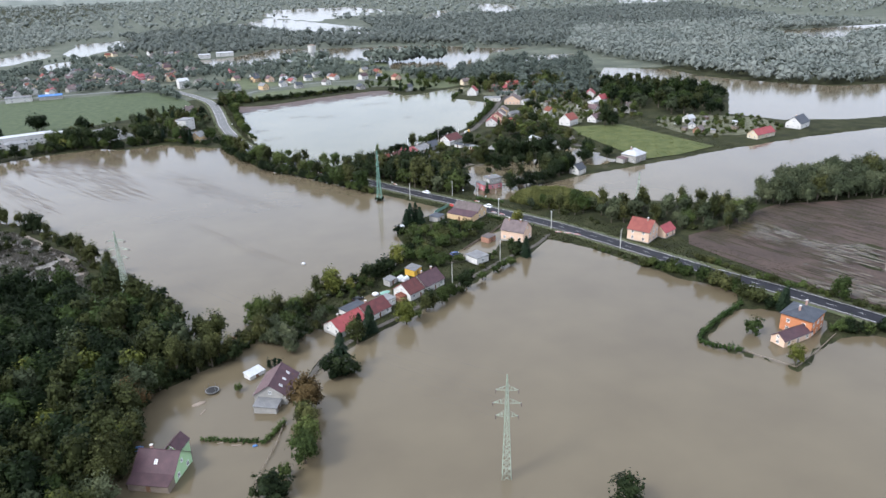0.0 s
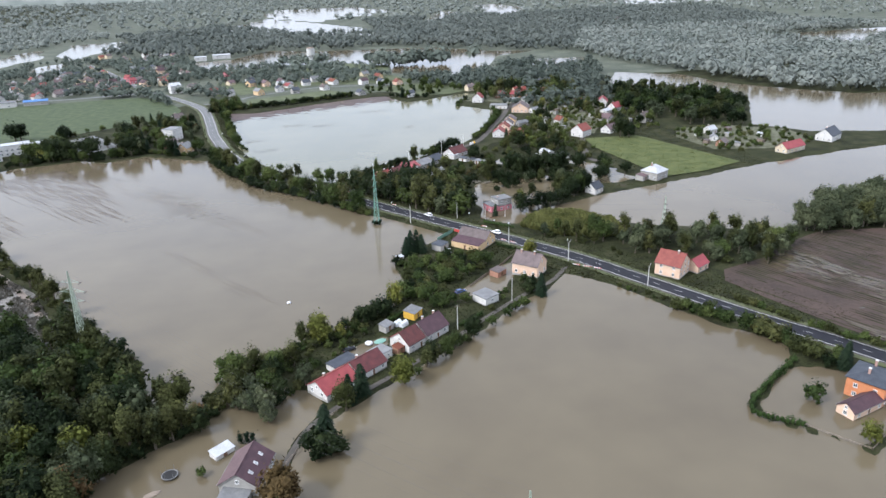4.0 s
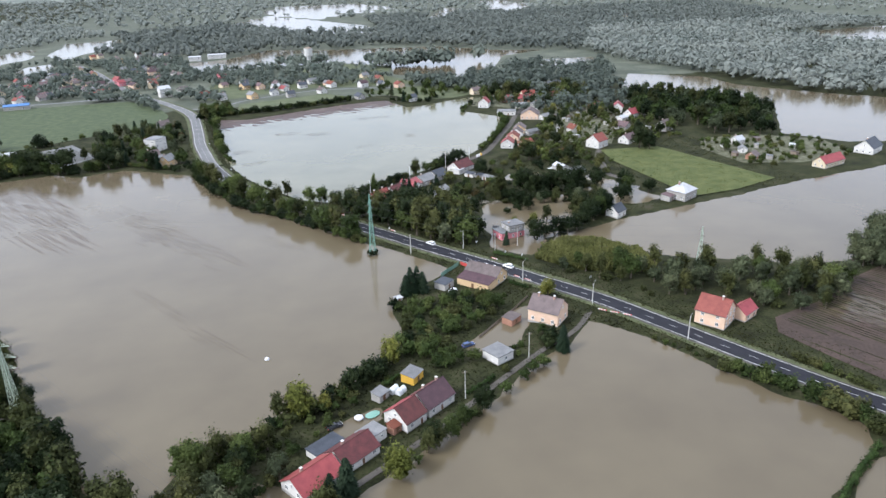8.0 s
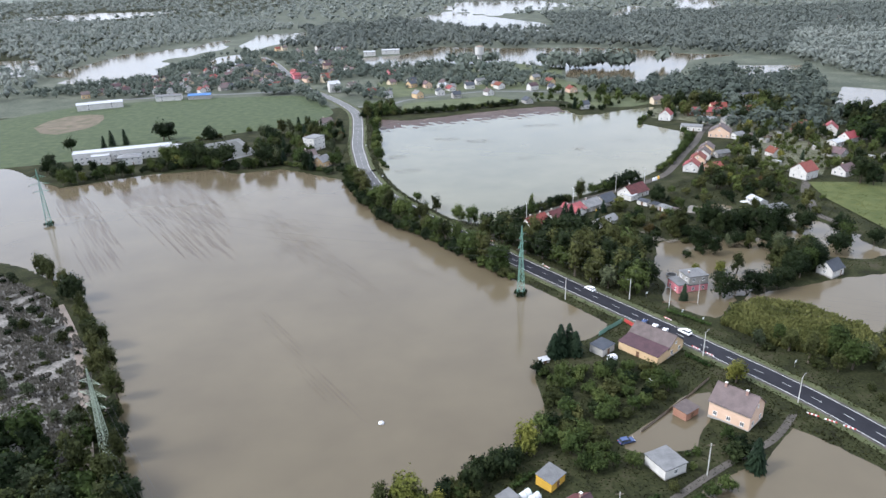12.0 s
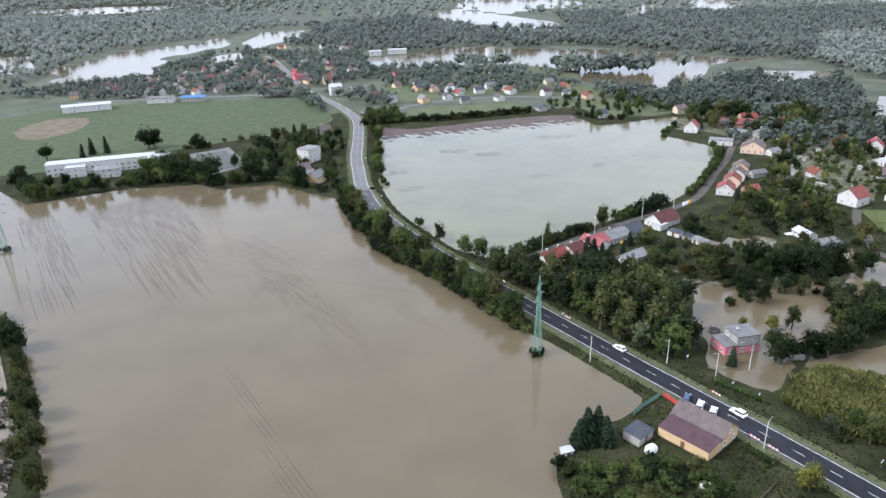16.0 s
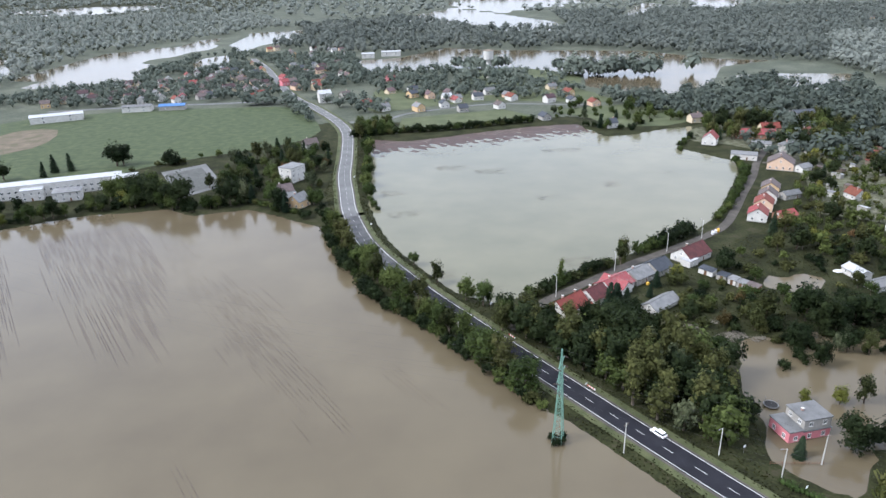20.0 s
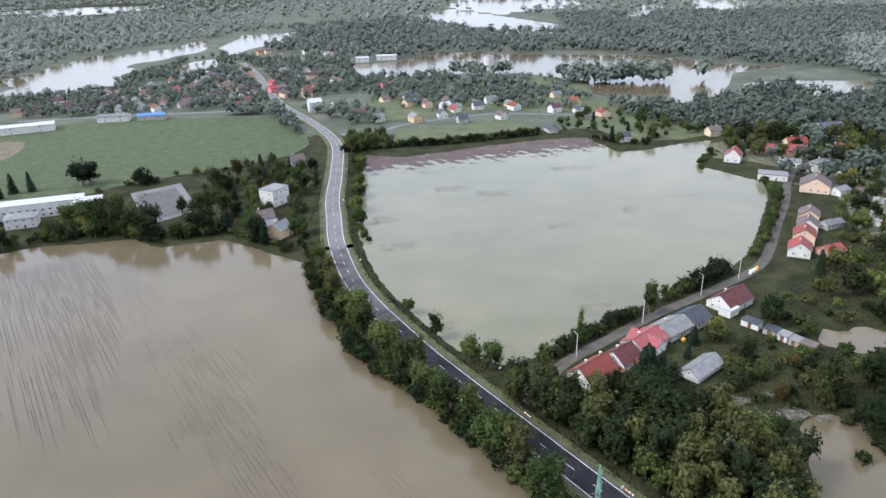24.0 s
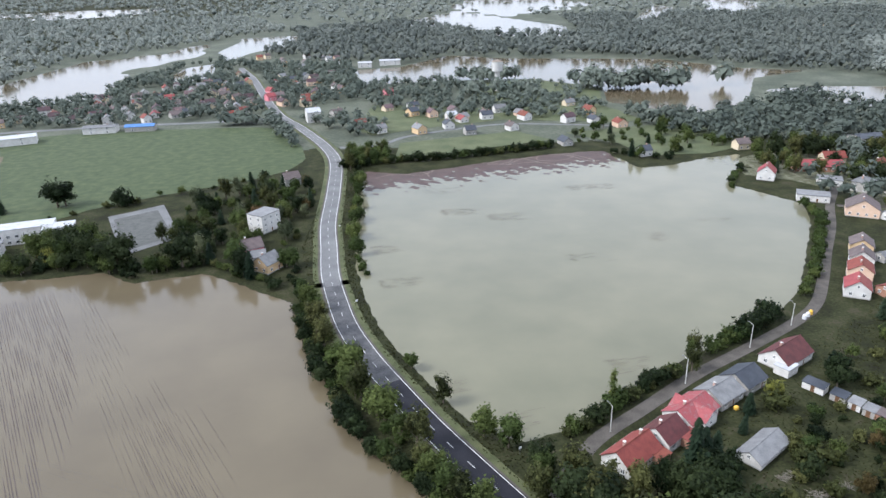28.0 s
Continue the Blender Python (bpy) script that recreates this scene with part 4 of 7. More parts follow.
def joined(kind, x, y, s):
    """Adds a plant to a wood that stays one mesh: its form is taken over at a place."""
    v = 10 + int(RNG.integers(0, 3))
    if (kind, v) not in PROTO:
        build_plant(kind, v, 0.5)
    m = np.array(pose(x, y, max(height_at(x, y), -0.35) - 0.05, 0, 0, RNG.uniform(0, 360))) @ np.diag((s * RNG.uniform(0.9, 1.1), s, s * RNG.uniform(0.85, 1.15), 1))
    for ch in PROTO[(kind, v)][0].children:
        me = ch.data
        co = np.empty(len(me.vertices) * 3)
        me.vertices.foreach_get("co", co)
        co = co.reshape(-1, 3) @ m[:3, :3].T + m[:3, 3]
        WOODS.setdefault((CURRENT[0], me.materials[0].name), []).append((co, [tuple(f.vertices) for f in me.polygons]))


CURRENT = [""]


def finish_woods():
    """Links each joined wood as one object of kind stuff; unused first forms go."""
    by_wood = {}
    for (wood, mt), chunks in WOODS.items():
        by_wood.setdefault(wood, []).append((mt, chunks))
    for wood, groups in by_wood.items():
        vs, fs, mi, base = [], [], [], 0
        me = bpy.data.meshes.new(wood)
        for k, (mt, chunks) in enumerate(groups):
            me.materials.append(bpy.data.materials[mt])
            for co, faces in chunks:
                vs.append(co)
                fs += [tuple(i + base for i in f) for f in faces]
                mi += [k] * len(faces)
                base += len(co)
        me.from_pydata(np.vstack(vs).tolist(), [], fs)
        me.polygons.foreach_set("material_index", mi)
        tagged(new(wood, me), WOOD_LABELS[wood], "wood", kind="stuff")
    for t, used in PROTO.values():
        if not used:
            for o in (*t.children_recursive, t):
                bpy.data.objects.remove(o)


WOOD_LABELS = {"left_wood": "dense dark mixed wood on the flooded bank", "grove": "dense dark grove of broadleaf trees", "thicket": "thick mixed trees between road and village",
               "garden_trees": "mixed garden trees and bushes among the houses"}


def scatter(kinds, poly, spacing, s=(0.8, 1.2), wet=-0.05, clear=7.5, limit=400, wood=""):
    """Plants spread over an outline, off the road, the houses and deep water."""
    poly = np.array(poly, float)
    lo, hi = poly.min(0), poly.max(0)
    g = np.stack(np.meshgrid(np.arange(lo[0], hi[0], spacing), np.arange(lo[1], hi[1], spacing)), -1).reshape(-1, 2)
    g = g + RNG.uniform(-0.42, 0.42, g.shape) * spacing
    g = g[inside(g, poly)]
    if not len(g):
        return
    h, rd = ground_height(g), edge_distance(g, ROAD)
    names = list(kinds)
    p = np.array([kinds[k] for k in names], float)
    p /= p.sum()
    n = 0
    for (x, y), hh, r in zip(g, h, rd):
        sc = RNG.uniform(*s)
        if hh < wet or r < clear or any((x - a) ** 2 + (y - b) ** 2 < (c + 1.5 * sc) ** 2 for a, b, c in TAKEN):
            continue
        kind = names[int(RNG.choice(len(names), p=p))]
        if wood:
            CURRENT[0] = wood
            joined(kind, x, y, sc)
        else:
            plant(kind, x, y, sc)
        n += 1
        if n >= limit:
            break


def row(kinds, line, spacing, s=(0.8, 1.2), across=1.0):
    """Plants along a line of plan points."""
    pts = smooth_line(np.array(line, float), spacing)
    names = list(kinds)
    p = np.array([kinds[k] for k in names], float)
    p /= p.sum()
    for x, y in pts:
        plant(names[int(RNG.choice(len(names), p=p))], x + RNG.uniform(-across, across), y + RNG.uniform(-across, across), RNG.uniform(*s))


def hedge(line, width, height, label="clipped green garden hedge"):
    """A clipped hedge along a line: a leafy body over a closed core."""
    pts = smooth_line(np.array(line, float), 1.0)
    mid = pts.mean(0)
    z = max(height_at(*mid), -0.2)
    t = thing("hedge", pose(mid[0], mid[1], z), label, "hedge")
    lobes = [((x - mid[0], y - mid[1], height * 0.45), (0.8, width / 2, height * 0.55)) for x, y in pts]
    crown_part(lobes, int(60 * len(pts)), 0.22, M["hedge"], t, "foliage")


# --- masts, poles, cables
def pylon(x, y, h, mat, yaw, label, arms=(0.62, 0.74, 0.86), reach=(3.4, 4.4, 3.4), foot=2.6):
    """Lattice mast: four legs, cross bracing on each face, three pairs of arms with hanging strings."""
    t = thing("pylon", pose(x, y, max(height_at(x, y), -0.6) if height_at(x, y) > 0 else -0.4, 0, 0, yaw), label, "pylon")
    TAKEN.append((x, y, 2.5))
    waist, top = h * 0.58, h

    def half(z):
        return foot / 2 + (0.55 - foot / 2) * min(z / waist, 1.0) if z < waist else 0.55 + (0.08 - 0.55) * (z - waist) / (top - waist)

    for sx, sy in ((-1, -1), (1, -1), (1, 1), (-1, 1)):
        bm = bmesh.new()
        for a, b in ((0, waist), (waist, top)):
            bar(bm, (sx * half(a), sy * half(a), a), (sx * half(b), sy * half(b), b), 0.085)
        part("leg", bm, mat, t)
    zs, z = [0.0], 0.0
    while z < top - 1:
        z += max(1.0, 1.9 * half(z))
        zs.append(min(z, top))
    for f in range(4):
        bm = bmesh.new()
        for k, (a, b) in enumerate(zip(zs, zs[1:])):
            def corner(i, zz):
                c = ((-1, -1), (1, -1), (1, 1), (-1, 1))[i % 4]
                return (c[0] * half(zz), c[1] * half(zz), zz)
            bar(bm, corner(f, a), corner(f + 1, b), 0.035)
            bar(bm, corner(f + 1, a), corner(f, b), 0.035)
            bar(bm, corner(f, b), corner(f + 1, b), 0.05)
        part("bracing", bm, mat, t)
    tips = []
    for q, r in zip(arms, reach):
        z = q * h
        for s in (-1, 1):
            bm = bmesh.new()
            w = half(z)
            tip = (s * r, 0, z)
            for sy in (-1, 1):
                bar(bm, (s * w, sy * w, z), tip, 0.04)
                bar(bm, (s * w, sy * half(z + 1.2), z + 1.2), tip, 0.035)
                for u in (0.35, 0.65):
                    bar(bm, (s * (w + (r - w) * u), sy * w * (1 - u), z), (s * (w + (r - w) * u), sy * w * (1 - u), z + 1.2 * (1 - u)), 0.04)
            arm = part("arm", bm, mat, t)
            bm = bmesh.new()
            bar(bm, (s * r, 0.0, z), (s * r, 0.75, z - 0.35), 0.13, sides=6)
            bar(bm, (s * r, 0.0, z), (s * r, -0.75, z - 0.35), 0.13, sides=6)
            part("insulator", bm, M["insulator"], arm, "brown insulator strings")
            tips.append(t.matrix_world @ Vector((s * r, 0, z - 0.35)))
    tips.append(t.matrix_world @ Vector((0, 0, top)))
    return t, tips


def cables(a, b, sag):
    """One hanging conductor between each pair of points, a thin three-sided tube."""
    for p, q in zip(a, b):
        side = (q - p).cross(Vector((0, 0, 1))).normalized()
        ring = (side * 0.008, side * -0.008, Vector((0, 0, 0.014)))
        vs, fs = [], []
        for k in range(25):
            u = k / 24
            c = p.lerp(q, u) - Vector((0, 0, sag * 4 * u * (1 - u)))
            vs += [c + r for r in ring]
            if k:
                fs += [(3 * k - 3 + i, 3 * k - 3 + (i + 1) % 3, 3 * k + (i + 1) % 3, 3 * k + i) for i in range(3)]
        tagged(mesh_part("power_cable", vs, fs, M["cable"]), "thin sagging overhead power conductor", "cable", "power cables")


def pole(x, y, h=8.0, lamp=True, heading=0.0, mat="concrete", wood=False):
    z = max(height_at(x, y), -0.3) - 0.2
    t = thing("street_lamp" if lamp else "utility_pole", pose(x, y, z, 0, 0, heading),
              "grey concrete street lamp with a short arm" if lamp else "plain concrete utility pole with crossarm", "street lamp" if lamp else "pole", "poles")
    part("mast", bar(bmesh.new(), (0, 0, -0.3), (0, 0, h), 0.16, 0.1, 8), M["wood" if wood else mat], t)
    if lamp:
        part("arm", bar(bmesh.new(), (0, 0, h - 0.1), (1.5, 0, h + 0.35), 0.05, 0.04, 6), M[mat], t)
        part("lamp_head", boxes((1.3, -0.15, h + 0.28, 2.1, 0.15, h + 0.44, 0.04)), M["grey_roof"], t)
    else:
        part("crossarm", boxes((-0.9, -0.06, h - 0.55, 0.9, 0.06, h - 0.42)), M["wood"], t)
        for k in (-0.75, 0, 0.75):
            part("insulator", bar(bmesh.new(), (k, 0, h - 0.42), (k, 0, h - 0.18), 0.07, 0.05, 6), M["insulator"], t)
    return t


def car(x, y, yaw, paint, label, z=ROAD_Z + 0.06, L=4.4, W=1.8, H=1.5):
    """Body with bonnet, cabin with glass, four wheels, lamps."""
    t = thing("car", pose(x, y, z, 0, 0, yaw), label, "car")
    bm = bmesh.new()
    prof = [(-0.5, 0.3), (0.5, 0.3), (0.5, 0.62), (0.47, 0.74), (0.22, 0.9), (-0.46, 0.95), (-0.5, 0.8)]
    sec = [[bm.verts.new((px * L, s * W / 2 * (0.97 if pz > 0.8 else 1), pz * H / 1.5)) for px, pz in prof] for s in (-1, 1)]
    bm.faces.new(sec[0][::-1])
    bm.faces.new(sec[1])
    for k in range(len(prof)):
        j = (k + 1) % len(prof)
        bm.faces.new((sec[0][k], sec[0][j], sec[1][j], sec[1][k]))
    bmesh.ops.recalc_face_normals(bm, faces=bm.faces)
    bmesh.ops.bevel(bm, geom=bm.edges[:], offset=0.05, segments=2, affect="EDGES")
    part("body", bm, paint, t)

    def cabin(prof, w0, w1):
        b = bmesh.new()
        top = max(p[1] for p in prof)
        sc = [[b.verts.new((px * L, s * W / 2 * (w1 if pz == top else w0), pz * H / 1.5)) for px, pz in prof] for s in (-1, 1)]
        b.faces.new(sc[0][::-1])
        b.faces.new(sc[1])
        for k in range(len(prof)):
            j = (k + 1) % len(prof)
            b.faces.new((sc[0][k], sc[0][j], sc[1][j], sc[1][k]))
        bmesh.ops.recalc_face_normals(b, faces=b.faces)
        return b
    part("window", cabin([(-0.45, 0.93), (0.23, 0.89), (0.08, 1.4), (-0.38, 1.4)], 0.92, 0.76), M["glass"], t, "dark car glass")
    part("roof", cabin([(-0.39, 1.38), (0.085, 1.38), (0.05, 1.5), (-0.34, 1.5)], 0.78, 0.68), paint, t)
    for px in (-0.31, 0.31):
        for s in (-1, 1):
            wh = part("wheel", bar(bmesh.new(), (px * L, s * (W / 2 - 0.2), 0.32), (px * L, s * (W / 2 + 0.01), 0.32), 0.33, sides=14), M["tyre"], t)
            part("rim", bar(bmesh.new(), (px * L, s * (W / 2 + 0.005), 0.32), (px * L, s * (W / 2 + 0.025), 0.32), 0.2, sides=10), M["grey_roof"], wh)
    for s in (-1, 1):
        part("headlight", boxes((0.485 * L, s * 0.6 - 0.16, 0.6, 0.5 * L + 0.02, s * 0.6 + 0.16, 0.74)), M["frame"], t)
        part("tail_light", boxes((-0.5 * L - 0.02, s * 0.65 - 0.12, 0.6, -0.485 * L, s * 0.65 + 0.12, 0.8)), M["red_paint"], t)
    return t


def shed(x, y, yaw, L, W, h, wall, roof, label, slope=0.5, name="shed", z=None):
    """A small outbuilding with a single pitched roof and a door."""
    z = max(height_at(x, y), -0.25) - 0.1 if z is None else z
    t = thing(name, pose(x, y, z, 0, 0, yaw), label, name.replace("_", " "))
    TAKEN.append((x, y, max(L, W) * 0.5))
    bm = bmesh.new()
    vs = [[bm.verts.new((s * L / 2, py, pz)) for py, pz in ((-W / 2, -0.4), (W / 2, -0.4), (W / 2, h + slope), (-W / 2, h))] for s in (-1, 1)]
    bm.faces.new(vs[0][::-1])
    bm.faces.new(vs[1])
    for k in range(4):
        j = (k + 1) % 4
        bm.faces.new((vs[0][k], vs[0][j], vs[1][j], vs[1][k]))
    bmesh.ops.recalc_face_normals(bm, faces=bm.faces)
    part("wall", bm, M[wall], t)
    roof_slope("roof", L, -W / 2 - 0.1, h, W / 2 + 0.2, h + slope, M[roof], t, 0.2, 0.1)
    d = part("door", boxes((-0.55, -W / 2 - 0.05, -0.1, 0.55, -W / 2 + 0.01, min(2.0, h - 0.2))), M["door"], t)
    part("handle", boxes((0.35, -W / 2 - 0.1, 0.95, 0.45, -W / 2 - 0.05, 1.05)), M["frame"], d)
    return t


def fence(line, h, mat, label, step=2.4, solid=False):
    """Posts along a line with two rails or a board panel between each pair."""
    pts = smooth_line(np.array(line, float), step)
    mid = pts.mean(0)
    t = thing("fence", pose(mid[0], mid[1], 0), label, "fence")
    q = [(x - mid[0], y - mid[1], max(height_at(x, y), -0.3)) for x, y in pts]
    for x, y, z in q:
        part("post", boxes((x - 0.06, y - 0.06, z - 0.3, x + 0.06, y + 0.06, z + h)), M[mat], t)
    for a, b in zip(q, q[1:]):
        if solid:
            mesh_part("panel", [(a[0], a[1], a[2]), (b[0], b[1], b[2]), (b[0], b[1], b[2] + h * 0.95), (a[0], a[1], a[2] + h * 0.95),
                                (a[0] + 0.04, a[1] + 0.04, a[2]), (b[0] + 0.04, b[1] + 0.04, b[2]), (b[0] + 0.04, b[1] + 0.04, b[2] + h * 0.95), (a[0] + 0.04, a[1] + 0.04, a[2] + h * 0.95)],
                      [(0, 1, 2, 3), (7, 6, 5, 4), (3, 2, 6, 7), (0, 3, 7, 4), (1, 5, 6, 2), (0, 4, 5, 1)], M[mat], t)
        else:
            for k in (0.4, 0.85):
                part("rail", bar(bmesh.new(), (a[0], a[1], a[2] + h * k), (b[0], b[1], b[2] + h * k), 0.06), M[mat], t)
    return t


def trampoline(x, y):
    t = thing("trampoline", pose(x, y, max(height_at(x, y), 0.0)), "round garden trampoline with net poles, standing in water", "trampoline")
    ring = [(1.9 * math.cos(k * math.pi / 12), 1.9 * math.sin(k * math.pi / 12)) for k in range(24)]
    bm = bmesh.new()
    for (a, b), (c, d) in zip(ring, ring[1:] + ring[:1]):
        bar(bm, (a, b, 0.55), (c, d, 0.55), 0.14, sides=6)
    part("frame", bm, M["grey_roof"], t)
    bm = bmesh.new()
    bm.faces.new([bm.verts.new((0.93 * a, 0.93 * b, 0.52)) for a, b in ring])
    part("mat", bm, M["tyre"], t)
    for k in range(0, 24, 4):
        a, b = ring[k]
        part("net_pole", bar(bmesh.new(), (a, b, -0.6), (a * 1.03, b * 1.03, 2.2), 0.04, sides=6), M["grey_roof"], t)


def greenhouse(x, y, yaw, L=3.2, W=2.2, H=1.7):
    """A half-round glazed cold house on ribs."""
    t = thing("greenhouse", pose(x, y, max(height_at(x, y), 0), 0, 0, yaw), "small arched greenhouse with clear glazing", "greenhouse")
    arc = [(-W / 2 * math.cos(k * math.pi / 8), H * math.sin(k * math.pi / 8)) for k in range(9)]
    vs = [(s * L / 2, py, pz) for s in (-1, 1) for py, pz in arc]
    mesh_part("glazing", vs, [(k, k + 1, k + 10, k + 9) for k in range(8)] + [tuple(range(9)), tuple(range(17, 8, -1))], M["tarp"], t)
    for s in (-0.5, 0, 0.5):
        bm = bmesh.new()
        for (a, b), (c, d) in zip(arc, arc[1:]):
            bar(bm, (s * L, a * 1.02, b * 1.02), (s * L, c * 1.02, d * 1.02), 0.035)
        part("rib", bm, M["steel_green"], t)


def barrier(x, y, yaw):
    """A striped road barrier on two feet."""
    t = thing("road_barrier", pose(x, y, ROAD_Z + 0.05, 0, 0, yaw), "red and white road closure barrier", "barrier", "road barriers")
    for k in range(6):
        part("stripe", boxes((-1.5 + 0.5 * k, -0.04, 0.75, -1.0 + 0.5 * k, 0.04, 1.15)), M["red_paint" if k % 2 else "frame"], t)
    for s in (-1, 1):
        part("foot", boxes((s * 1.1 - 0.06, -0.35, 0, s * 1.1 + 0.06, 0.35, 0.1)), M["tyre"], t)
        part("leg", boxes((s * 1.1 - 0.04, -0.03, 0.1, s * 1.1 + 0.04, 0.03, 0.75)), M["grey_roof"], t)


def road_sign(x, y, yaw):
    t = thing("road_sign", pose(x, y, max(height_at(x, y), 0) - 0.1, 0, 0, yaw), "small white road sign on a post", "road sign", "road signs")
    part("post", bar(bmesh.new(), (0, 0, 0), (0, 0, 2.6), 0.04, sides=6), M["grey_roof"], t)
    part("plate", boxes((-0.45, -0.06, 1.9, 0.45, -0.03, 2.6)), M["frame"], t)


def tuft_field(name, label, poly, density, height, width, mat, spread=2, wet=0.06, gaps=-9.0, category="grass", clear=5.5):
    """Grass, weeds or crop as one object: crossed leaf blades standing on the ground."""
    poly = np.array(poly, float)
    lo, hi = poly.min(0), poly.max(0)
    n = int(np.prod(hi - lo) * density)
    g = RNG.uniform(lo, hi, (n, 2))
    g = g[inside(g, poly)]
    z = ground_height(g)
    ok = (z > wet) & (edge_distance(g, ROAD) > clear) & (wave(g[:, 0] * 0.9, g[:, 1] * 0.9) > gaps)
    g, z = g[ok], z[ok]
    for x, y, r in TAKEN:
        k = (g[:, 0] - x) ** 2 + (g[:, 1] - y) ** 2 > (r * 0.9) ** 2
        g, z = g[k], z[k]
    n = len(g)
    vs = []
    for k in range(spread):
        a = RNG.uniform(0, 6.283, n)
        h = height * RNG.uniform(0.5, 1.25, n)
        w = width * RNG.uniform(0.6, 1.3, n)
        lean = RNG.normal(size=(n, 2)) * 0.28 * h[:, None]
        dx, dy = np.cos(a) * w, np.sin(a) * w
        base = np.column_stack([g, z - 0.05])
        top = np.column_stack([g + lean, z + h])
        side = np.column_stack([dx, dy, 0 * dx])
        vs.append(np.stack([base - side * 0.5, base + side * 0.5, top + side * 0.8, top - side * 0.8], 1))
    v = np.concatenate(vs, 0).reshape(-1, 3)
    me = bpy.data.meshes.new(name)
    q = np.arange(len(v))
    me.vertices.add(len(v))
    me.vertices.foreach_set("co", v.ravel())
    me.loops.add(len(q))
    me.loops.foreach_set("vertex_index", q)
    me.polygons.add(len(q) // 4)
    me.polygons.foreach_set("loop_start", np.arange(0, len(q), 4))
    me.update()
    me.validate()
    me.materials.append(mat)
    return tagged(new(name, me), label, category, kind="stuff")


def furrows(name, label, patches, along, mat, gap=2.2, piece=(1.5, 7.0), half=0.16, seed_gap=-0.05, lift=0.0):
    """Broken ridges that show just above the water, in rows along one direction."""
    d = np.array(along, float)
    d /= np.linalg.norm(d)
    e = np.array([-d[1], d[0]])
    vs, fs = [], []
    for poly in patches:
        poly = np.array(poly, float)
        pu, pv = poly @ d, poly @ e
        for v in np.arange(pv.min(), pv.max(), gap):
            u = pu.min()
            while u < pu.max():
                ln = RNG.uniform(*piece)
                c = d * (u + ln / 2) + e * (v + RNG.uniform(-0.15, 0.15))
                if inside(c[None], poly)[0] and wave(np.array([c[0] * 0.2]), np.array([c[1] * 0.2]))[0] + RNG.uniform(-0.25, 0.25) > seed_gap and (not lift or height_at(*c) > lift - 0.45):
                    b = len(vs)
                    w = half * RNG.uniform(0.6, 1.5)
                    for q, ww, z in ((-0.5, 0.2, -0.01), (-0.2, 1, 0.05), (0.2, 1, 0.05), (0.5, 0.2, -0.01)):
                        for s in (-1, 1):
                            pt = c + d * ln * q + e * w * ww * s
                            vs.append((pt[0], pt[1], z + lift))
                    fs += [(b, b + 1, b + 3, b + 2), (b + 2, b + 3, b + 5, b + 4), (b + 4, b + 5, b + 7, b + 6)]
                u += ln + RNG.uniform(0.3, 1.2)
    return tagged(mesh_part(name, vs, fs, mat), label, "furrows", kind="stuff")


def brush_pile(x, y, L, W, n, label):
    """A heap of loose sticks as one object."""
    bm = bmesh.new()
    for _ in range(n):
        px, py = RNG.uniform(-L / 2, L / 2), RNG.uniform(-W / 2, W / 2)
        a, l = RNG.uniform(0, 6.283), RNG.uniform(0.5, 1.6)
        z = max(0.0, 0.9 - 0.9 * (2 * abs(px) / L)) * RNG.uniform(0.2, 1.0)
        bar(bm, (px, py, z), (px + math.cos(a) * l, py + math.sin(a) * l, z + RNG.uniform(-0.1, 0.35)), 0.06, 0.03, 3)
    ob = part("brush_pile", bm, M["twig"])
    ob.matrix_world = pose(x, y, max(height_at(x, y), 0.02), 0, 0, 20)
    return tagged(ob, label, "brush pile", kind="stuff")


def lump(name, x, y, sx, sy, sz, mat, label, category, z=0.0, yaw=0.0):
    """A small rounded uneven body lying or floating."""
    bm = bmesh.new()
    bmesh.ops.create_icosphere(bm, subdivisions=2, radius=1.0)
    for v in bm.verts:
        v.co = Vector((v.co.x * sx, v.co.y * sy, v.co.z * sz)) * random.uniform(0.9, 1.06)
    ob = part(name, bm, M[mat])
    ob.matrix_world = pose(x, y, z, 0, 0, yaw)
    return tagged(ob, label, category)


def flat_roof(x, y, yaw, L, W, h, wall, roof, label, name="annex"):
    t = thing(name, pose(x, y, max(height_at(x, y), -0.2) - 0.1, 0, 0, yaw), label, name.replace("_", " "))
    TAKEN.append((x, y, max(L, W) * 0.5))
    part("wall", boxes((-L / 2, -W / 2, -0.5, L / 2, W / 2, h)), M[wall], t)
    part("roof", boxes((-L / 2 - 0.2, -W / 2 - 0.2, h + 0.005, L / 2 + 0.2, W / 2 + 0.2, h + 0.2)), M[roof], t)
    for k in range(max(1, int(L / 3))):
        add_window(t, (k + 0.5) / max(1, int(L / 3)) * L - L / 2, -W / 2, min(1.5, h - 0.8), 0, 0.9, 0.8)
    return t
# ================================================================ fields
CROP_EDGE = smooth_line(np.array([(-330, 790), (-240, 816), (-140, 818), (-112, 812), (-96, 790), (-76, 744), (-70, 708), (-86, 676), (-160, 627), (-200, 585), (-300, 560), (-420, 640), (-330, 790)], float), 9.0)[:-1]
CROP_EDGE = CROP_EDGE + np.column_stack([1.2 * wave(CROP_EDGE[:, 1] * 3, CROP_EDGE[:, 0] * 2), 1.2 * wave(CROP_EDGE[:, 0] * 3, CROP_EDGE[:, 1] * 2)])
sheet("field_crop", CROP_EDGE, 0.16, M["crop"], "large green field of root crop", "field", step=12)
sheet("field_meadow", [(-9, 752), (75, 780), (97, 750), (60, 735), (-11, 706)], 0.25, M["meadow"], "pale green meadow behind the lake", "field", step=12)
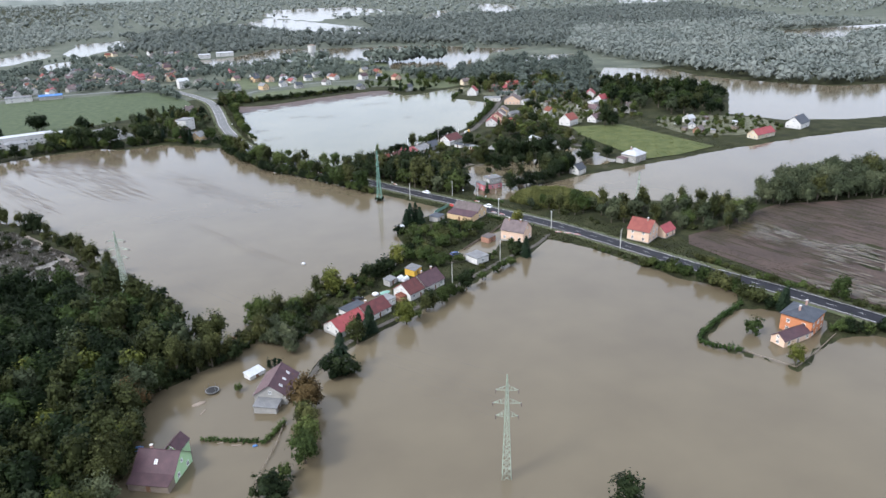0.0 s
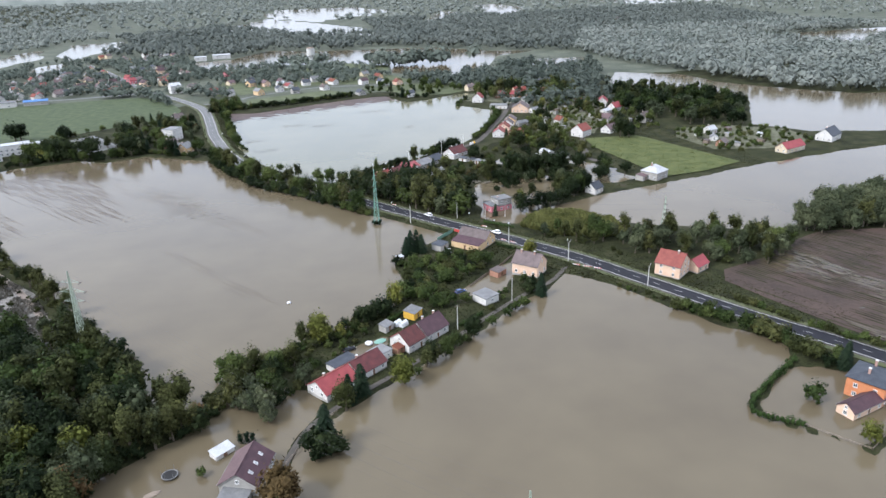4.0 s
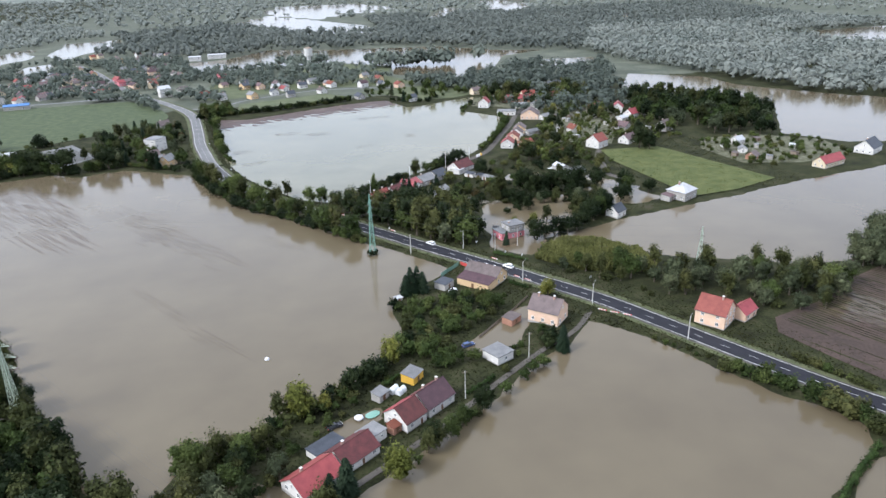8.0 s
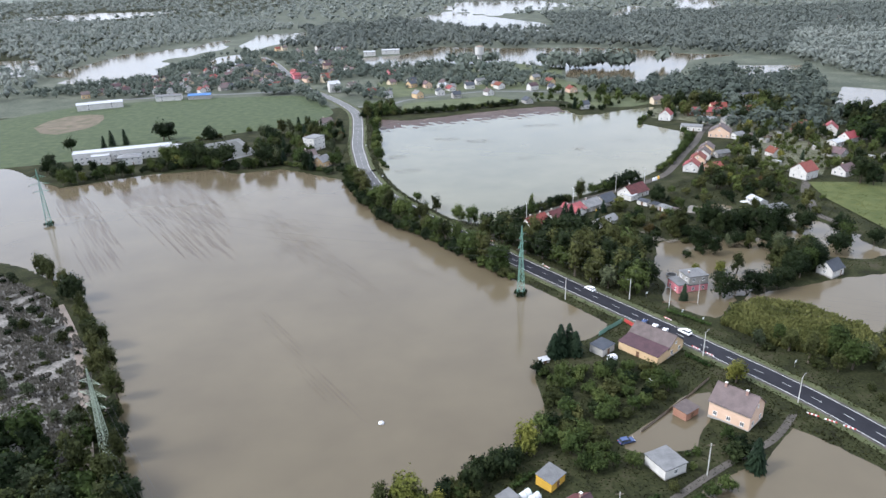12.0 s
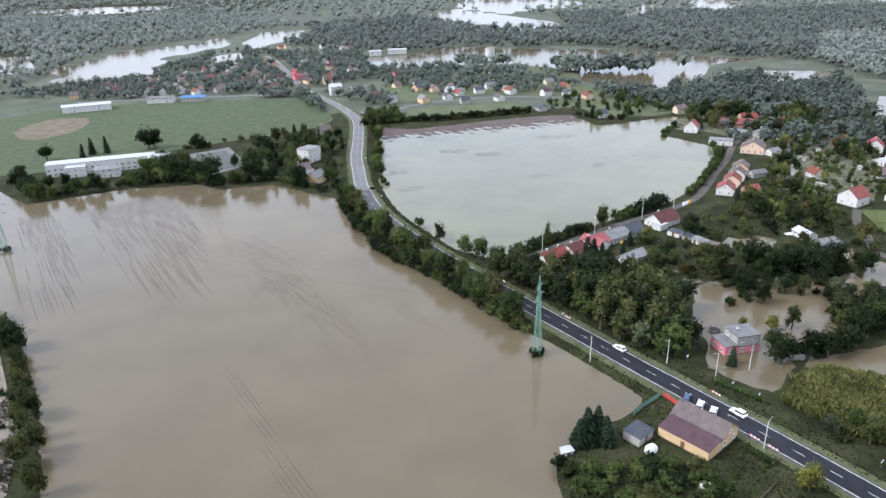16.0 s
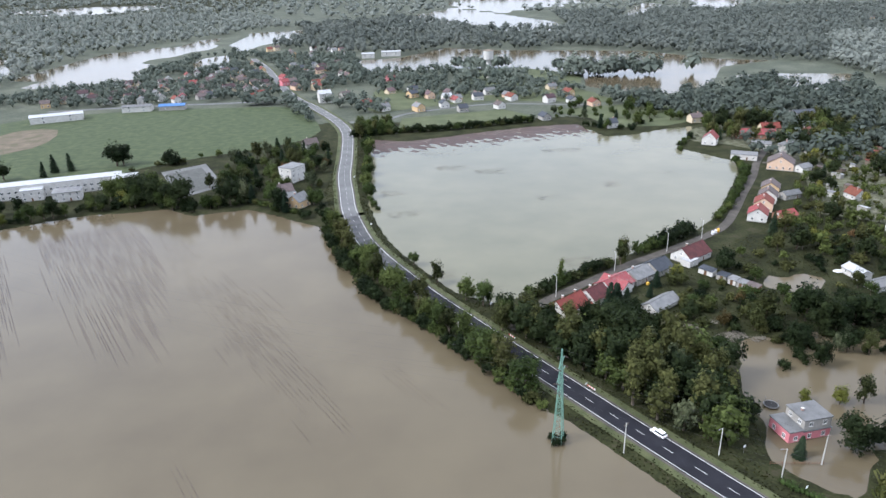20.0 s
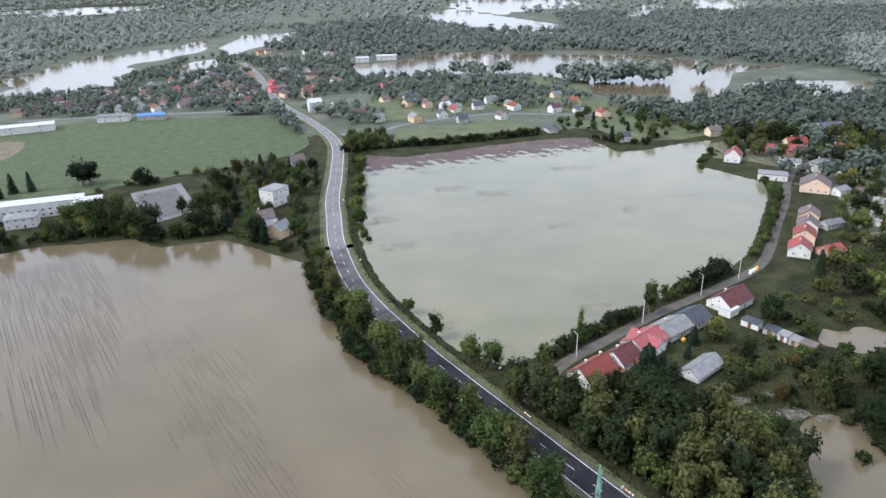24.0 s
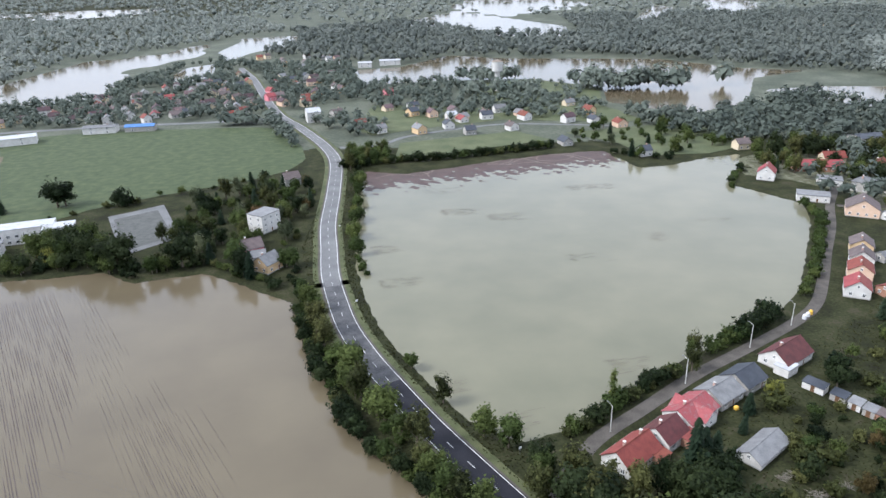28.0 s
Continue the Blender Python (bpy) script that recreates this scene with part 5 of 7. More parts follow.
sheet("field_maize", [(216, 440), (222, 468), (261, 462), (281, 374), (250, 364), (220, 361)], 0.4, M["green_crop"], "light green field of low crop", "field", step=8)
sheet("field_plough", [(168, 236), (190, 241), (205, 250), (235, 259), (290, 248), (420, 262), (420, 90), (214, 112), (192, 146), (176, 180), (168, 204), (162, 227)], 0.12, M["plough"], "dark brown ploughed field with pools of water", "field", step=8)
bank = sheet("mud_bank", [(-28, 687), (29, 706), (67, 718), (112, 729), (124, 726), (134, 700), (131, 674), (112, 664), (92, 660), (60, 648), (22, 632), (-5, 628), (-24, 640)], 0.0, M["red_mud"], "reddish brown muddy shore with pools", "field", drape=False, step=2.5)
for v in bank.data.vertices:  # low furrowed mud that dips under the water to the south
    rise = (v.co.y - 0.3 * v.co.x - 655) * 0.0016
    v.co.z = 0.015 + min(rise, 0.05) + 0.035 * float(wave(v.co.x * 1.1, v.co.y * 2.2)) + 0.012 * math.sin(v.co.y * 2.1 - v.co.x * 0.7)

# ================================================================ houses of the near settlement
# back slope in mauve: the same maroon roof, painted lighter on its lit side
house(-18.0, 166.8, 69, 12.2, 9.6, 3.3, 6.6, "grey_wall", "maroon_roof", "grey house with maroon roof and skylights standing in flood water", skylights=3, chimneys=0, sides="flr", back_roof="mauve_roof")
shed(-21.2, 158.8, 69, 4.6, 6.5, 2.2, "grey_wall", "grey_roof", "grey rendered lean-to standing in water", name="annex")
shed(-24.3, 178.6, 35, 5.5, 3.0, 1.6, "white", "pale_roof", "white garden shed with pale sheet roof")
house(-47.5, 139.5, -24, 10.5, 9.0, 3.2, 7.0, "green_wall", "maroon_roof", "mint green house with maroon roof in flood water", skylights=1)
shed(-49.8, 134.0, -24, 10.5, 3.2, 2.4, "wood", "maroon_roof", "open timber veranda with low maroon roof", slope=0.9, name="veranda")
house(-44.3, 144.0, 66, 5, 4, 4.6, 6.4, "green_wall", "maroon_roof", "maroon-roofed dormer wing of the mint house", chimneys=0, name="dormer", category="house wing", door=False)
house(7.2, 199.8, 33, 12, 9, 2.3, 5.2, "white", "red_roof", "white bungalow with bright red roof", chimneys=1)
house(17.8, 206.7, 33, 11, 8.5, 2.5, 5.3, "white", "darkred_roof", "white bungalow with weathered dark red roof", chimneys=1)
house(34.0, 217.5, 33, 7.5, 8.8, 3.0, 6.2, "white", "darkred_roof", "white gabled house half with dark red roof", chimneys=0, sides="fl", back_roof="red_roof")
house(42.5, 223.0, 33, 10.5, 8.8, 3.0, 6.4, "white", "maroon_roof", "white gabled house half with dull maroon roof", chimneys=2, back_roof="darkred_roof")
shed(40.4, 237, 45, 5.5, 4.5, 2.6, "yellow_paint", "grey_roof", "bright yellow flat-roofed garage")
house(69.0, 240.6, 25, 6.6, 7.0, 2.9, 2.9, "white", "grey_roof", "white flat-roofed garage with grey roof", chimneys=0, name="garage", category="garage", sides="f")
house(94.4, 260.2, 133, 11, 9, 4.9, 8.6, "peach", "brown_roof", "peach house with grey-brown tiled roof", chimneys=2)
shed(81.8, 262.6, 35, 5.5, 4.2, 2.7, "brick_wall", "brown_roof", "brick garage with flat brown roof", slope=0.2)
house(84.6, 298.8, -50, 14.4, 8.6, 3.4, 6.4, "yellow", "brown_roof", "wide ochre bungalow with grey-brown tiled roof", chimneys=0)
shed(79.3, 294.2, -50, 14.2, 5.8, 2.9, "yellow", "maroon_roof", "ochre front wing with low maroon roof", slope=0.9, name="wing")
house(147.3, 240.6, 125, 10, 10.4, 5.2, 9.2, "peach", "red_roof", "peach house with red roof beside the road", chimneys=1)
house(158.4, 240.6, 26, 8, 6, 2.9, 5.4, "peach", "red_roof", "low red-roofed annex of peach house", chimneys=0, sides="f")
house(152.8, 150.2, 28, 11, 9.8, 6.3, 8.4, "orange", "slate_roof", "orange two-storey house with slate roof", chimneys=2, hip=True)
house(144.0, 144.6, 12, 13, 5, 2.8, 4.6, "peach", "maroon_roof", "low maroon-roofed wing of orange house", chimneys=0)
house(112.4, 342.3, 12, 8.2, 7.2, 3.0, 3.0, "pink", "grey_roof", "pink ground floor of a cube house in flood water", chimneys=0, door=False)
house(112.4, 342.3, 12, 8.0, 7.0, 2.9, 2.9, "grey_wall", "grey_roof", "grey upper floor of a cube house with flat roof", z=2.9, chimneys=1, door=False, sides="fl")
house(106.3, 341.0, 12, 4.0, 7.6, 3.6, 3.6, "pink", "grey_roof", "pink terrace wing of a cube house", chimneys=0, door=False)
house(213.9, 362.6, 27, 11.5, 10.5, 4.6, 8.2, "grey_wall", "pale_roof", "grey house with pale hipped roof at the water", hip=True)
shed(205.5, 361.5, 27, 6.0, 5.0, 2.8, "grey_wall", "mauve_roof", "low grey annex with faded mauve roof", name="annex")
house(168.8, 349.2, 30, 7.5, 6.5, 3.0, 5.8, "white", "slate_roof", "small white gabled house at the water", chimneys=0)
house(328, 386.5, 17, 20, 8, 3.2, 6.5, "cream", "red_roof", "cream farmhouse with bright red roof")
house(373, 403, 27, 16, 11, 4.0, 8.5, "white", "slate_roof", "white house with dark slate roof")

# terrace along the village lane
house(62.6, 411.6, 40, 13.0, 8.4, 3.0, 6.2, "white", "rust_roof", "white gabled cottage with rust-red roof", chimneys=2)
house(73.3, 419.5, 40, 9.0, 8.4, 2.9, 5.9, "white", "darkred_roof", "white cottage with dark red roof and bright verge", chimneys=1)
house(83.0, 428.5, 40, 13.0, 9.0, 2.9, 5.4, "white", "worn_roof", "cottage with patchy red sheet roof", chimneys=1)
house(94.0, 437.0, 36, 10.5, 9, 2.7, 5.0, "grey_wall", "grey_roof", "grey cottage with sheet metal roof", chimneys=1)
house(103.5, 443.5, 36, 9.5, 9, 2.8, 5.4, "grey_wall", "slate_roof", "grey cottage with dark slate roof", chimneys=0)
house(121.5, 455.5, 36, 14, 9.5, 2.9, 6.4, "white", "darkred_roof", "white house with dark red roof and chimney", chimneys=1)
house(95.8, 413.2, 39, 14.0, 6.5, 1.9, 3.8, "white", "grey_roof", "old barn with grey worn roof", chimneys=0, name="barn", category="barn", sides="l")

# row along the lake's east shore
house(168.5, 499.5, 62, 9.5, 8.5, 3.8, 6.8, "white", "red_roof", "white house with red roof beside the lane")
house(177.5, 513.5, 62, 9.5, 8.5, 4.2, 7.0, "peach", "rust_roof", "peach house with orange roof beside the lane")
house(185, 525.5, 62, 9, 8.5, 4.0, 7.0, "white", "brown_roof", "white house with dark brown roof beside the lane")
house(192, 538, 62, 9.5, 8.5, 4.2, 7.0, "yellow", "brown_roof", "yellow house with grey-brown roof beside the lane")
house(219, 584, 62, 13, 14, 4.2, 8.4, "peach", "brown_roof", "wide peach house with brown roof")
house(240, 619, 40, 10, 9, 5.4, 7.8, "grey_wall", "grey_roof", "grey house with shallow roof", hip=True)
house(236, 659, -10, 26, 9, 3.4, 6.2, "brick_wall", "red_roof", "long brick barn with red roof", chimneys=0, name="barn", category="barn")
house(207, 606.5, -25, 15, 9, 3.4, 3.4, "white", "grey_roof", "white bungalow with flat grey roof", chimneys=0)
house(229, 632, -25, 12, 9, 3.4, 3.4, "white", "grey_roof", "white modern bungalow with flat roof", chimneys=0)
house(200.5, 645, 60, 10, 9, 4.6, 8.6, "white", "red_roof", "white house with red roof at the lake tip")
house(180.5, 497.5, 20, 9, 7, 3.0, 5.0, "brick_wall", "red_roof", "low brick outbuilding with red roof", chimneys=0)
house(198, 529, 20, 10, 5, 2.8, 4.2, "grey_wall", "grey_roof", "grey outbuilding behind the row", chimneys=0)
house(228, 576, 30, 9, 6, 3.0, 4.6, "white", "grey_roof", "white outbuilding with grey roof", chimneys=0)
house(254, 676, 0, 13, 8, 3.4, 6.4, "cream", "rust_roof", "cream house with rust-red roof")
house(300, 717, 10, 22, 14, 5, 6.5, "grey_wall", "slate_roof", "large grey hall with blue-grey roof", chimneys=0, name="hall", category="hall")
house(268, 653, 40, 10, 9, 4.4, 7.4, "brick_wall", "rust_roof", "brick house with rust-red roof")
house(295, 580, 60, 12, 9, 4.6, 8.4, "white", "red_roof", "white house with red roof by the wood")
house(293, 554, 30, 11, 8, 4.0, 7.5, "white", "red_roof", "white house with red roof and pale yard")
house(281, 548, 30, 9, 7, 2.8, 4.0, "white", "pale_roof", "low white hall with pale roof", chimneys=0)
house(249, 481, 30, 11, 8, 3.2, 6.2, "white", "mauve_roof", "white house with faded mauve roof")
house(266, 520, 120, 11, 8, 3.0, 6.0, "grey_wall", "mauve_roof", "grey house with faded mauve roof")
house(292, 505, 30, 10, 9, 4.2, 7.8, "grey_wall", "brown_roof", "grey house with brown roof")
house(224.5, 478.5, 30, 11, 10, 4.8, 8.8, "white", "red_roof", "white cubic house with bright red roof")
house(313, 450, 20, 8, 6, 3.2, 5.5, "white", "pale_roof", "small white garden house with pale roof")
house(302, 430, 60, 6, 5, 2.6, 4.4, "white", "grey_roof", "small white hut with grey roof", chimneys=0)
house(297, 414, 30, 7, 6, 2.8, 5.0, "brick_wall", "brown_roof", "small brown hut with brown roof", chimneys=0)
house(229, 525, 100, 8, 6, 3.0, 5.8, "white", "rust_roof", "small white house with rust-red roof")
house(178, 434, 100, 9, 6, 2.6, 4.0, "white", "pale_roof", "low white building with pale roof", chimneys=0)
shed(186, 424, 10, 5, 4, 2.2, "grey_wall", "slate_roof", "small shed with dark blue roof")
lump("tarpaulin", 174, 438.5, 2.4, 1.6, 0.5, "tarp", "white tarpaulin spread over a yard", "tarpaulin", 0.6)
house(181, 423, 20, 10, 6, 2.6, 4.0, "grey_wall", "grey_roof", "low grey building with sheet roof", chimneys=0)

# far bank of the flooded field
house(-194, 573, 19, 62, 10, 7.6, 7.7, "white", "pale_roof", "long white two-storey building with pale flat roof", chimneys=0, name="long_building", category="building", floors=2, win=1.6)
house(-205, 562, 19, 11, 9, 6.2, 6.2, "white", "pale_roof", "white wing of the long building", chimneys=0, name="wing", category="building")
house(-160, 578, 19, 13, 9, 7.4, 7.4, "white", "pale_roof", "white end wing of the long building", chimneys=0, name="wing", category="building")
house(-185, 560, 19, 14, 9, 5.4, 7.2, "white", "grey_roof", "white hall with grey hipped roof", chimneys=0, name="hall", category="building", hip=True)
house(-66.5, 585, 59, 12, 9.4, 8.8, 8.8, "white", "grey_roof", "white block of flats with flat roof", chimneys=0)
house(-66, 556, 30, 9, 8, 3.4, 6.6, "pink", "brown_roof", "pinkish cottage with brown roof")
house(-54.5, 537, 60, 9, 8, 4.0, 7.0, "yellow", "grey_roof", "yellow house with grey roof near the shore")
house(-61, 546, 20, 7, 6, 3.0, 5.0, "grey_wall", "grey_roof", "grey cottage with shallow grey roof", chimneys=0)
house(-68, 660, 30, 9, 8, 4.2, 7.2, "grey_wall", "brown_roof", "grey house with brown roof beside the road")
# fields and lawns round the town and the lake
sheet("lawn", [(-46, 800), (-30, 778), (0, 795), (70, 822), (160, 800), (176, 808), (168, 850), (150, 892), (60, 872), (10, 888), (-40, 900)], 0.2, M["meadow"], "gardens and lawns among the town houses", "lawn", step=14)
sheet("lawn", [(140, 735), (150, 700), (190, 702), (214, 715), (238, 745), (200, 790), (160, 785), (110, 770)], 0.2, M["meadow"], "pale green lawn at the head of the lake", "lawn", step=14)
sheet("lawn", [(60, 905), (130, 892), (165, 895), (178, 962), (120, 1025), (60, 1010), (50, 950)], 0.2, M["meadow"], "pale meadow round the water tower", "lawn", step=14)
sheet("lawn", [(188, 655), (204, 690), (226, 700), (262, 690), (300, 640), (290, 560), (236, 480), (200, 505), (222, 560), (232, 612), (212, 640)], 0.08, M["garden_soil"], "allotment gardens with beds and paths", "garden", step=5)
sheet("bare_patch", [(-318, 692), (-320, 718), (-312, 741), (-296, 748), (-281, 742), (-272, 722), (-268, 700), (-270, 682), (-284, 662), (-300, 668)], 0.24, M["tan_soil"], "bare brown patch in the crop field", "field", step=14)
for pts in (((-20, 668), (-8, 676), (6, 672), (14, 682), (4, 690), (-6, 684)), ((60, 690), (72, 704), (88, 712), (104, 706), (92, 696), (80, 700), (84, 714)), ((100, 716), (112, 700), (124, 684)), ((96, 714), (108, 698), (119, 682)), ((40, 700), (52, 706), (64, 704), (60, 694), (48, 692), (56, 700), (70, 708), (80, 704)), ((30, 690), (46, 696), (60, 690), (74, 694), (90, 690)), ((66, 712), (76, 698), (90, 686)), ((-16, 690), (-4, 680), (8, 678), (12, 668))):
    tagged(ribbon("wheel_track", smooth_line(np.array(pts, float), 1.5), 0.3, 0.3, 0.11, M["mud"]), "pale wheel track in the red mud", "track", kind="structure")
TAKEN.append((-128, 592, 20))
# court beside the far bank
sheet("court", [(-152, 609), (-130, 627), (-104, 577), (-123, 555)], 0.1, M["dry_asphalt"], "pale grey sports court with a dull middle", "court", step=5)
sheet("court_infill", [(-147, 604), (-130, 618), (-108, 578), (-123, 562)], 0.24, M["court"], "dull damp playing surface of the sports court", "court", step=5)

# ================================================================ garden and yard things
flat_roof(23.6, 212.3, 33, 6.5, 5, 2.7, "white", "grey_roof", "white garage with flat grey roof")
flat_roof(11.5, 211.5, 33, 9, 4.5, 2.6, "white", "slate_roof", "white annex with flat blue-grey roof")
shed(30.2, 213.8, 33, 3.2, 2.6, 2.3, "brick_wall", "rust_roof", "small porch with red tiled roof", name="porch")
shed(67.0, 296.8, 40, 6.0, 5.0, 2.6, "grey_wall", "slate_roof", "open shelter with blue-grey flat roof", slope=0.2, name="shelter")
lump("tarpaulin", 69.0, 291.6, 2.2, 1.6, 1.2, "tarp", "crumpled white tarpaulin hung beside a shelter", "tarpaulin", 0.9, 40)
shed(47.6, 291.5, 20, 2.8, 2.0, 1.3, "white", "pale_roof", "small white box shed at the water", name="box_shed", slope=0.1)
lump("garden_tent", 77.7, 278.2, 1.8, 1.4, 0.9, "tarp", "small white pointed garden tent", "tent", 0.8)
shed(29.4, 230.4, 40, 4.2, 3.2, 2.2, "grey_wall", "grey_roof", "grey garden shed with sheet roof")
greenhouse(33.6, 232.4, 40)
greenhouse(35.6, 231.2, 40)
lump("swimming_pool_cover", 25.8, 223.4, 2.4, 1.5, 0.25, "steel_green", "green tarpaulin lying over garden gear", "tarpaulin", 0.3, 30)
lump("garden_tent", 21.9, 222.6, 1.4, 1.2, 0.8, "tarp", "white garden tent canopy", "tent", 0.6)
car(15.0, 221.0, 20, M["car_dark"], "black car standing in a flooded yard", z=-0.1)
car(62.6, 251.6, 15, M["car_blue"], "blue car standing in a flooded yard", z=-0.1)
fence([(67.6, 255.5), (80, 266), (94, 277.9)], 1.1, "wood", "grey wooden board fence along a yard", solid=True)
fence([(68.6, 307), (73, 311), (78, 314.4)], 1.8, "steel_green", "dark green board fence beside the bungalow", solid=True)
fence([(79, 314.6), (80.2, 312.5), (81.5, 310.2)], 1.4, "red_paint", "red board fence beside parked cars", solid=True)
fence([(96.9, 328.9), (103, 329), (110, 328.8)], 1.0, "door", "low dark garden fence in flood water")
fence([(-17, 151), (-20, 141), (-24.2, 131), (-27, 123)], 1.3, "wood", "dark wire fence on wooden posts in flood water")
fence([(-8.8, 168.6), (-4, 175), (1, 181.8), (7, 188)], 1.0, "wood", "dark low fence along the lane")
fence([(133, 129.5), (146, 135.5), (159, 142)], 0.8, "wood", "low grey wooden garden fence in flood water")
fence([(118, 151), (124, 144), (133, 129.5)], 0.7, "wood", "low grey wooden garden fence beside a hedge")
trampoline(-36.7, 173.2)
trampoline(108.1, 353.0)
lump("white_buoy", -1.4, 263.5, 0.85, 0.75, 0.7, "tarp", "white round drum drifting on flood water", "drum", 0.15)
lump("dock", -40.4, 167.6, 2.2, 1.0, 0.25, "wood", "overturned wooden raft floating in flood water", "raft", 0.05, 20)
lump("blue_tarpaulin", -55, 151, 1.6, 1.1, 0.4, "blue_paint", "crumpled blue tarpaulin beside the house", "tarpaulin", 0.1)
lump("blue_barrel", -25.3, 142.6, 0.7, 0.45, 0.4, "blue_paint", "blue plastic barrel caught on a hedge", "barrel", 0.1)
for x, y, a in ((-33.6, 146.8, 10), (-30, 144.4, -15), (-39, 163, 60)):
    tagged(part("plank", boxes((-1.3, -0.2, 0, 1.3, 0.2, 0.12)), M["wood"]), "loose wooden plank floating on the water", "plank", "floating planks").matrix_world = pose(x, y, 0.01, 0, 0, a)
for x, y, a in ((60.0, 361.6, 123), (93.6, 314.0, 123), (96.0, 294.2, 123), (40.6, 392.4, 122), (22.0, 403.5, 121), (98.8, 290.0, 123), (114.0, 257.6, -40), (117.2, 254.6, -40), (120.4, 251.6, -40)):
    barrier(x, y, a)
for x, y in ((58.5, 362), (92, 333), (35.5, 415), (100, 318), (122, 283), (105, 312), (-14, 500), (-30, 580)):
    road_sign(x, y, 30)
# behind the terrace
for k, (x, y, L) in enumerate(((122.5, 439.5, 6), (126.5, 434.0, 4), (129, 430.2, 3.2), (131, 427, 3), (133.5, 424, 5))):
    shed(x, y, -52, L, 3.2, 2.2, ("white", "grey_wall", "white", "grey_wall", "brick_wall")[k], ("slate_roof", "slate_roof", "grey_roof", "grey_roof", "brown_roof")[k], ("low white garage with dark roof", "grey hut with dark roof", "small white hut with grey roof", "small grey hut with sheet roof", "long low brown shed beside an allotment")[k])
flat_roof(118.5, 448.8, 36, 5.5, 4.5, 2.8, "white", "pale_roof", "white rear extension with pale flat roof")
shed(69.5, 411.0, 40, 4.5, 3.2, 2.4, "brick_wall", "rust_roof", "rear lean-to with orange tiled roof", name="lean_to")
shed(79.0, 417.8, 40, 5.0, 3.0, 2.4, "brick_wall", "red_roof", "rear lean-to with red tiled roof", name="lean_to")
house(83.5, 428.0, 130, 10.6, 6.0, 2.9, 5.2, "white", "worn_roof", "cross wing with patchy red sheet roof", chimneys=0, name="cross_wing", category="house wing", door=False)
lump("yellow_tank", 96.6, 431.0, 0.75, 0.7, 0.8, "yellow_paint", "round yellow tank behind the cottage", "tank", 1.2)
for k, (x, y) in enumerate(((140.5, 481.5), (142.4, 483.0), (144.2, 484.6))):
    b = thing("recycling_bin", pose(x, y, height_at(x, y), 0, 0, 40), ("pale", "white", "yellow")[k] + " bell-shaped recycling bin beside the lane", "recycling bin", "recycling bins")
    part("body", bar(bmesh.new(), (0, 0, 0), (0, 0, 1.3), 0.75, 0.65, 12), M[("tarp", "tarp", "yellow_paint")[k]], b)
    part("lid", bar(bmesh.new(), (0, 0, 1.3), (0, 0, 1.75), 0.68, 0.25, 12), M[("tarp", "tarp", "yellow_paint")[k]], b)
brush_pile(112, 390.5, 11, 5, 420, "pale heap of washed-up sticks and reeds")
brush_pile(121, 389, 5, 2, 110, "small heap of washed-up reeds")
brush_pile(107, 399, 9, 1.6, 150, "long line of washed-up reeds across the meadow")
brush_pile(98, 404, 5, 1.4, 90, "thin line of stranded sticks on the meadow")
brush_pile(100, 397, 6, 3, 120, "loose driftwood on the meadow")
lump("rubble_heap", 192, 192, 2.0, 1.3, 0.6, "gravel", "pale heap of rubble at the edge of the ploughed field", "rubble", 0.2)
furrows("stubble_rows", "rows of dark maize stubble showing above the water",
        [[(-198, 484), (-188, 494), (-168, 470), (-138, 422), (-121, 384), (-132, 380), (-146, 392), (-172, 432)], [(-172, 500), (-150, 514), (-126, 508), (-104, 470), (-90, 438), (-82, 404), (-94, 398), (-106, 402), (-128, 428), (-150, 462)]],
        (0.56, -0.83), M["stubble"], gap=0.72, piece=(14.0, 60.0), half=0.09, seed_gap=-0.42)
furrows("sparse_stubble_rows", "thin broken rows of stubble showing above the water",
        [[(-122, 516), (-108, 500), (-60, 440), (-8, 352), (-20, 346), (-56, 400), (-92, 456)], [(-52, 336), (-44, 330), (-12, 276), (-20, 276)], [(-4, 380), (2, 382), (22, 352), (16, 348)], [(-66, 436), (-44, 436), (-34, 400), (-38, 380), (-54, 386)]],
        (0.56, -0.83), M["stubble"], gap=1.3, piece=(8.0, 40.0), half=0.042, seed_gap=-0.3)
furrows("furrow_pools", "long shining puddles between the plough furrows",
        [[(205, 226), (216, 212), (232, 200), (250, 190), (226, 172), (204, 150), (188, 152), (184, 168), (196, 186), (206, 200)], [(184, 232), (206, 246), (210, 240), (212, 222), (198, 214)], [(176, 186), (186, 176), (196, 158), (192, 150), (180, 170)]], (0.36, -0.93), M["water"], gap=1.3, piece=(2.0, 17.0), half=0.3, seed_gap=-0.2, lift=0.78)
furrows("plough_ridges", "dark ridges of turned soil between the furrows",
        [[(168, 234), (205, 248), (235, 257), (290, 246), (330, 200), (300, 110), (216, 114), (194, 146), (178, 180), (170, 204)]], (0.36, -0.93), M["ground"], gap=1.7, piece=(5.0, 30.0), half=0.28, seed_gap=-0.3, lift=0.7)
furrows("lake_rows", "dark patches of drowned stubble in the lake",
        [[(x - w, y - 5), (x + w, y - 6), (x + w, y + 5), (x - w, y + 4)] for x, y, w in ((-8, 556, 5), (0, 521, 7), (82, 541, 11), (27, 604, 9), (49, 595, 8), (147, 580, 7), (111, 563, 7), (20, 446, 4), (38, 430, 4), (74, 456, 6), (100, 640, 12), (20, 640, 12))],
        (0.9, 0.25), M["stubble"], gap=0.8, piece=(3.0, 11.0), half=0.06, seed_gap=-0.25)
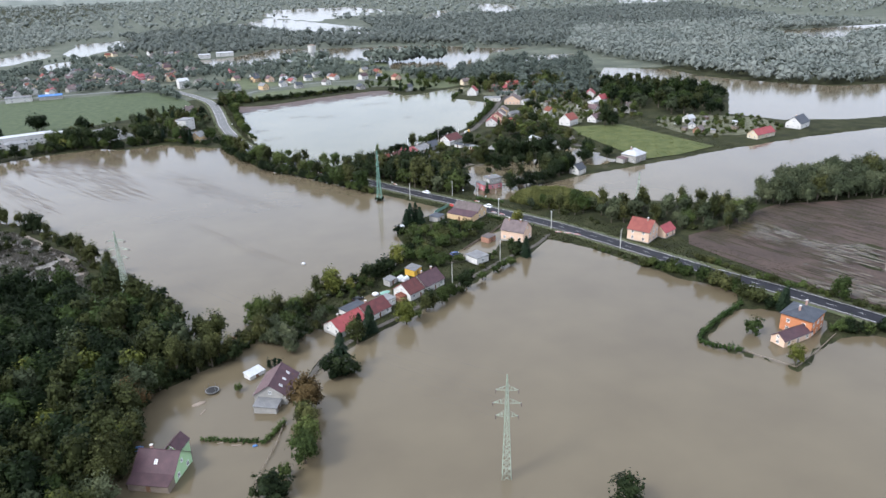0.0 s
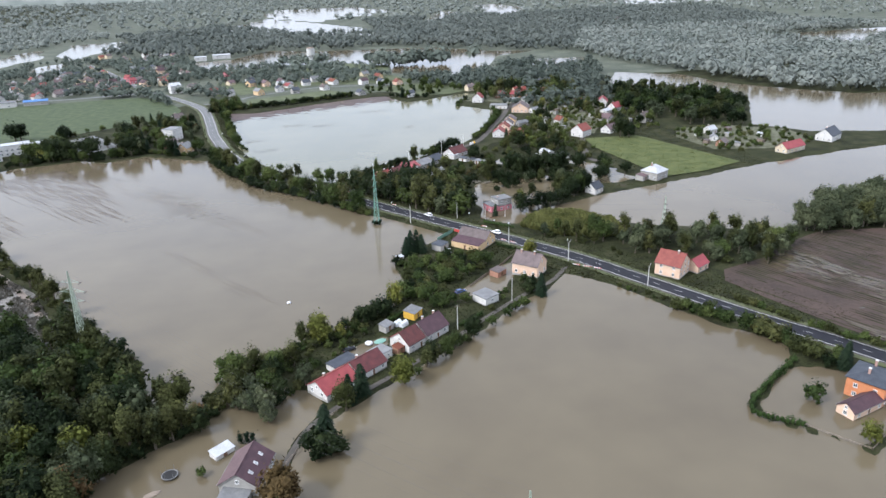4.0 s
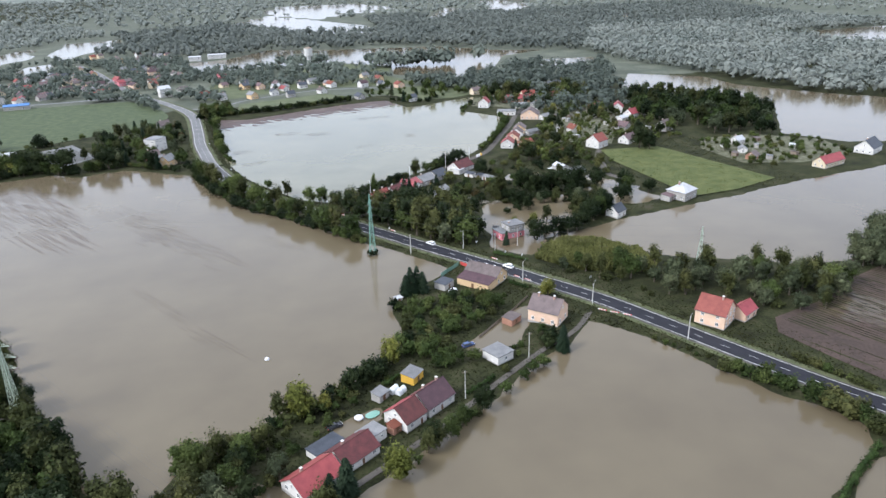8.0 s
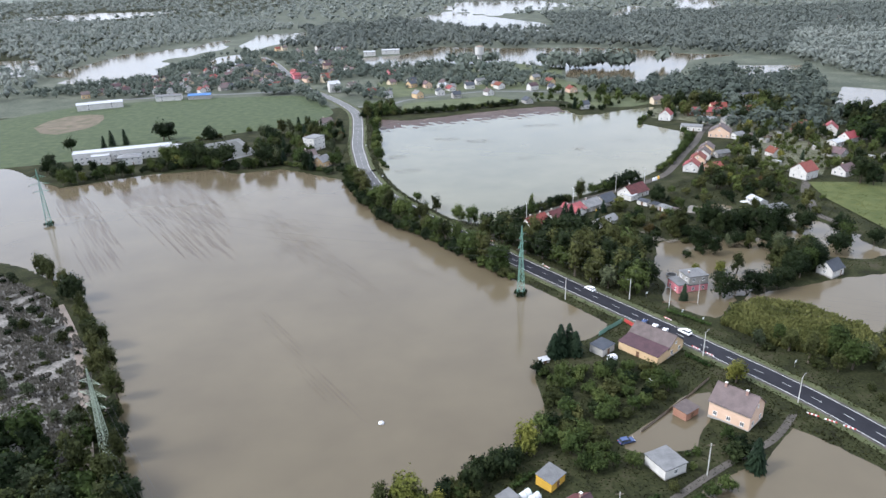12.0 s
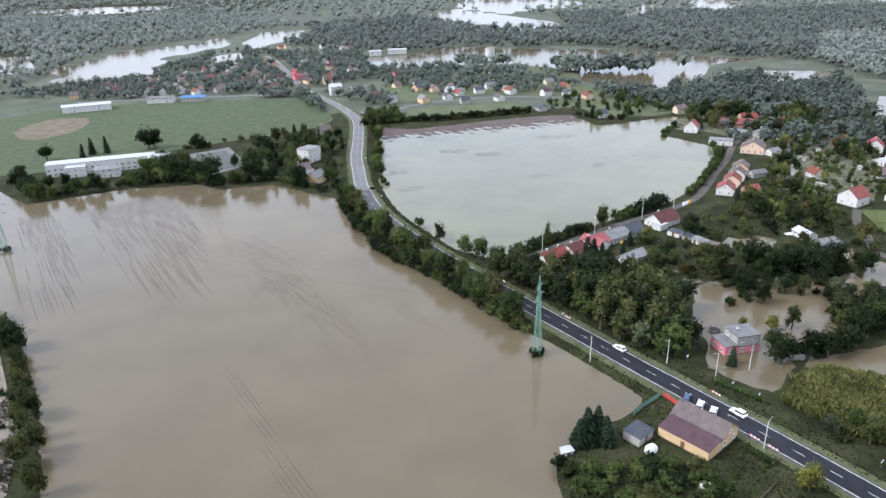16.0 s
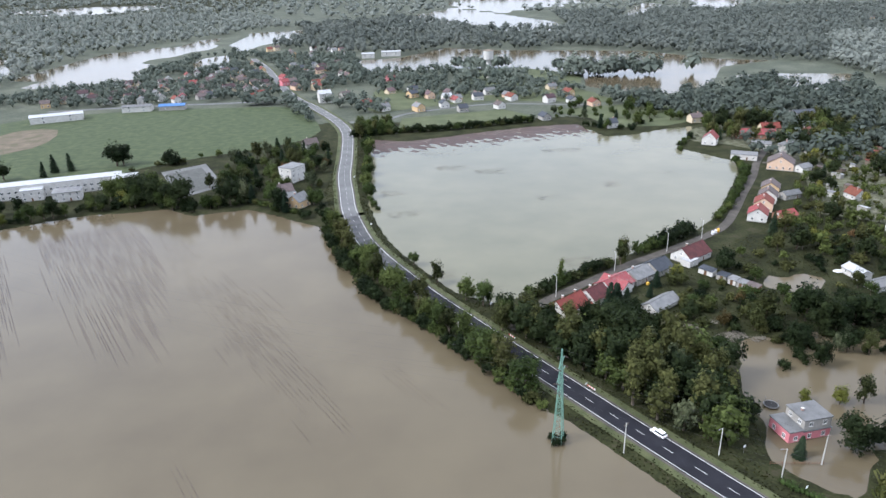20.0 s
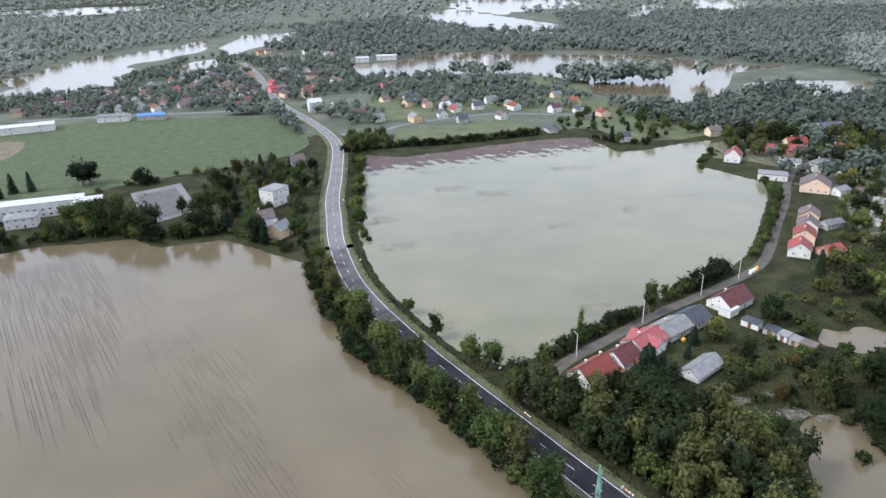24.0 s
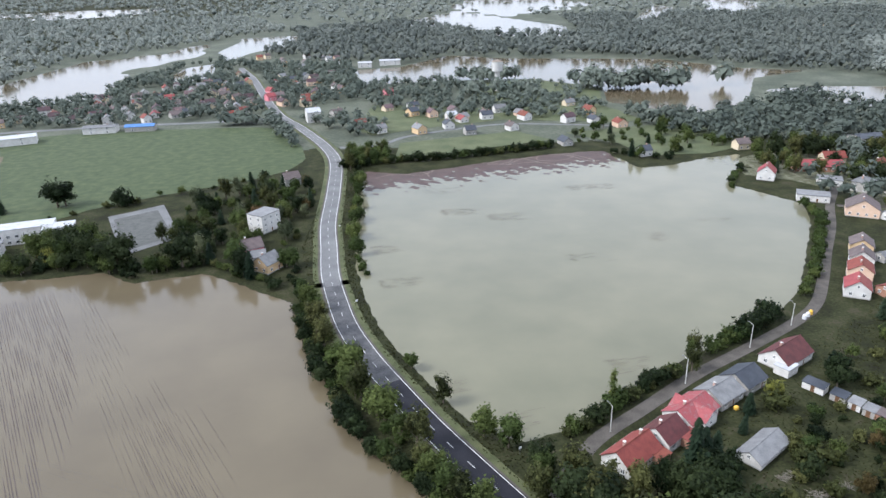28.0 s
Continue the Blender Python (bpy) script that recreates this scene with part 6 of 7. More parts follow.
# ================================================================ pylons and cables
p_mid, tips_mid = pylon(46.8, 340.5, 28.0, M["steel_green"], 66, "green lattice power pylon standing in flood water")
p_near, tips_near = pylon(33.0, 111.1, 29.2, M["steel_pale"], -20, "pale green lattice power pylon standing in flood water", reach=(2.6, 3.3, 2.6), foot=2.2)
p_bank, tips_bank = pylon(-69.5, 250.5, 28.0, M["steel_pale"], -20, "pale green lattice power pylon among trees")
p_far, tips_far = pylon(-179, 439.5, 30.0, M["steel_green"], 25, "green lattice power pylon in the flooded field")
p_east, tips_east = pylon(168.0, 280.3, 18.0, M["steel_pale"], 60, "grey-green lattice power pylon among trees")
cables(tips_mid, tips_far, 6.0)
cables(tips_mid, tips_east, 4.0)
cables(tips_near, tips_bank, 5.0)

for x, y, hd, lamp in ((22.9, 390, 40, 0), (43.3, 364, 40, 0), (62.4, 334.5, 40, 0), (97.4, 324, 200, 1), (109.4, 328.5, 200, 0), (85.6, 332.4, 220, 1), (97.1, 290.8, 40, 1),
                       (113.6, 264.5, 40, 1), (131, 231.5, 40, 1), (52.7, 222.6, 0, 0), (78.3, 237.8, 0, 0), (60.2, 423, 120, 1), (87.2, 444.4, 120, 1), (114.2, 463.5, 120, 1), (133.8, 477, 120, 1)):
    pole(x, y, 8.5 if lamp else 9.5, bool(lamp), hd)

# ================================================================ vehicles and small things
car(73.0, 340.6, 123, M["car_white"], "white car driving on the road")
car(96.4, 305.0, 123, M["car_white"], "white van driving on the road", L=4.5, H=1.8)
car(85.0, 312.5, 60, M["car_blue"], "blue car parked beside the road")
car(87.5, 309.0, 60, M["car_white"], "white car parked beside the road")
car(90.0, 306.0, 60, M["car_white"], "small white car parked beside the road")

# ================================================================ trees
# left wood and its scrub
scatter({"alder": 3.5, "ash": 2, "oak": 3, "willow": 0.8, "maple": 1, "linden": 0.4}, [(-75, 262), (-62, 240), (-46, 212), (-36, 199), (-45, 186), (-58, 183), (-56, 145), (-62, 120), (-62, 85), (-80, 90), (-82, 150), (-78, 196), (-88, 258)], 5.8, (0.65, 1.15), clear=3, wood="left_wood")
scatter({"oak": 5, "maple": 1.5, "ash": 1, "willow": 0.7, "linden": 0.25}, [(-80, 90), (-82, 150), (-78, 196), (-88, 258), (-118, 268), (-160, 200), (-120, 100)], 6.6, (0.7, 1.15), clear=3, wood="left_wood")
sheet("scrub_clearing", [(-190, 392), (-135, 352), (-98, 305), (-80, 262), (-76, 230), (-90, 240), (-118, 272), (-160, 300), (-220, 380)], 0.05, M["scrub_soil"], "grey brushwood clearing with pale muddy patches", "clearing")
scatter({"olive_bush": 2, "dark_bush": 1, "willow": 0.5, "ash": 0.3}, [(-190, 392), (-135, 352), (-98, 305), (-80, 262), (-76, 230), (-90, 240), (-118, 272), (-160, 300), (-220, 380)], 7.0, (0.3, 0.6), wood="left_wood")
tuft_field("clearing_brush", "grey dead brush and reeds on the clearing", [(-190, 392), (-135, 352), (-98, 305), (-80, 262), (-76, 230), (-90, 240), (-118, 272), (-160, 300), (-220, 380)], 2.2, 0.9, 0.35, M["twig_brush"], 2, -0.1, -0.25, "brush")
row({"oak": 1, "ash": 2, "alder": 2, "olive_bush": 2, "dark_bush": 1}, [(-150, 374), (-131, 358), (-112, 332), (-96, 306), (-84, 284), (-74, 262), (-64, 242), (-54, 224), (-46, 212)], 4.5, (0.6, 0.95), 2.0)
scatter({"oak": 3, "ash": 2, "dark_bush": 2}, [(-62, 243), (-46, 214), (-36, 202), (-26, 204), (-14, 212), (-8, 205), (-24, 196), (-44, 190)], 5.0, (0.5, 0.85))
row({"alder": 2, "ash": 2, "willow": 2, "dark_bush": 1, "autumn_tree": 0.4}, [(-36, 199), (-45, 189), (-56, 182), (-57, 165), (-56, 148), (-60, 134), (-61, 120), (-61, 104), (-61, 90)], 3.3, (0.7, 1.1), 1.8)
row({"willow": 2, "dark_bush": 2, "olive_bush": 2, "ash": 1}, [(-26, 197), (-38, 190), (-49, 183), (-57, 175), (-59, 160), (-60.5, 148), (-63, 130), (-64, 112)], 3.2, (0.6, 0.95), 1.0)
row({"alder": 2, "ash": 1, "oak": 1, "dark_bush": 2}, [(-31, 190.5), (-37, 187), (-45, 183.2), (-52, 179.2), (-57, 172)], 3.4, (0.6, 0.95), 1.2)
# garden strip
row({"maple": 1, "ash": 1, "fruit_tree": 2, "olive_bush": 1}, [(33, 200.5), (40, 205.5), (48, 211), (57, 216.5)], 3.4, (0.4, 0.7), 0.8)
row({"willow": 1, "olive_bush": 2, "bush": 1}, [(-28, 202), (-20, 198), (-14, 194), (-6, 200), (0, 205)], 4.0, (0.5, 0.9), 1.5)
scatter({"fruit_tree": 2, "bush": 2, "olive_bush": 2}, [(-2, 206), (12, 218), (30, 233), (38, 241), (28, 241), (6, 227), (-10, 215)], 4.6, (0.4, 0.8))
scatter({"fruit_tree": 3, "bush": 3, "olive_bush": 3, "dark_bush": 1}, [(44, 285), (45, 268), (38, 250), (48, 242), (56, 236), (62, 240), (58, 252), (68, 262), (80, 272), (84, 282), (66, 288), (58, 284)], 4.8, (0.7, 1.15))
scatter({"bush": 2, "olive_bush": 2, "fruit_tree": 1}, [(62, 226), (76, 238), (92, 250), (100, 262), (88, 252), (72, 246), (64, 240)], 6.0, (0.4, 0.8))
row({"olive_bush": 2, "bush": 2, "dark_bush": 1, "linden": 0.3}, [(36, 247), (26, 242), (12, 231), (-2, 225), (-14, 217), (-24, 213)], 3.0, (0.7, 1.35))
for k, x, y, s in (("spruce", 51.0, 294, 0.85), ("spruce", 53.7, 295, 0.95), ("spruce", 56.4, 296, 0.92), ("spruce", 58.4, 294.5, 0.8), ("dark_bush", 29.4, 240.5, 1.55), ("linden", 6.1, 228, 1.0), ("dark_bush", 45, 286, 0.9),
                   ("ash", 0.7, 229, 0.7), ("linden", 28.0, 196, 1.2), ("oak", 38.7, 205.5, 0.62), ("maple", 48.7, 212, 0.5), ("oak", 56.4, 216.5, 0.58), ("fruit_tree", 65, 222, 0.8),
                   ("fruit_tree", 72.7, 228, 0.75), ("fruit_tree", 76.9, 230.5, 0.75), ("fruit_tree", 81, 232.6, 0.8), ("spruce", 90.7, 239.2, 0.85), ("dark_bush", 86.9, 243.5, 1.1), ("dark_bush", 89.5, 245.5, 1.1),
                   ("linden", 101.2, 276, 0.85), ("bush", 85.9, 281, 0.5), ("bush", 55.5, 283, 0.8), ("bush", 19.5, 233, 1.0), ("linden", 13.4, 229.5, 0.6),
                   ("spruce", 1.6, 172.6, 1.2), ("dark_bush", 2.4, 170.6, 1.9), ("dark_bush", -0.4, 170.2, 1.6), ("autumn_tree", -10.6, 153.4, 1.35), ("autumn_tree", -9.0, 156.0, 1.0), ("spruce", 14.7, 194.0, 0.95), ("spruce", 10.8, 190.6, 0.85), ("willow", -12, 188.5, 0.62), ("maple", -20, 210, 0.9), ("ash", -15, 214, 0.85), ("maple", -9, 212, 0.8), ("ash", -3, 216, 0.7), ("olive_bush", -26, 200, 1.3), ("olive_bush", -22, 203, 1.2), ("autumn_tree", -31, 194, 0.75), ("maple", -13.2, 131.5, 0.95), ("maple", -12.2, 136, 0.9), ("ash", -11.0, 142.5, 0.85), ("ash", -12.0, 146, 0.7), ("ash", 9.3, 187.5, 0.8), ("ash", -20.9, 198.8, 0.75), ("willow", -16, 200, 0.8), ("oak", -8, 197, 0.6), ("maple", -12, 203, 0.7), ("oak", 21.7, 235, 0.6), ("ash", 6.5, 229, 0.8), ("oak", 55.3, 93.3, 0.75), ("dark_bush", -22.2, 121.5, 1.7), ("fruit_tree", -18.4, 127.5, 0.8),
                   ("fruit_tree", -29.1, 171, 0.55), ("linden", 134.1, 131.5, 0.85), ("fruit_tree", 135.4, 152, 1.1), ("spruce", 155.5, 162.5, 0.85),
                   ("spruce", 158, 164, 0.7), ("maple", -22.5, 213, 0.8), ("ash", -17.2, 209, 0.72), ("oak", -9.8, 208, 0.65), ("oak", -30, 190, 0.6), ("ash", -37, 195, 0.8), ("willow", -12, 190, 0.6), ("willow", -17, 196, 0.6), ("spruce", 105.3, 331.5, 0.62),
                   ("spruce", 79, 408, 1.05), ("spruce", 75, 405, 1.15), ("spruce", 82.5, 409.5, 0.85), ("spruce", 77, 402, 0.95), ("linden", 118, 354.5, 0.5), ("linden", 127.3, 353, 0.65), ("oak", 132.5, 372.5, 0.7), ("ash", 134, 353, 0.65), ("spruce", 99.5, 429.5, 0.6), ("spruce", 81.2, 417, 0.75), ("spruce", 94.2, 421, 0.5),
                   ("linden", 108.6, 434.6, 0.7), ("bush", 116.5, 427, 1.0), ("olive_bush", 104, 409, 1.3), ("olive_bush", 109.9, 409, 1.4), ("oak", 76, 399, 0.72), ("oak", 71.5, 396.5, 0.62), ("ash", 44.5, 398, 0.75), ("willow", 58, 385.5, 1.0), ("oak", 78, 403, 0.75), ("ash", 54, 401, 0.75), ("oak", 67, 400, 0.75), ("ash", 60, 397, 0.8), ("oak", 84, 404, 0.65), ("maple", 40, 404, 0.75), ("ash", 48, 393, 1.05), ("willow", 50, 391, 0.9), ("oak", 73.2, 392.5, 1.0), ("oak", 77.5, 396, 0.95), ("ash", 38, 398, 0.85), ("oak", 70, 397, 0.85), ("oak", 128.4, 439, 0.7), ("oak", 131, 444, 0.75), ("olive_bush", 107.2, 431, 1.5), ("dark_bush", 103.3, 403.5, 1.3), ("poplar", 64, 435, 0.5), ("ash", 91.4, 451, 0.6), ("spruce", 134, 452, 0.5),
                   ("ash", 121.6, 396, 0.75), ("olive_bush", 125, 402, 1.6), ("fruit_tree", 105, 383, 1.0), ("bush", 82, 385, 1.1), ("bush", 89, 385, 1.2), ("poplar", 92.3, 455.2, 0.55), ("linden", 64.6, 437.5, 0.5)):
    plant(k, x, y, s)
row({"oak": 3, "dark_bush": 2, "maple": 1}, [(121, 336), (130, 336), (138, 337), (147, 340), (154, 347), (164, 352)], 3.4, (0.6, 0.9), 1.8)
scatter({"oak": 3, "ash": 1, "dark_bush": 1}, [(150, 350), (160, 350), (172, 352), (176, 362), (162, 368), (150, 364)], 5.0, (0.7, 1.0), wet=-0.8)
scatter({"oak": 2, "dark_bush": 2, "olive_bush": 1}, [(118, 386), (130, 382), (150, 384), (166, 388), (182, 390), (176, 402), (140, 400), (120, 398)], 6.0, (0.7, 1.15), wet=-0.8)
row({"oak": 1, "ash": 1, "dark_bush": 2}, [(120, 372), (135, 382), (150, 380), (158, 366), (150, 352)], 6.0, (0.5, 0.9), 3)
hedge([(54, 224.3), (59, 227.4), (64, 230.2)], 1.4, 1.7)
hedge([(30.8, 234.6), (36.8, 239.6)], 1.6, 1.9)
hedge([(96.4, 321.5), (101.5, 316), (106.6, 310.3)], 2.6, 1.8)
hedge([(92, 291.5), (96.8, 284.8)], 1.5, 1.6)
for x, y in ((47.5, 339.5), (45.5, 341.5), (48.4, 342), (46, 338.8)):
    plant("dark_bush", x, y, 0.45, z=-0.1)
for x, y in ((-180, 439), (-178, 440.5), (-179.5, 441.5)):
    plant("dark_bush", x, y, 0.5, z=-0.1)
for x in range(3):
    plant("thuja", -19.5 + 1.5 * x, 181.6 - 0.6 * x, 0.95)
hedge([(145, 170.5), (130.5, 163), (118, 155.2), (115.8, 150.3), (123.4, 142.6)], 2.2, 2.6)
hedge([(159, 144), (170.5, 147.6)], 2.0, 2.6)
hedge([(-38.7, 149.5), (-30, 146.2), (-22.6, 143.2)], 1.5, 1.3)
hedge([(-22.6, 143.2), (-17.2, 150.4)], 1.5, 1.8)
# along the road
row({"maple": 3, "bush": 2, "ash": 1}, [(-27, 484), (-14, 455), (-5, 437), (6, 420), (14, 404), (24, 392), (33, 377), (42, 362)], 4.0, (0.65, 1.15), 1.6)
row({"bush": 2, "dark_bush": 2, "olive_bush": 1}, [(-35, 499), (-25, 468), (-8, 428), (8, 408), (26, 385), (35, 370), (45, 355)], 3.6, (0.8, 1.4), 1.0)
row({"maple": 2, "bush": 3, "linden": 1}, [(-29, 672), (-28, 650), (-26, 620), (-23, 590), (-20, 560), (-14, 530)], 4.2, (0.6, 0.95), 1.3)
row({"maple": 1, "dark_bush": 2}, [(-46, 540), (-38, 515), (-30, 495)], 4.0, (0.6, 1.0), 2)
for k, x, y, s in (("fruit_tree", 6.8, 457, 1.0), ("ash", 16.5, 438, 0.7), ("maple", 27, 423, 0.75), ("maple", 33, 418, 0.8), ("oak", 40, 407, 0.8), ("ash", 47, 402, 1.0)):
    plant(k, x, y, s)
row({"bush": 1, "olive_bush": 1}, [(122, 236), (131, 221)], 3.0, (0.3, 0.5))
row({"bush": 3, "olive_bush": 1}, [(132.5, 213), (137, 206), (142, 199.5)], 2.4, (1.0, 1.4), 0.8)
row({"bush": 2, "olive_bush": 3}, [(146, 192), (149, 184), (151, 177), (152, 170)], 2.2, (1.2, 1.7), 1.2)
row({"dark_bush": 2, "bush": 1}, [(152.5, 165), (157, 166.5), (160, 168)], 2.6, (0.8, 1.1), 1.0)
row({"bush": 3, "olive_bush": 3, "maple": 0.3}, [(156, 213), (163, 190), (169, 179), (176, 167), (185, 148), (200, 118)], 2.6, (0.5, 0.85), 0.7)
row({"dark_bush": 2, "bush": 1}, [(162, 143.5), (168, 141), (174, 138.5), (181, 142)], 2.6, (0.7, 1.0), 1)
# between road and village
scatter({"oak": 5, "maple": 2, "alder": 2, "ash": 2, "willow": 0.8}, [(40, 398), (50, 382), (64, 360), (78, 343), (92, 334), (98, 345), (102, 366), (96, 380), (80, 386), (62, 388)], 5.0, (0.75, 1.15), clear=8, wood="thicket")
scatter({"fruit_tree": 2, "olive_bush": 2, "dark_bush": 2, "ash": 1}, [(90, 402), (112, 392), (140, 396), (172, 402), (200, 412), (215, 440), (190, 470), (160, 470), (140, 455), (120, 430)], 8.6, (0.5, 1.15))
scatter({"oak": 0.6, "fruit_tree": 4, "olive_bush": 3, "maple": 1.5, "bush": 3, "ash": 1, "linden": 0.5, "autumn_tree": 0.25, "spruce": 0.2}, [(150, 470), (200, 440), (214, 460), (216, 480), (226, 500), (260, 475), (290, 480), (300, 560), (290, 640), (240, 600), (215, 560), (195, 515), (170, 485)], 7.0, (0.45, 0.95), wood="garden_trees")
scatter({"oak": 2, "maple": 2, "ash": 1, "spruce": 0.3}, [(204, 660), (225, 640), (250, 620), (300, 630), (310, 700), (250, 715), (215, 700)], 8.0, (0.6, 1.0), wood="garden_trees")
scatter({"olive_bush": 3, "maple": 1, "dark_bush": 2, "willow": 0.7, "fruit_tree": 1}, [(114, 378), (122, 362), (136, 352), (156, 356), (170, 374), (164, 390), (140, 390), (126, 388)], 7.0, (0.4, 0.8), wet=-1.3)
row({"dark_bush": 1, "bush": 2}, [(176, 631), (178, 640), (186, 652), (196, 668)], 3.5, (0.7, 1.0), 1)
for k in range(46):
    x, y = RNG.uniform(196, 300), RNG.uniform(470, 660)
    if inside(np.array([[x, y]]), np.array([(196, 500), (240, 475), (290, 485), (300, 560), (295, 650), (250, 650), (225, 570)], float))[0] and all((x - a) ** 2 + (y - b) ** 2 > (c + 4) ** 2 for a, b, c in TAKEN):
        wall, roof = (("white", "grey_roof"), ("wood", "brown_roof"), ("grey_wall", "pale_roof"), ("wood", "rust_roof"))[int(RNG.integers(4))]
        shed(x, y, RNG.choice((30, 60, 120)), RNG.uniform(3, 5.5), RNG.uniform(2.6, 3.6), 2.3, wall, roof, {"white": "small white garden hut with grey roof", "wood": "small wooden garden shed among allotments", "grey_wall": "small grey allotment hut with pale roof"}[wall], name="garden_shed")
scatter({"oak": 2, "maple": 1, "olive_bush": 1}, [(120, 352), (140, 350), (170, 358), (205, 366), (205, 385), (180, 398), (160, 395), (150, 370)], 9, (0.5, 0.95), wet=-0.6)
scatter({"ash": 2, "olive_bush": 2, "maple": 1, "willow": 3, "alder": 1}, [(112, 300), (120, 303), (128, 297), (148, 292), (160, 286), (176, 280), (205, 262), (212, 250), (190, 234), (172, 240), (160, 250), (146, 258), (132, 268), (120, 288)], 6.4, (0.5, 0.95))
tuft_field("maize_patch", "standing yellow-green maize patch beside the road", [(111, 311), (120, 322), (134, 328), (150, 324), (156, 305), (152, 284), (140, 285), (122, 295)], 4.2, 2.2, 0.35, M["maize"], 3, 0.0, category="maize")
tuft_field("field_crop_plants", "low light green crop plants", [(217, 440), (222, 467), (260, 461), (280, 375), (250, 365), (221, 362)], 1.5, 0.4, 0.5, M["maize"], 2, 0.0, category="crop")
tuft_field("garden_weeds", "rough grass and weeds in the gardens", [(45, 300), (36, 248), (-2, 226), (-30, 206), (-10, 186), (30, 203), (110, 256), (160, 180), (190, 190), (120, 300), (80, 330)], 0.9, 0.2, 0.3, M["weed"], 2)
tuft_field("meadow_weeds", "rough grass on the village meadows", [(45, 402), (95, 332), (170, 350), (300, 370), (300, 480), (230, 560), (170, 490), (100, 440)], 0.5, 0.2, 0.32, M["weed"], 2)
tuft_field("verge_grass", "tall verge grass along the road", [(-45, 690), (-20, 690), (-5, 500), (60, 385), (110, 300), (160, 215), (150, 190), (90, 280), (40, 365), (-20, 460), (-45, 560)], 1.1, 0.3, 0.3, M["weed"], 2)
scatter({"oak": 2, "maple": 4, "ash": 2, "willow": 0.8}, [(347, 652), (369, 624), (396, 595), (408, 532), (351, 460), (312, 487), (300, 565)], 10.5, (0.75, 1.35), wood="grove")
scatter({"willow": 5, "ash": 1}, [(223, 274), (232, 257), (281, 251), (340, 250), (340, 282), (255, 288)], 5.6, (0.8, 1.2))
sheet("lawn", [(286, 408), (318, 396), (362, 402), (372, 440), (340, 470), (300, 472), (284, 448)], 0.08, M["garden_soil"], "allotment plots with beds and wet paths", "garden", step=6)
for k, (x, y, a) in enumerate(((292, 424, 30), (300, 446, 70), (318, 436, 20), (326, 412, 110), (338, 428, 40), (306, 410, 60), (330, 452, 15))):
    shed(x, y, a, 4.2, 3.2, 2.3, ("wood", "white", "grey_wall")[k % 3], ("brown_roof", "pale_roof", "grey_roof")[k % 3], ("small wooden allotment hut with brown roof", "small white allotment hut with pale roof", "small grey allotment hut with sheet roof")[k % 3], name="garden_shed")
scatter({"fruit_tree": 3, "olive_bush": 2, "bush": 2, "maple": 0.5}, [(286, 400), (320, 393), (366, 400), (372, 440), (340, 468), (300, 470), (284, 450)], 7.5, (0.45, 0.9))
for x, y, sz in ((247, 462, 1.1), (252, 458, 0.9), (258, 470, 0.8)):
    plant("oak", x, y, sz)
# lake shore
row({"bush": 2, "olive_bush": 1, "dark_bush": 1}, [(48, 422), (57, 427), (64, 434), (72, 440), (80, 445), (86, 449)], 3.0, (0.7, 1.3))
row({"bush": 2, "dark_bush": 1}, [(75, 446), (82, 450)], 3.0, (0.7, 1.0))
scatter({"olive_bush": 3, "autumn_tree": 0.5, "dark_bush": 2, "bush": 1}, [(84, 396), (112, 393), (136, 402), (140, 425), (118, 438), (106, 424), (104, 404)], 6.5, (0.35, 0.8))
row({"dark_bush": 1, "olive_bush": 2, "fruit_tree": 1}, [(-88, 674), (-112, 655), (-136, 640), (-160, 624), (-180, 606)], 11, (0.5, 1.0), 3)
scatter({"maple": 2, "bush": 3, "fruit_tree": 2, "willow": 1, "spruce": 0.6}, [(98, 738), (130, 728), (196, 708), (236, 742), (204, 792), (120, 786)], 12, (0.5, 0.95))
row({"bush": 2, "dark_bush": 2}, [(102, 462), (112, 469), (120, 475), (130, 484)], 2.8, (1.0, 1.6))
row({"bush": 2, "fruit_tree": 1}, [(150, 500), (160, 514), (174, 538), (194, 575), (198, 598)], 4.0, (0.7, 1.3))
plant("poplar", 65.2, 442, 0.55), plant("ash", 94, 458, 0.7), plant("poplar", 92, 456, 0.5)
row({"bush": 2, "dark_bush": 3, "olive_bush": 1}, [(-42, 690), (-11, 701), (24, 706), (57, 716), (92, 729)], 2.6, (0.9, 1.4), 1.2)
scatter({"maple": 2, "dark_bush": 2, "bush": 1, "ash": 1}, [(-42, 676), (-28, 690), (-8, 706), (-14, 726), (-40, 730), (-44, 700)], 5.5, (0.6, 0.95))
row({"spruce": 1, "dark_bush": 2, "maple": 1}, [(132, 706), (144, 697), (158, 694), (170, 706), (176, 720)], 5.0, (0.7, 1.1), 3)
# far bank
row({"oak": 1, "maple": 3, "dark_bush": 2, "bush": 2, "linden": 0.4}, [(-207, 512), (-185, 525), (-164, 535), (-134, 543), (-108, 533), (-88, 541)], 3.6, (0.55, 0.85), 1.8)
scatter({"oak": 0.8, "maple": 4, "ash": 2, "dark_bush": 1, "bush": 2, "willow": 1, "olive_bush": 2, "autumn_tree": 0.6, "spruce": 0.7}, [(-112, 552), (-85, 545), (-50, 520), (-46, 560), (-50, 640), (-62, 670), (-85, 655), (-120, 620)], 8.0, (0.6, 0.95))
row({"dark_bush": 4, "oak": 1}, [(-152, 546), (-130, 545), (-112, 538), (-96, 541), (-84, 545)], 3.4, (1.0, 1.5), 2)
row({"bush": 2, "dark_bush": 1, "spruce": 0.5, "olive_bush": 1}, [(-80, 541), (-68, 534), (-56, 524), (-48, 518)], 4.0, (0.7, 1.2), 2)
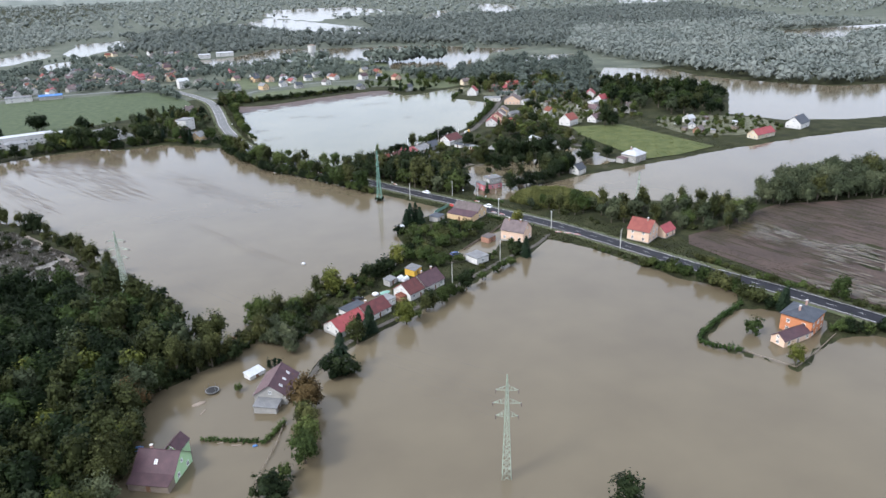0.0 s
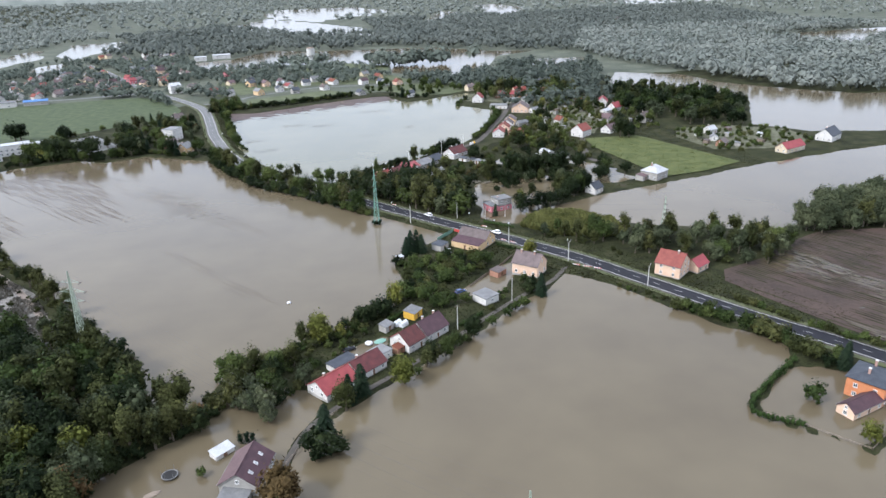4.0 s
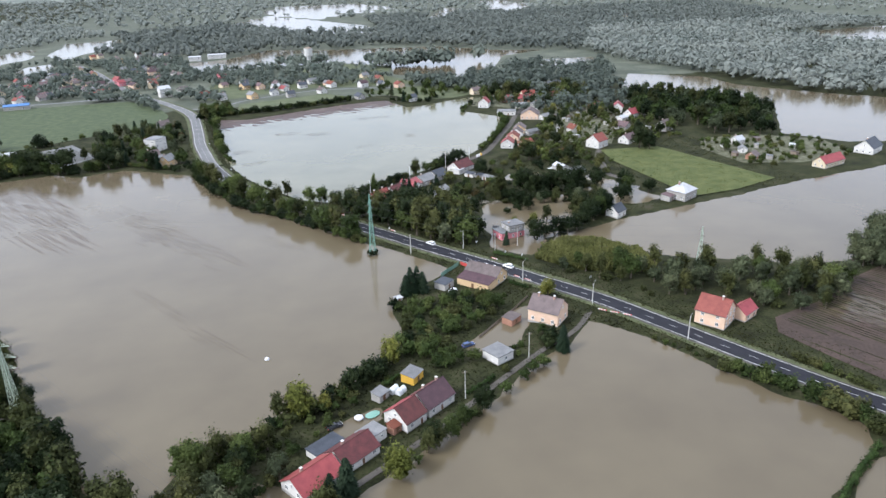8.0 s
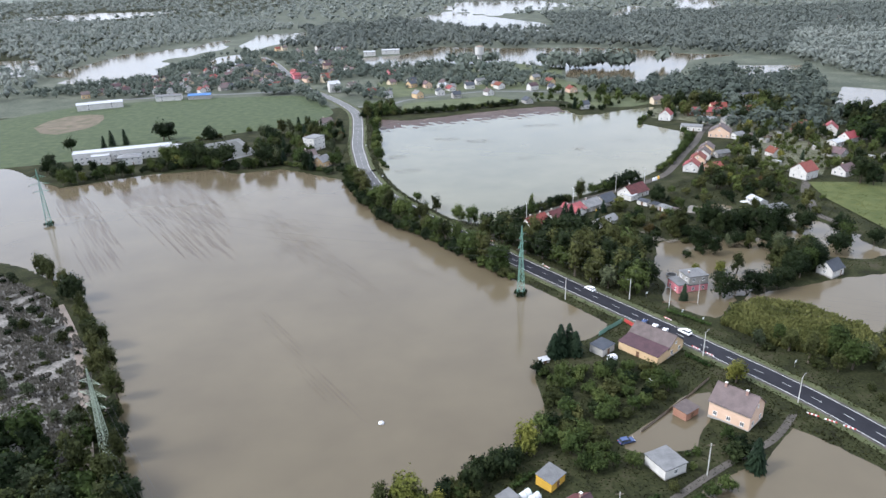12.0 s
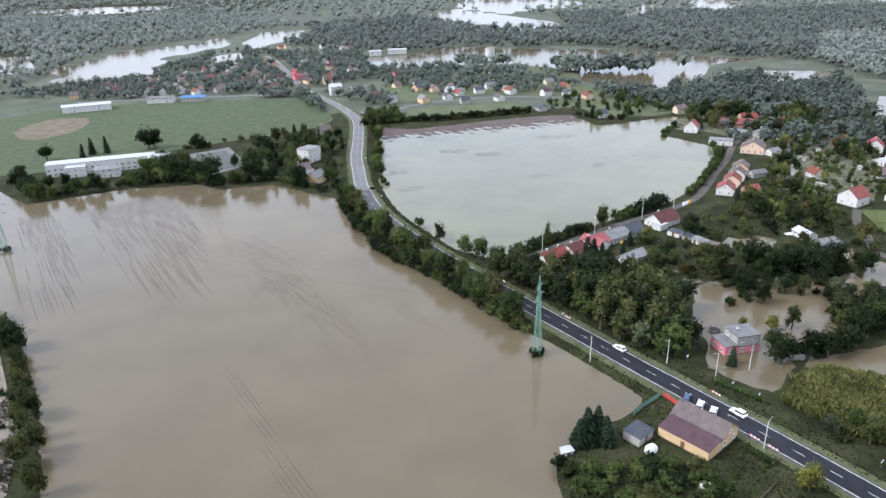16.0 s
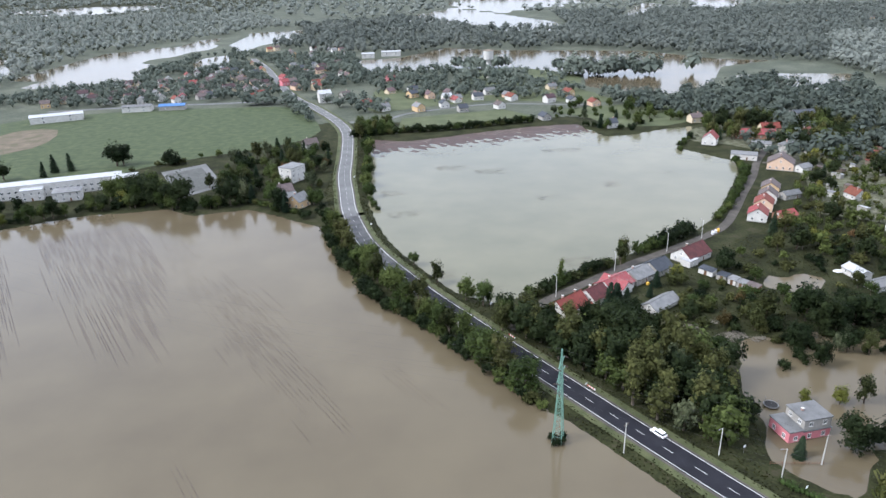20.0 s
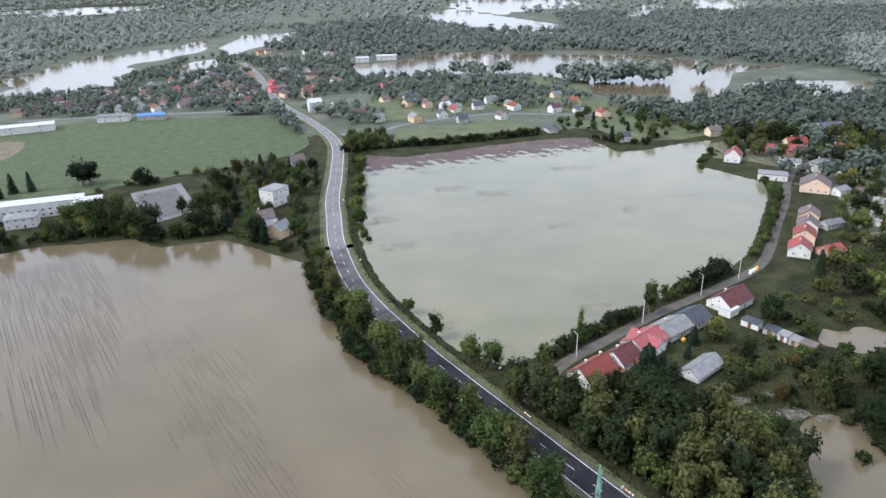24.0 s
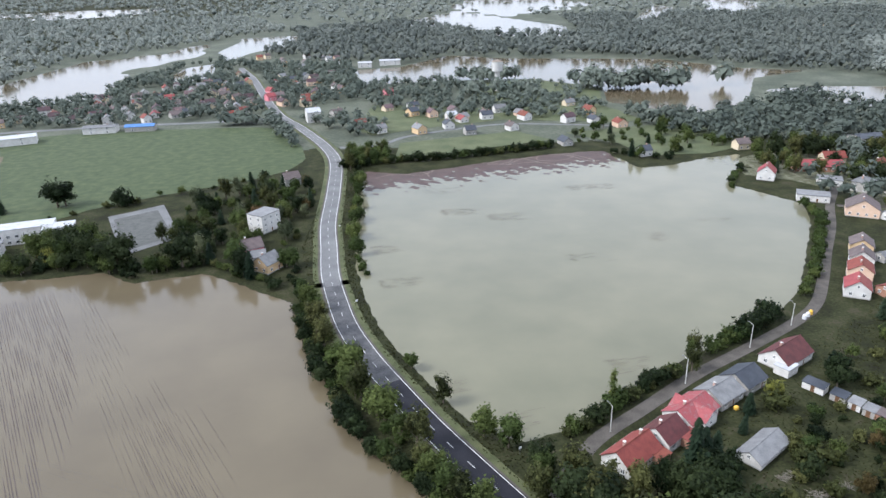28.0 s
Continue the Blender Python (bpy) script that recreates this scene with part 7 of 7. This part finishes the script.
scatter({"oak": 1, "maple": 4, "linden": 0.8}, [(-172, 560), (-155, 585), (-140, 572), (-126, 552), (-150, 545)], 6.5, (0.8, 1.1))
scatter({"dark_bush": 2, "maple": 1, "oak": 1}, [(-240, 560), (-235, 530), (-205, 515), (-140, 548), (-140, 562), (-180, 545), (-215, 535)], 8, (0.5, 0.8))
for k, x, y, s in (("oak", -186.4, 627, 1.35), ("oak", -183, 629, 1.1), ("dark_bush", -150, 626, 2.0), ("dark_bush", -154, 627, 1.6), ("oak", -243, 600, 1.0), ("spruce", -220, 615, 1.0), ("spruce", -211, 618, 1.0), ("spruce", -222, 605, 0.8)):
    plant(k, x, y, s)
# ================================================================ the far plain
def far_wood(name, label, places, size, mat, dense=15, wide=1.0):
    """A far wood as one object: each tree an uneven core under loose leaf masses."""
    n = len(places)
    dense = int(dense * 1.5)
    z = np.maximum(ground_height(places), -0.5)
    h = size * RNG.uniform(0.55, 1.3, n)
    r = h * RNG.uniform(0.28, 0.5, n) * wide
    c = np.column_stack([places, z + h * 0.5])
    rad = np.column_stack([r, r, h * 0.5])
    octa = np.array([(1, 0, 0), (0, 1, 0), (-1, 0, 0), (0, -1, 0), (0, 0, 1), (0, 0, -1)], float)
    jit = RNG.uniform(0.5, 0.85, (n, 6, 1))
    cv = (c[:, None] + octa * rad[:, None] * jit).reshape(-1, 3)
    tri = np.array([(0, 1, 4), (1, 2, 4), (2, 3, 4), (3, 0, 4), (1, 0, 5), (2, 1, 5), (3, 2, 5), (0, 3, 5)])
    cf = (tri + 6 * np.arange(n)[:, None, None]).reshape(-1, 3)
    d = RNG.normal(size=(n, dense, 3))
    d[..., 2] = np.abs(d[..., 2]) * 0.9 - 0.25
    d /= np.linalg.norm(d, axis=2)[..., None]
    p = c[:, None] + d * rad[:, None] * RNG.uniform(0.55, 1.2, (n, dense, 1))
    nr = d + RNG.normal(size=d.shape) * 0.35 + (0, 0, 0.5)
    nr /= np.linalg.norm(nr, axis=2)[..., None]
    a = np.cross(nr, RNG.normal(size=d.shape))
    a /= np.linalg.norm(a, axis=2)[..., None]
    b = np.cross(nr, a)
    s = (r * 0.34)[:, None, None] * RNG.uniform(0.5, 1.3, (n, dense, 1))
    q = np.stack([p + a * s, p - a * s * 0.6 + b * s, p - a * s * 0.6 - b * s], 2).reshape(-1, 3)
    qf = np.arange(len(q)).reshape(-1, 3) + len(cv)
    me = bpy.data.meshes.new(name)
    loops = np.concatenate([cf.ravel(), qf.ravel()])
    starts = np.concatenate([np.arange(0, cf.size, 3), cf.size + np.arange(0, qf.size, 3)])
    me.vertices.add(len(cv) + len(q))
    me.vertices.foreach_set("co", np.vstack([cv, q]).ravel())
    me.loops.add(len(loops))
    me.loops.foreach_set("vertex_index", loops)
    me.polygons.add(len(starts))
    me.polygons.foreach_set("loop_start", starts)
    me.update()
    me.validate()
    me.materials.append(mat)
    return tagged(new(name, me), label, "wood", kind="stuff")


def far_places(poly, spacing, gaps=0.0, wet=0.0):
    """Jittered places in an outline, dry ones only; gaps thins them in patches."""
    poly = np.array(poly, float)
    lo, hi = poly.min(0), poly.max(0)
    g = np.stack(np.meshgrid(np.arange(lo[0], hi[0], spacing), np.arange(lo[1], hi[1], spacing)), -1).reshape(-1, 2)
    g = g + RNG.uniform(-0.45, 0.45, g.shape) * spacing
    g = g[inside(g, poly)]
    g = g[ground_height(g) > wet]
    g = g[edge_distance(g, ROAD) > 9]
    if gaps:
        g = g[wave(g[:, 0] * 0.16, g[:, 1] * 0.16) > gaps]
    for x, y, r in TAKEN:
        g = g[(g[:, 0] - x) ** 2 + (g[:, 1] - y) ** 2 > (r + 2.5) ** 2]
    return g


WALLS = ("white", "white", "cream", "grey_wall", "peach", "white", "yellow")
ROOFS = ("rust_roof", "brown_roof", "brown_roof", "mauve_roof", "maroon_roof", "grey_roof", "grey_roof", "slate_roof")
COLOUR = {"white": "white", "cream": "cream", "grey_wall": "grey", "peach": "peach", "yellow": "yellow", "rust_roof": "rust-red", "brown_roof": "brown", "red_roof": "red",
          "maroon_roof": "dark red", "mauve_roof": "faded mauve", "grey_roof": "grey", "slate_roof": "slate", "pink": "pink", "pale_roof": "pale sheet", "blue_paint": "blue sheet"}


def far_house(x, y, wall="", roof="", L=0, W=0, eave=0, yaw=None, rise=2.6):
    """A town house far off: walls, one gabled roof, windows towards the fields."""
    wall = wall or WALLS[int(RNG.integers(len(WALLS)))]
    roof = roof or ROOFS[int(RNG.integers(len(ROOFS)))]
    L, W, eave = L or RNG.uniform(7.5, 10.5), W or RNG.uniform(6.5, 8.2), eave or RNG.uniform(2.8, 4.8)
    yaw = RNG.choice((20, 35, 110, 125)) + RNG.uniform(-8, 8) if yaw is None else yaw
    t = thing("house", pose(x, y, max(height_at(x, y), -0.2) - 0.1, 0, 0, yaw), f"{COLOUR[wall]} town house with {COLOUR[roof]} roof", "house", "town houses")
    TAKEN.append((x, y, L * 0.5))
    bm = bmesh.new()
    vs = [[bm.verts.new((s * L / 2, py, pz)) for py, pz in ((-W / 2, -0.6), (W / 2, -0.6), (W / 2, eave), (0, eave + rise), (-W / 2, eave))] for s in (-1, 1)]
    bm.faces.new(vs[0][::-1])
    bm.faces.new(vs[1])
    for k in range(5):
        j = (k + 1) % 5
        bm.faces.new((vs[0][k], vs[0][j], vs[1][j], vs[1][k]))
    bmesh.ops.recalc_face_normals(bm, faces=bm.faces)
    part("wall", bm, M[wall], t)
    bm = bmesh.new()
    o = 0.4
    g = rise / (W / 2) * o
    prof = ((-W / 2 - o, eave - g), (0, eave + rise), (W / 2 + o, eave - g), (W / 2 + o, eave - g + 0.2), (0, eave + rise + 0.22), (-W / 2 - o, eave - g + 0.2))
    vs = [[bm.verts.new((s * (L / 2 + o), py, pz)) for py, pz in prof] for s in (-1, 1)]
    for k in range(6):
        j = (k + 1) % 6
        bm.faces.new((vs[0][k], vs[0][j], vs[1][j], vs[1][k]))
    for e in vs:
        bm.faces.new((e[0], e[1], e[4], e[5]))
        bm.faces.new((e[1], e[2], e[3], e[4]))
    bmesh.ops.recalc_face_normals(bm, faces=bm.faces)
    part("roof", bm, M[roof], t)
    if RNG.random() < 0.7:
        part("chimney", boxes((L * 0.2, 0.2, eave + rise - 0.8, L * 0.2 + 0.7, 0.9, eave + rise + 0.9)), M["chimney"], t)
    for a, length, off in ((0, L, W / 2), (180, L, W / 2), (-90, W, L / 2), (90, W, L / 2)):
        if math.cos(radians(yaw + a)) < 0.7:
            continue
        ca, sa = math.cos(radians(a)), math.sin(radians(a))
        for k in range(2):
            u = (k - 0.5) * length * 0.5
            for zc in (1.7, 4.4)[: 1 if eave < 5 else 2]:
                add_window(t, u * ca + off * sa, u * sa - off * ca, zc, a, 1.3, 1.4, sill=False)
    return t


# houses that stand out
for x, y, w, r in ((-187, 1044, "yellow", "yellow"), (-140, 938, "pink", "red_roof"), (-150, 985, "pink", "red_roof"), (-154, 862, "white", "rust_roof"), (-241, 953, "pink", "red_roof"),
                   (-198, 981, "cream", "brown_roof"), (-229, 985, "cream", "grey_roof"), (-225, 872, "white", "red_roof"), (-151, 881, "white", "rust_roof"), (-42, 806, "grey_wall", "rust_roof"),
                   (-25, 787, "white", "grey_roof"), (-29, 955, "pink", "red_roof"), (4, 783, "yellow", "grey_roof"), (26, 798, "white", "slate_roof"), (29, 832, "white", "pale_roof"),
                   (57, 828, "white", "slate_roof"), (37, 819, "white", "red_roof"), (41, 775, "grey_wall", "slate_roof"), (73, 786, "white", "brown_roof"), (87, 822, "white", "rust_roof"),
                   (119, 808, "white", "maroon_roof"), (138, 802, "white", "slate_roof"), (154, 787, "peach", "rust_roof"), (104, 736, "grey_wall", "slate_roof"), (148, 702, "white", "slate_roof"),
                   (214, 712, "brick_wall", "brown_roof"), (-66, 852, "grey_wall", "brown_roof")):
    if w == "brick_wall":
        w = "cream"
    far_house(x, y, w, "rust_roof" if r == "yellow" else r)
far_house(-83, 836, "white", "pale_roof", 11, 11, 8.5, 20)
far_house(-246, 815, "white", "grey_roof", 24, 12, 5, 10, 1.0)
far_house(-300, 780, "white", "pale_roof", 40, 14, 5.5, 25, 1.2)
far_house(-216, 818, "grey_wall", "blue_paint", 22, 9, 4.2, 8, 1.4)
far_house(-70, 1160, "white", "pale_roof", 17, 10, 6, 5, 1.0)
far_house(-40, 1178, "white", "pale_roof", 26, 12, 6, 5, 1.0)
for poly, step, cut in (([(-380, 850), (-330, 828), (-203, 850), (-125, 880), (-70, 940), (-103, 1100), (-200, 1130), (-262, 1040), (-300, 990), (-340, 940)], 21, 0.25),
                        ([(-43, 860), (15, 815), (109, 835), (160, 815), (150, 880), (15, 870), (-50, 920)], 20, 0.35), ([(-150, 1120), (-100, 1210), (-170, 1330), (-240, 1320), (-230, 1240)], 34, 0.3),
                        ([(215, 640), (300, 630), (330, 690), (250, 720)], 26, 0.5), ([(600, 1500), (800, 1450), (1000, 1500), (1050, 1600), (700, 1650)], 45, 0.3)):
    g = far_places(poly, step)
    for x, y in g:
        if RNG.random() > cut:
            far_house(x, y)

# water tower
wt = thing("water_tower", pose(77, 958, 0), "pale concrete water tower with a wide round tank", "water tower")
part("shaft", bar(bmesh.new(), (0, 0, -0.5), (0, 0, 20), 2.6, 2.4, 14), M["concrete"], wt)
part("tank", bar(bmesh.new(), (0, 0, 20), (0, 0, 29), 5.2, 5.4, 20), M["concrete"], wt)
part("tank_roof", bar(bmesh.new(), (0, 0, 29), (0, 0, 30.4), 5.6, 1.0, 20), M["wood"], wt)

# town trees and woods; distance haze is put into their leaf colours
field_edge = np.array([(-152, 829), (-144, 831), (-136, 828), (-128, 830), (-120, 827), (-113, 826), (-110, 822), (-112, 816), (-106, 808), (-101, 796), (-97, 784), (-92, 772), (-87, 760), (-83, 750), (-132, 836), (-118, 834), (-140, 838)], float)
far_wood("field_edge_trees", "dark rounded trees along the edge of the crop field", field_edge, 10, M["leaf_far_haze"], 40, 1.3)
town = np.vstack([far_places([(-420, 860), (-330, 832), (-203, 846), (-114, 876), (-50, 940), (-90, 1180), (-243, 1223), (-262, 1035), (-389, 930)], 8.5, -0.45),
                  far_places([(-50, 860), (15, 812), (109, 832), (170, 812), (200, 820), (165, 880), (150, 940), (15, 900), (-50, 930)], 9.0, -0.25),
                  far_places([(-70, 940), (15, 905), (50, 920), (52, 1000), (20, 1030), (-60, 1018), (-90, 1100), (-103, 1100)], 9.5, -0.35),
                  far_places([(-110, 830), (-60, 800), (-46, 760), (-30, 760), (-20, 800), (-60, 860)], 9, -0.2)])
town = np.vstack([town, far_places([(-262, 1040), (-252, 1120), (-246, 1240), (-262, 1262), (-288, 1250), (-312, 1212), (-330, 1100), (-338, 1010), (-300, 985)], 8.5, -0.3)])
far_wood("town_trees", "dark trees among the houses of the town", town, 8.5, M["leaf_far_haze"], 20)
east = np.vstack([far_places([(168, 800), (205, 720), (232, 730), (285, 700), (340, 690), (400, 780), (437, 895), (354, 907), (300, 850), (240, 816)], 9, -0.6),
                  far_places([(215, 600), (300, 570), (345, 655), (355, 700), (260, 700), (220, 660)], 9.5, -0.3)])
far_wood("east_trees", "mixed dark trees beyond the village", east, 11, M["leaf_far_haze"], 26)
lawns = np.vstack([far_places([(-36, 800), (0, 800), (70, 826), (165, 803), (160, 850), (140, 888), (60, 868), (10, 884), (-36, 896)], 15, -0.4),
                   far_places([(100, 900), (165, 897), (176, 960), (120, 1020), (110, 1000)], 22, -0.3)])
far_wood("garden_belt", "low trees and bushes in the town gardens", lawns, 6.5, M["leaf_far_haze"], 26, 1.2)
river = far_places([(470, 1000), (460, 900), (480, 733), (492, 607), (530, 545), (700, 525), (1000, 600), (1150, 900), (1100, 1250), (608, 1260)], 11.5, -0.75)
far_wood("river_wood", "pale grey-green riverside wood", river, 14, M["leaf_haze"], 20)
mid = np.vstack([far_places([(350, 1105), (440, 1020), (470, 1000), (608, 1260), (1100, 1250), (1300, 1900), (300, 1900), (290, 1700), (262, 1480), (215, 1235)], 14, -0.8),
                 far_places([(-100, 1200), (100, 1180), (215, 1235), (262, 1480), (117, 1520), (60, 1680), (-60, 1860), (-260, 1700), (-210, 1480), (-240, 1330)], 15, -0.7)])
far_wood("plain_wood", "wide grey-green woods on the far plain", mid, 15, M["leaf_haze"], 14)
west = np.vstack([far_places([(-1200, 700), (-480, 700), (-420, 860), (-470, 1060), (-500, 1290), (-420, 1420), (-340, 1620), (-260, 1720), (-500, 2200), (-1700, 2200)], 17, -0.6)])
far_wood("west_wood", "woods on the western plain with haze-pale leaf colour", west, 14, M["leaf_haze"], 12)
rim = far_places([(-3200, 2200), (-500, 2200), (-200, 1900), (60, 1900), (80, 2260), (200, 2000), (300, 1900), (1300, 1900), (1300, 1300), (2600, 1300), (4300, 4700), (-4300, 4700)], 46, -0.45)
far_wood("horizon_wood", "grey-green woods along the horizon", rim, 15, M["leaf_haze"], 9, 1.7)
hill = []
for k in range(121):  # a low wooded rise along the horizon
    x = -6000 + 100 * k
    for yy, zz in ((4600, 0), (4760, 34 + 20 * wave(np.array([k * 1.7]), np.array([3.0]))[0] + RNG.uniform(0, 6)), (4900, 0)):
        hill.append((x, yy + RNG.uniform(-20, 20), zz))
tagged(mesh_part("horizon_hills", hill, [(3 * k + j, 3 * k + 3 + j, 3 * k + 4 + j, 3 * k + 1 + j) for k in range(120) for j in (0, 1)], M["leaf_haze"]), "low wooded hills along the horizon", "hills", kind="structure")
isles = far_places([(150, 985), (165, 940), (225, 945), (300, 935), (305, 965), (220, 975)], 9, -0.2, wet=-9)
far_wood("island_trees", "dark trees standing in the far flood water", isles, 19, M["leaf_far_haze"], 34)
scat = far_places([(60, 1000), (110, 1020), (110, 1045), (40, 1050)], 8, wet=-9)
far_wood("tower_trees", "dark trees around the water tower", np.vstack([scat, far_places([(50, 930), (110, 930), (110, 955), (60, 952)], 7, wet=-9)]), 13, M["leaf_far_haze"], 24)
finish_woods()
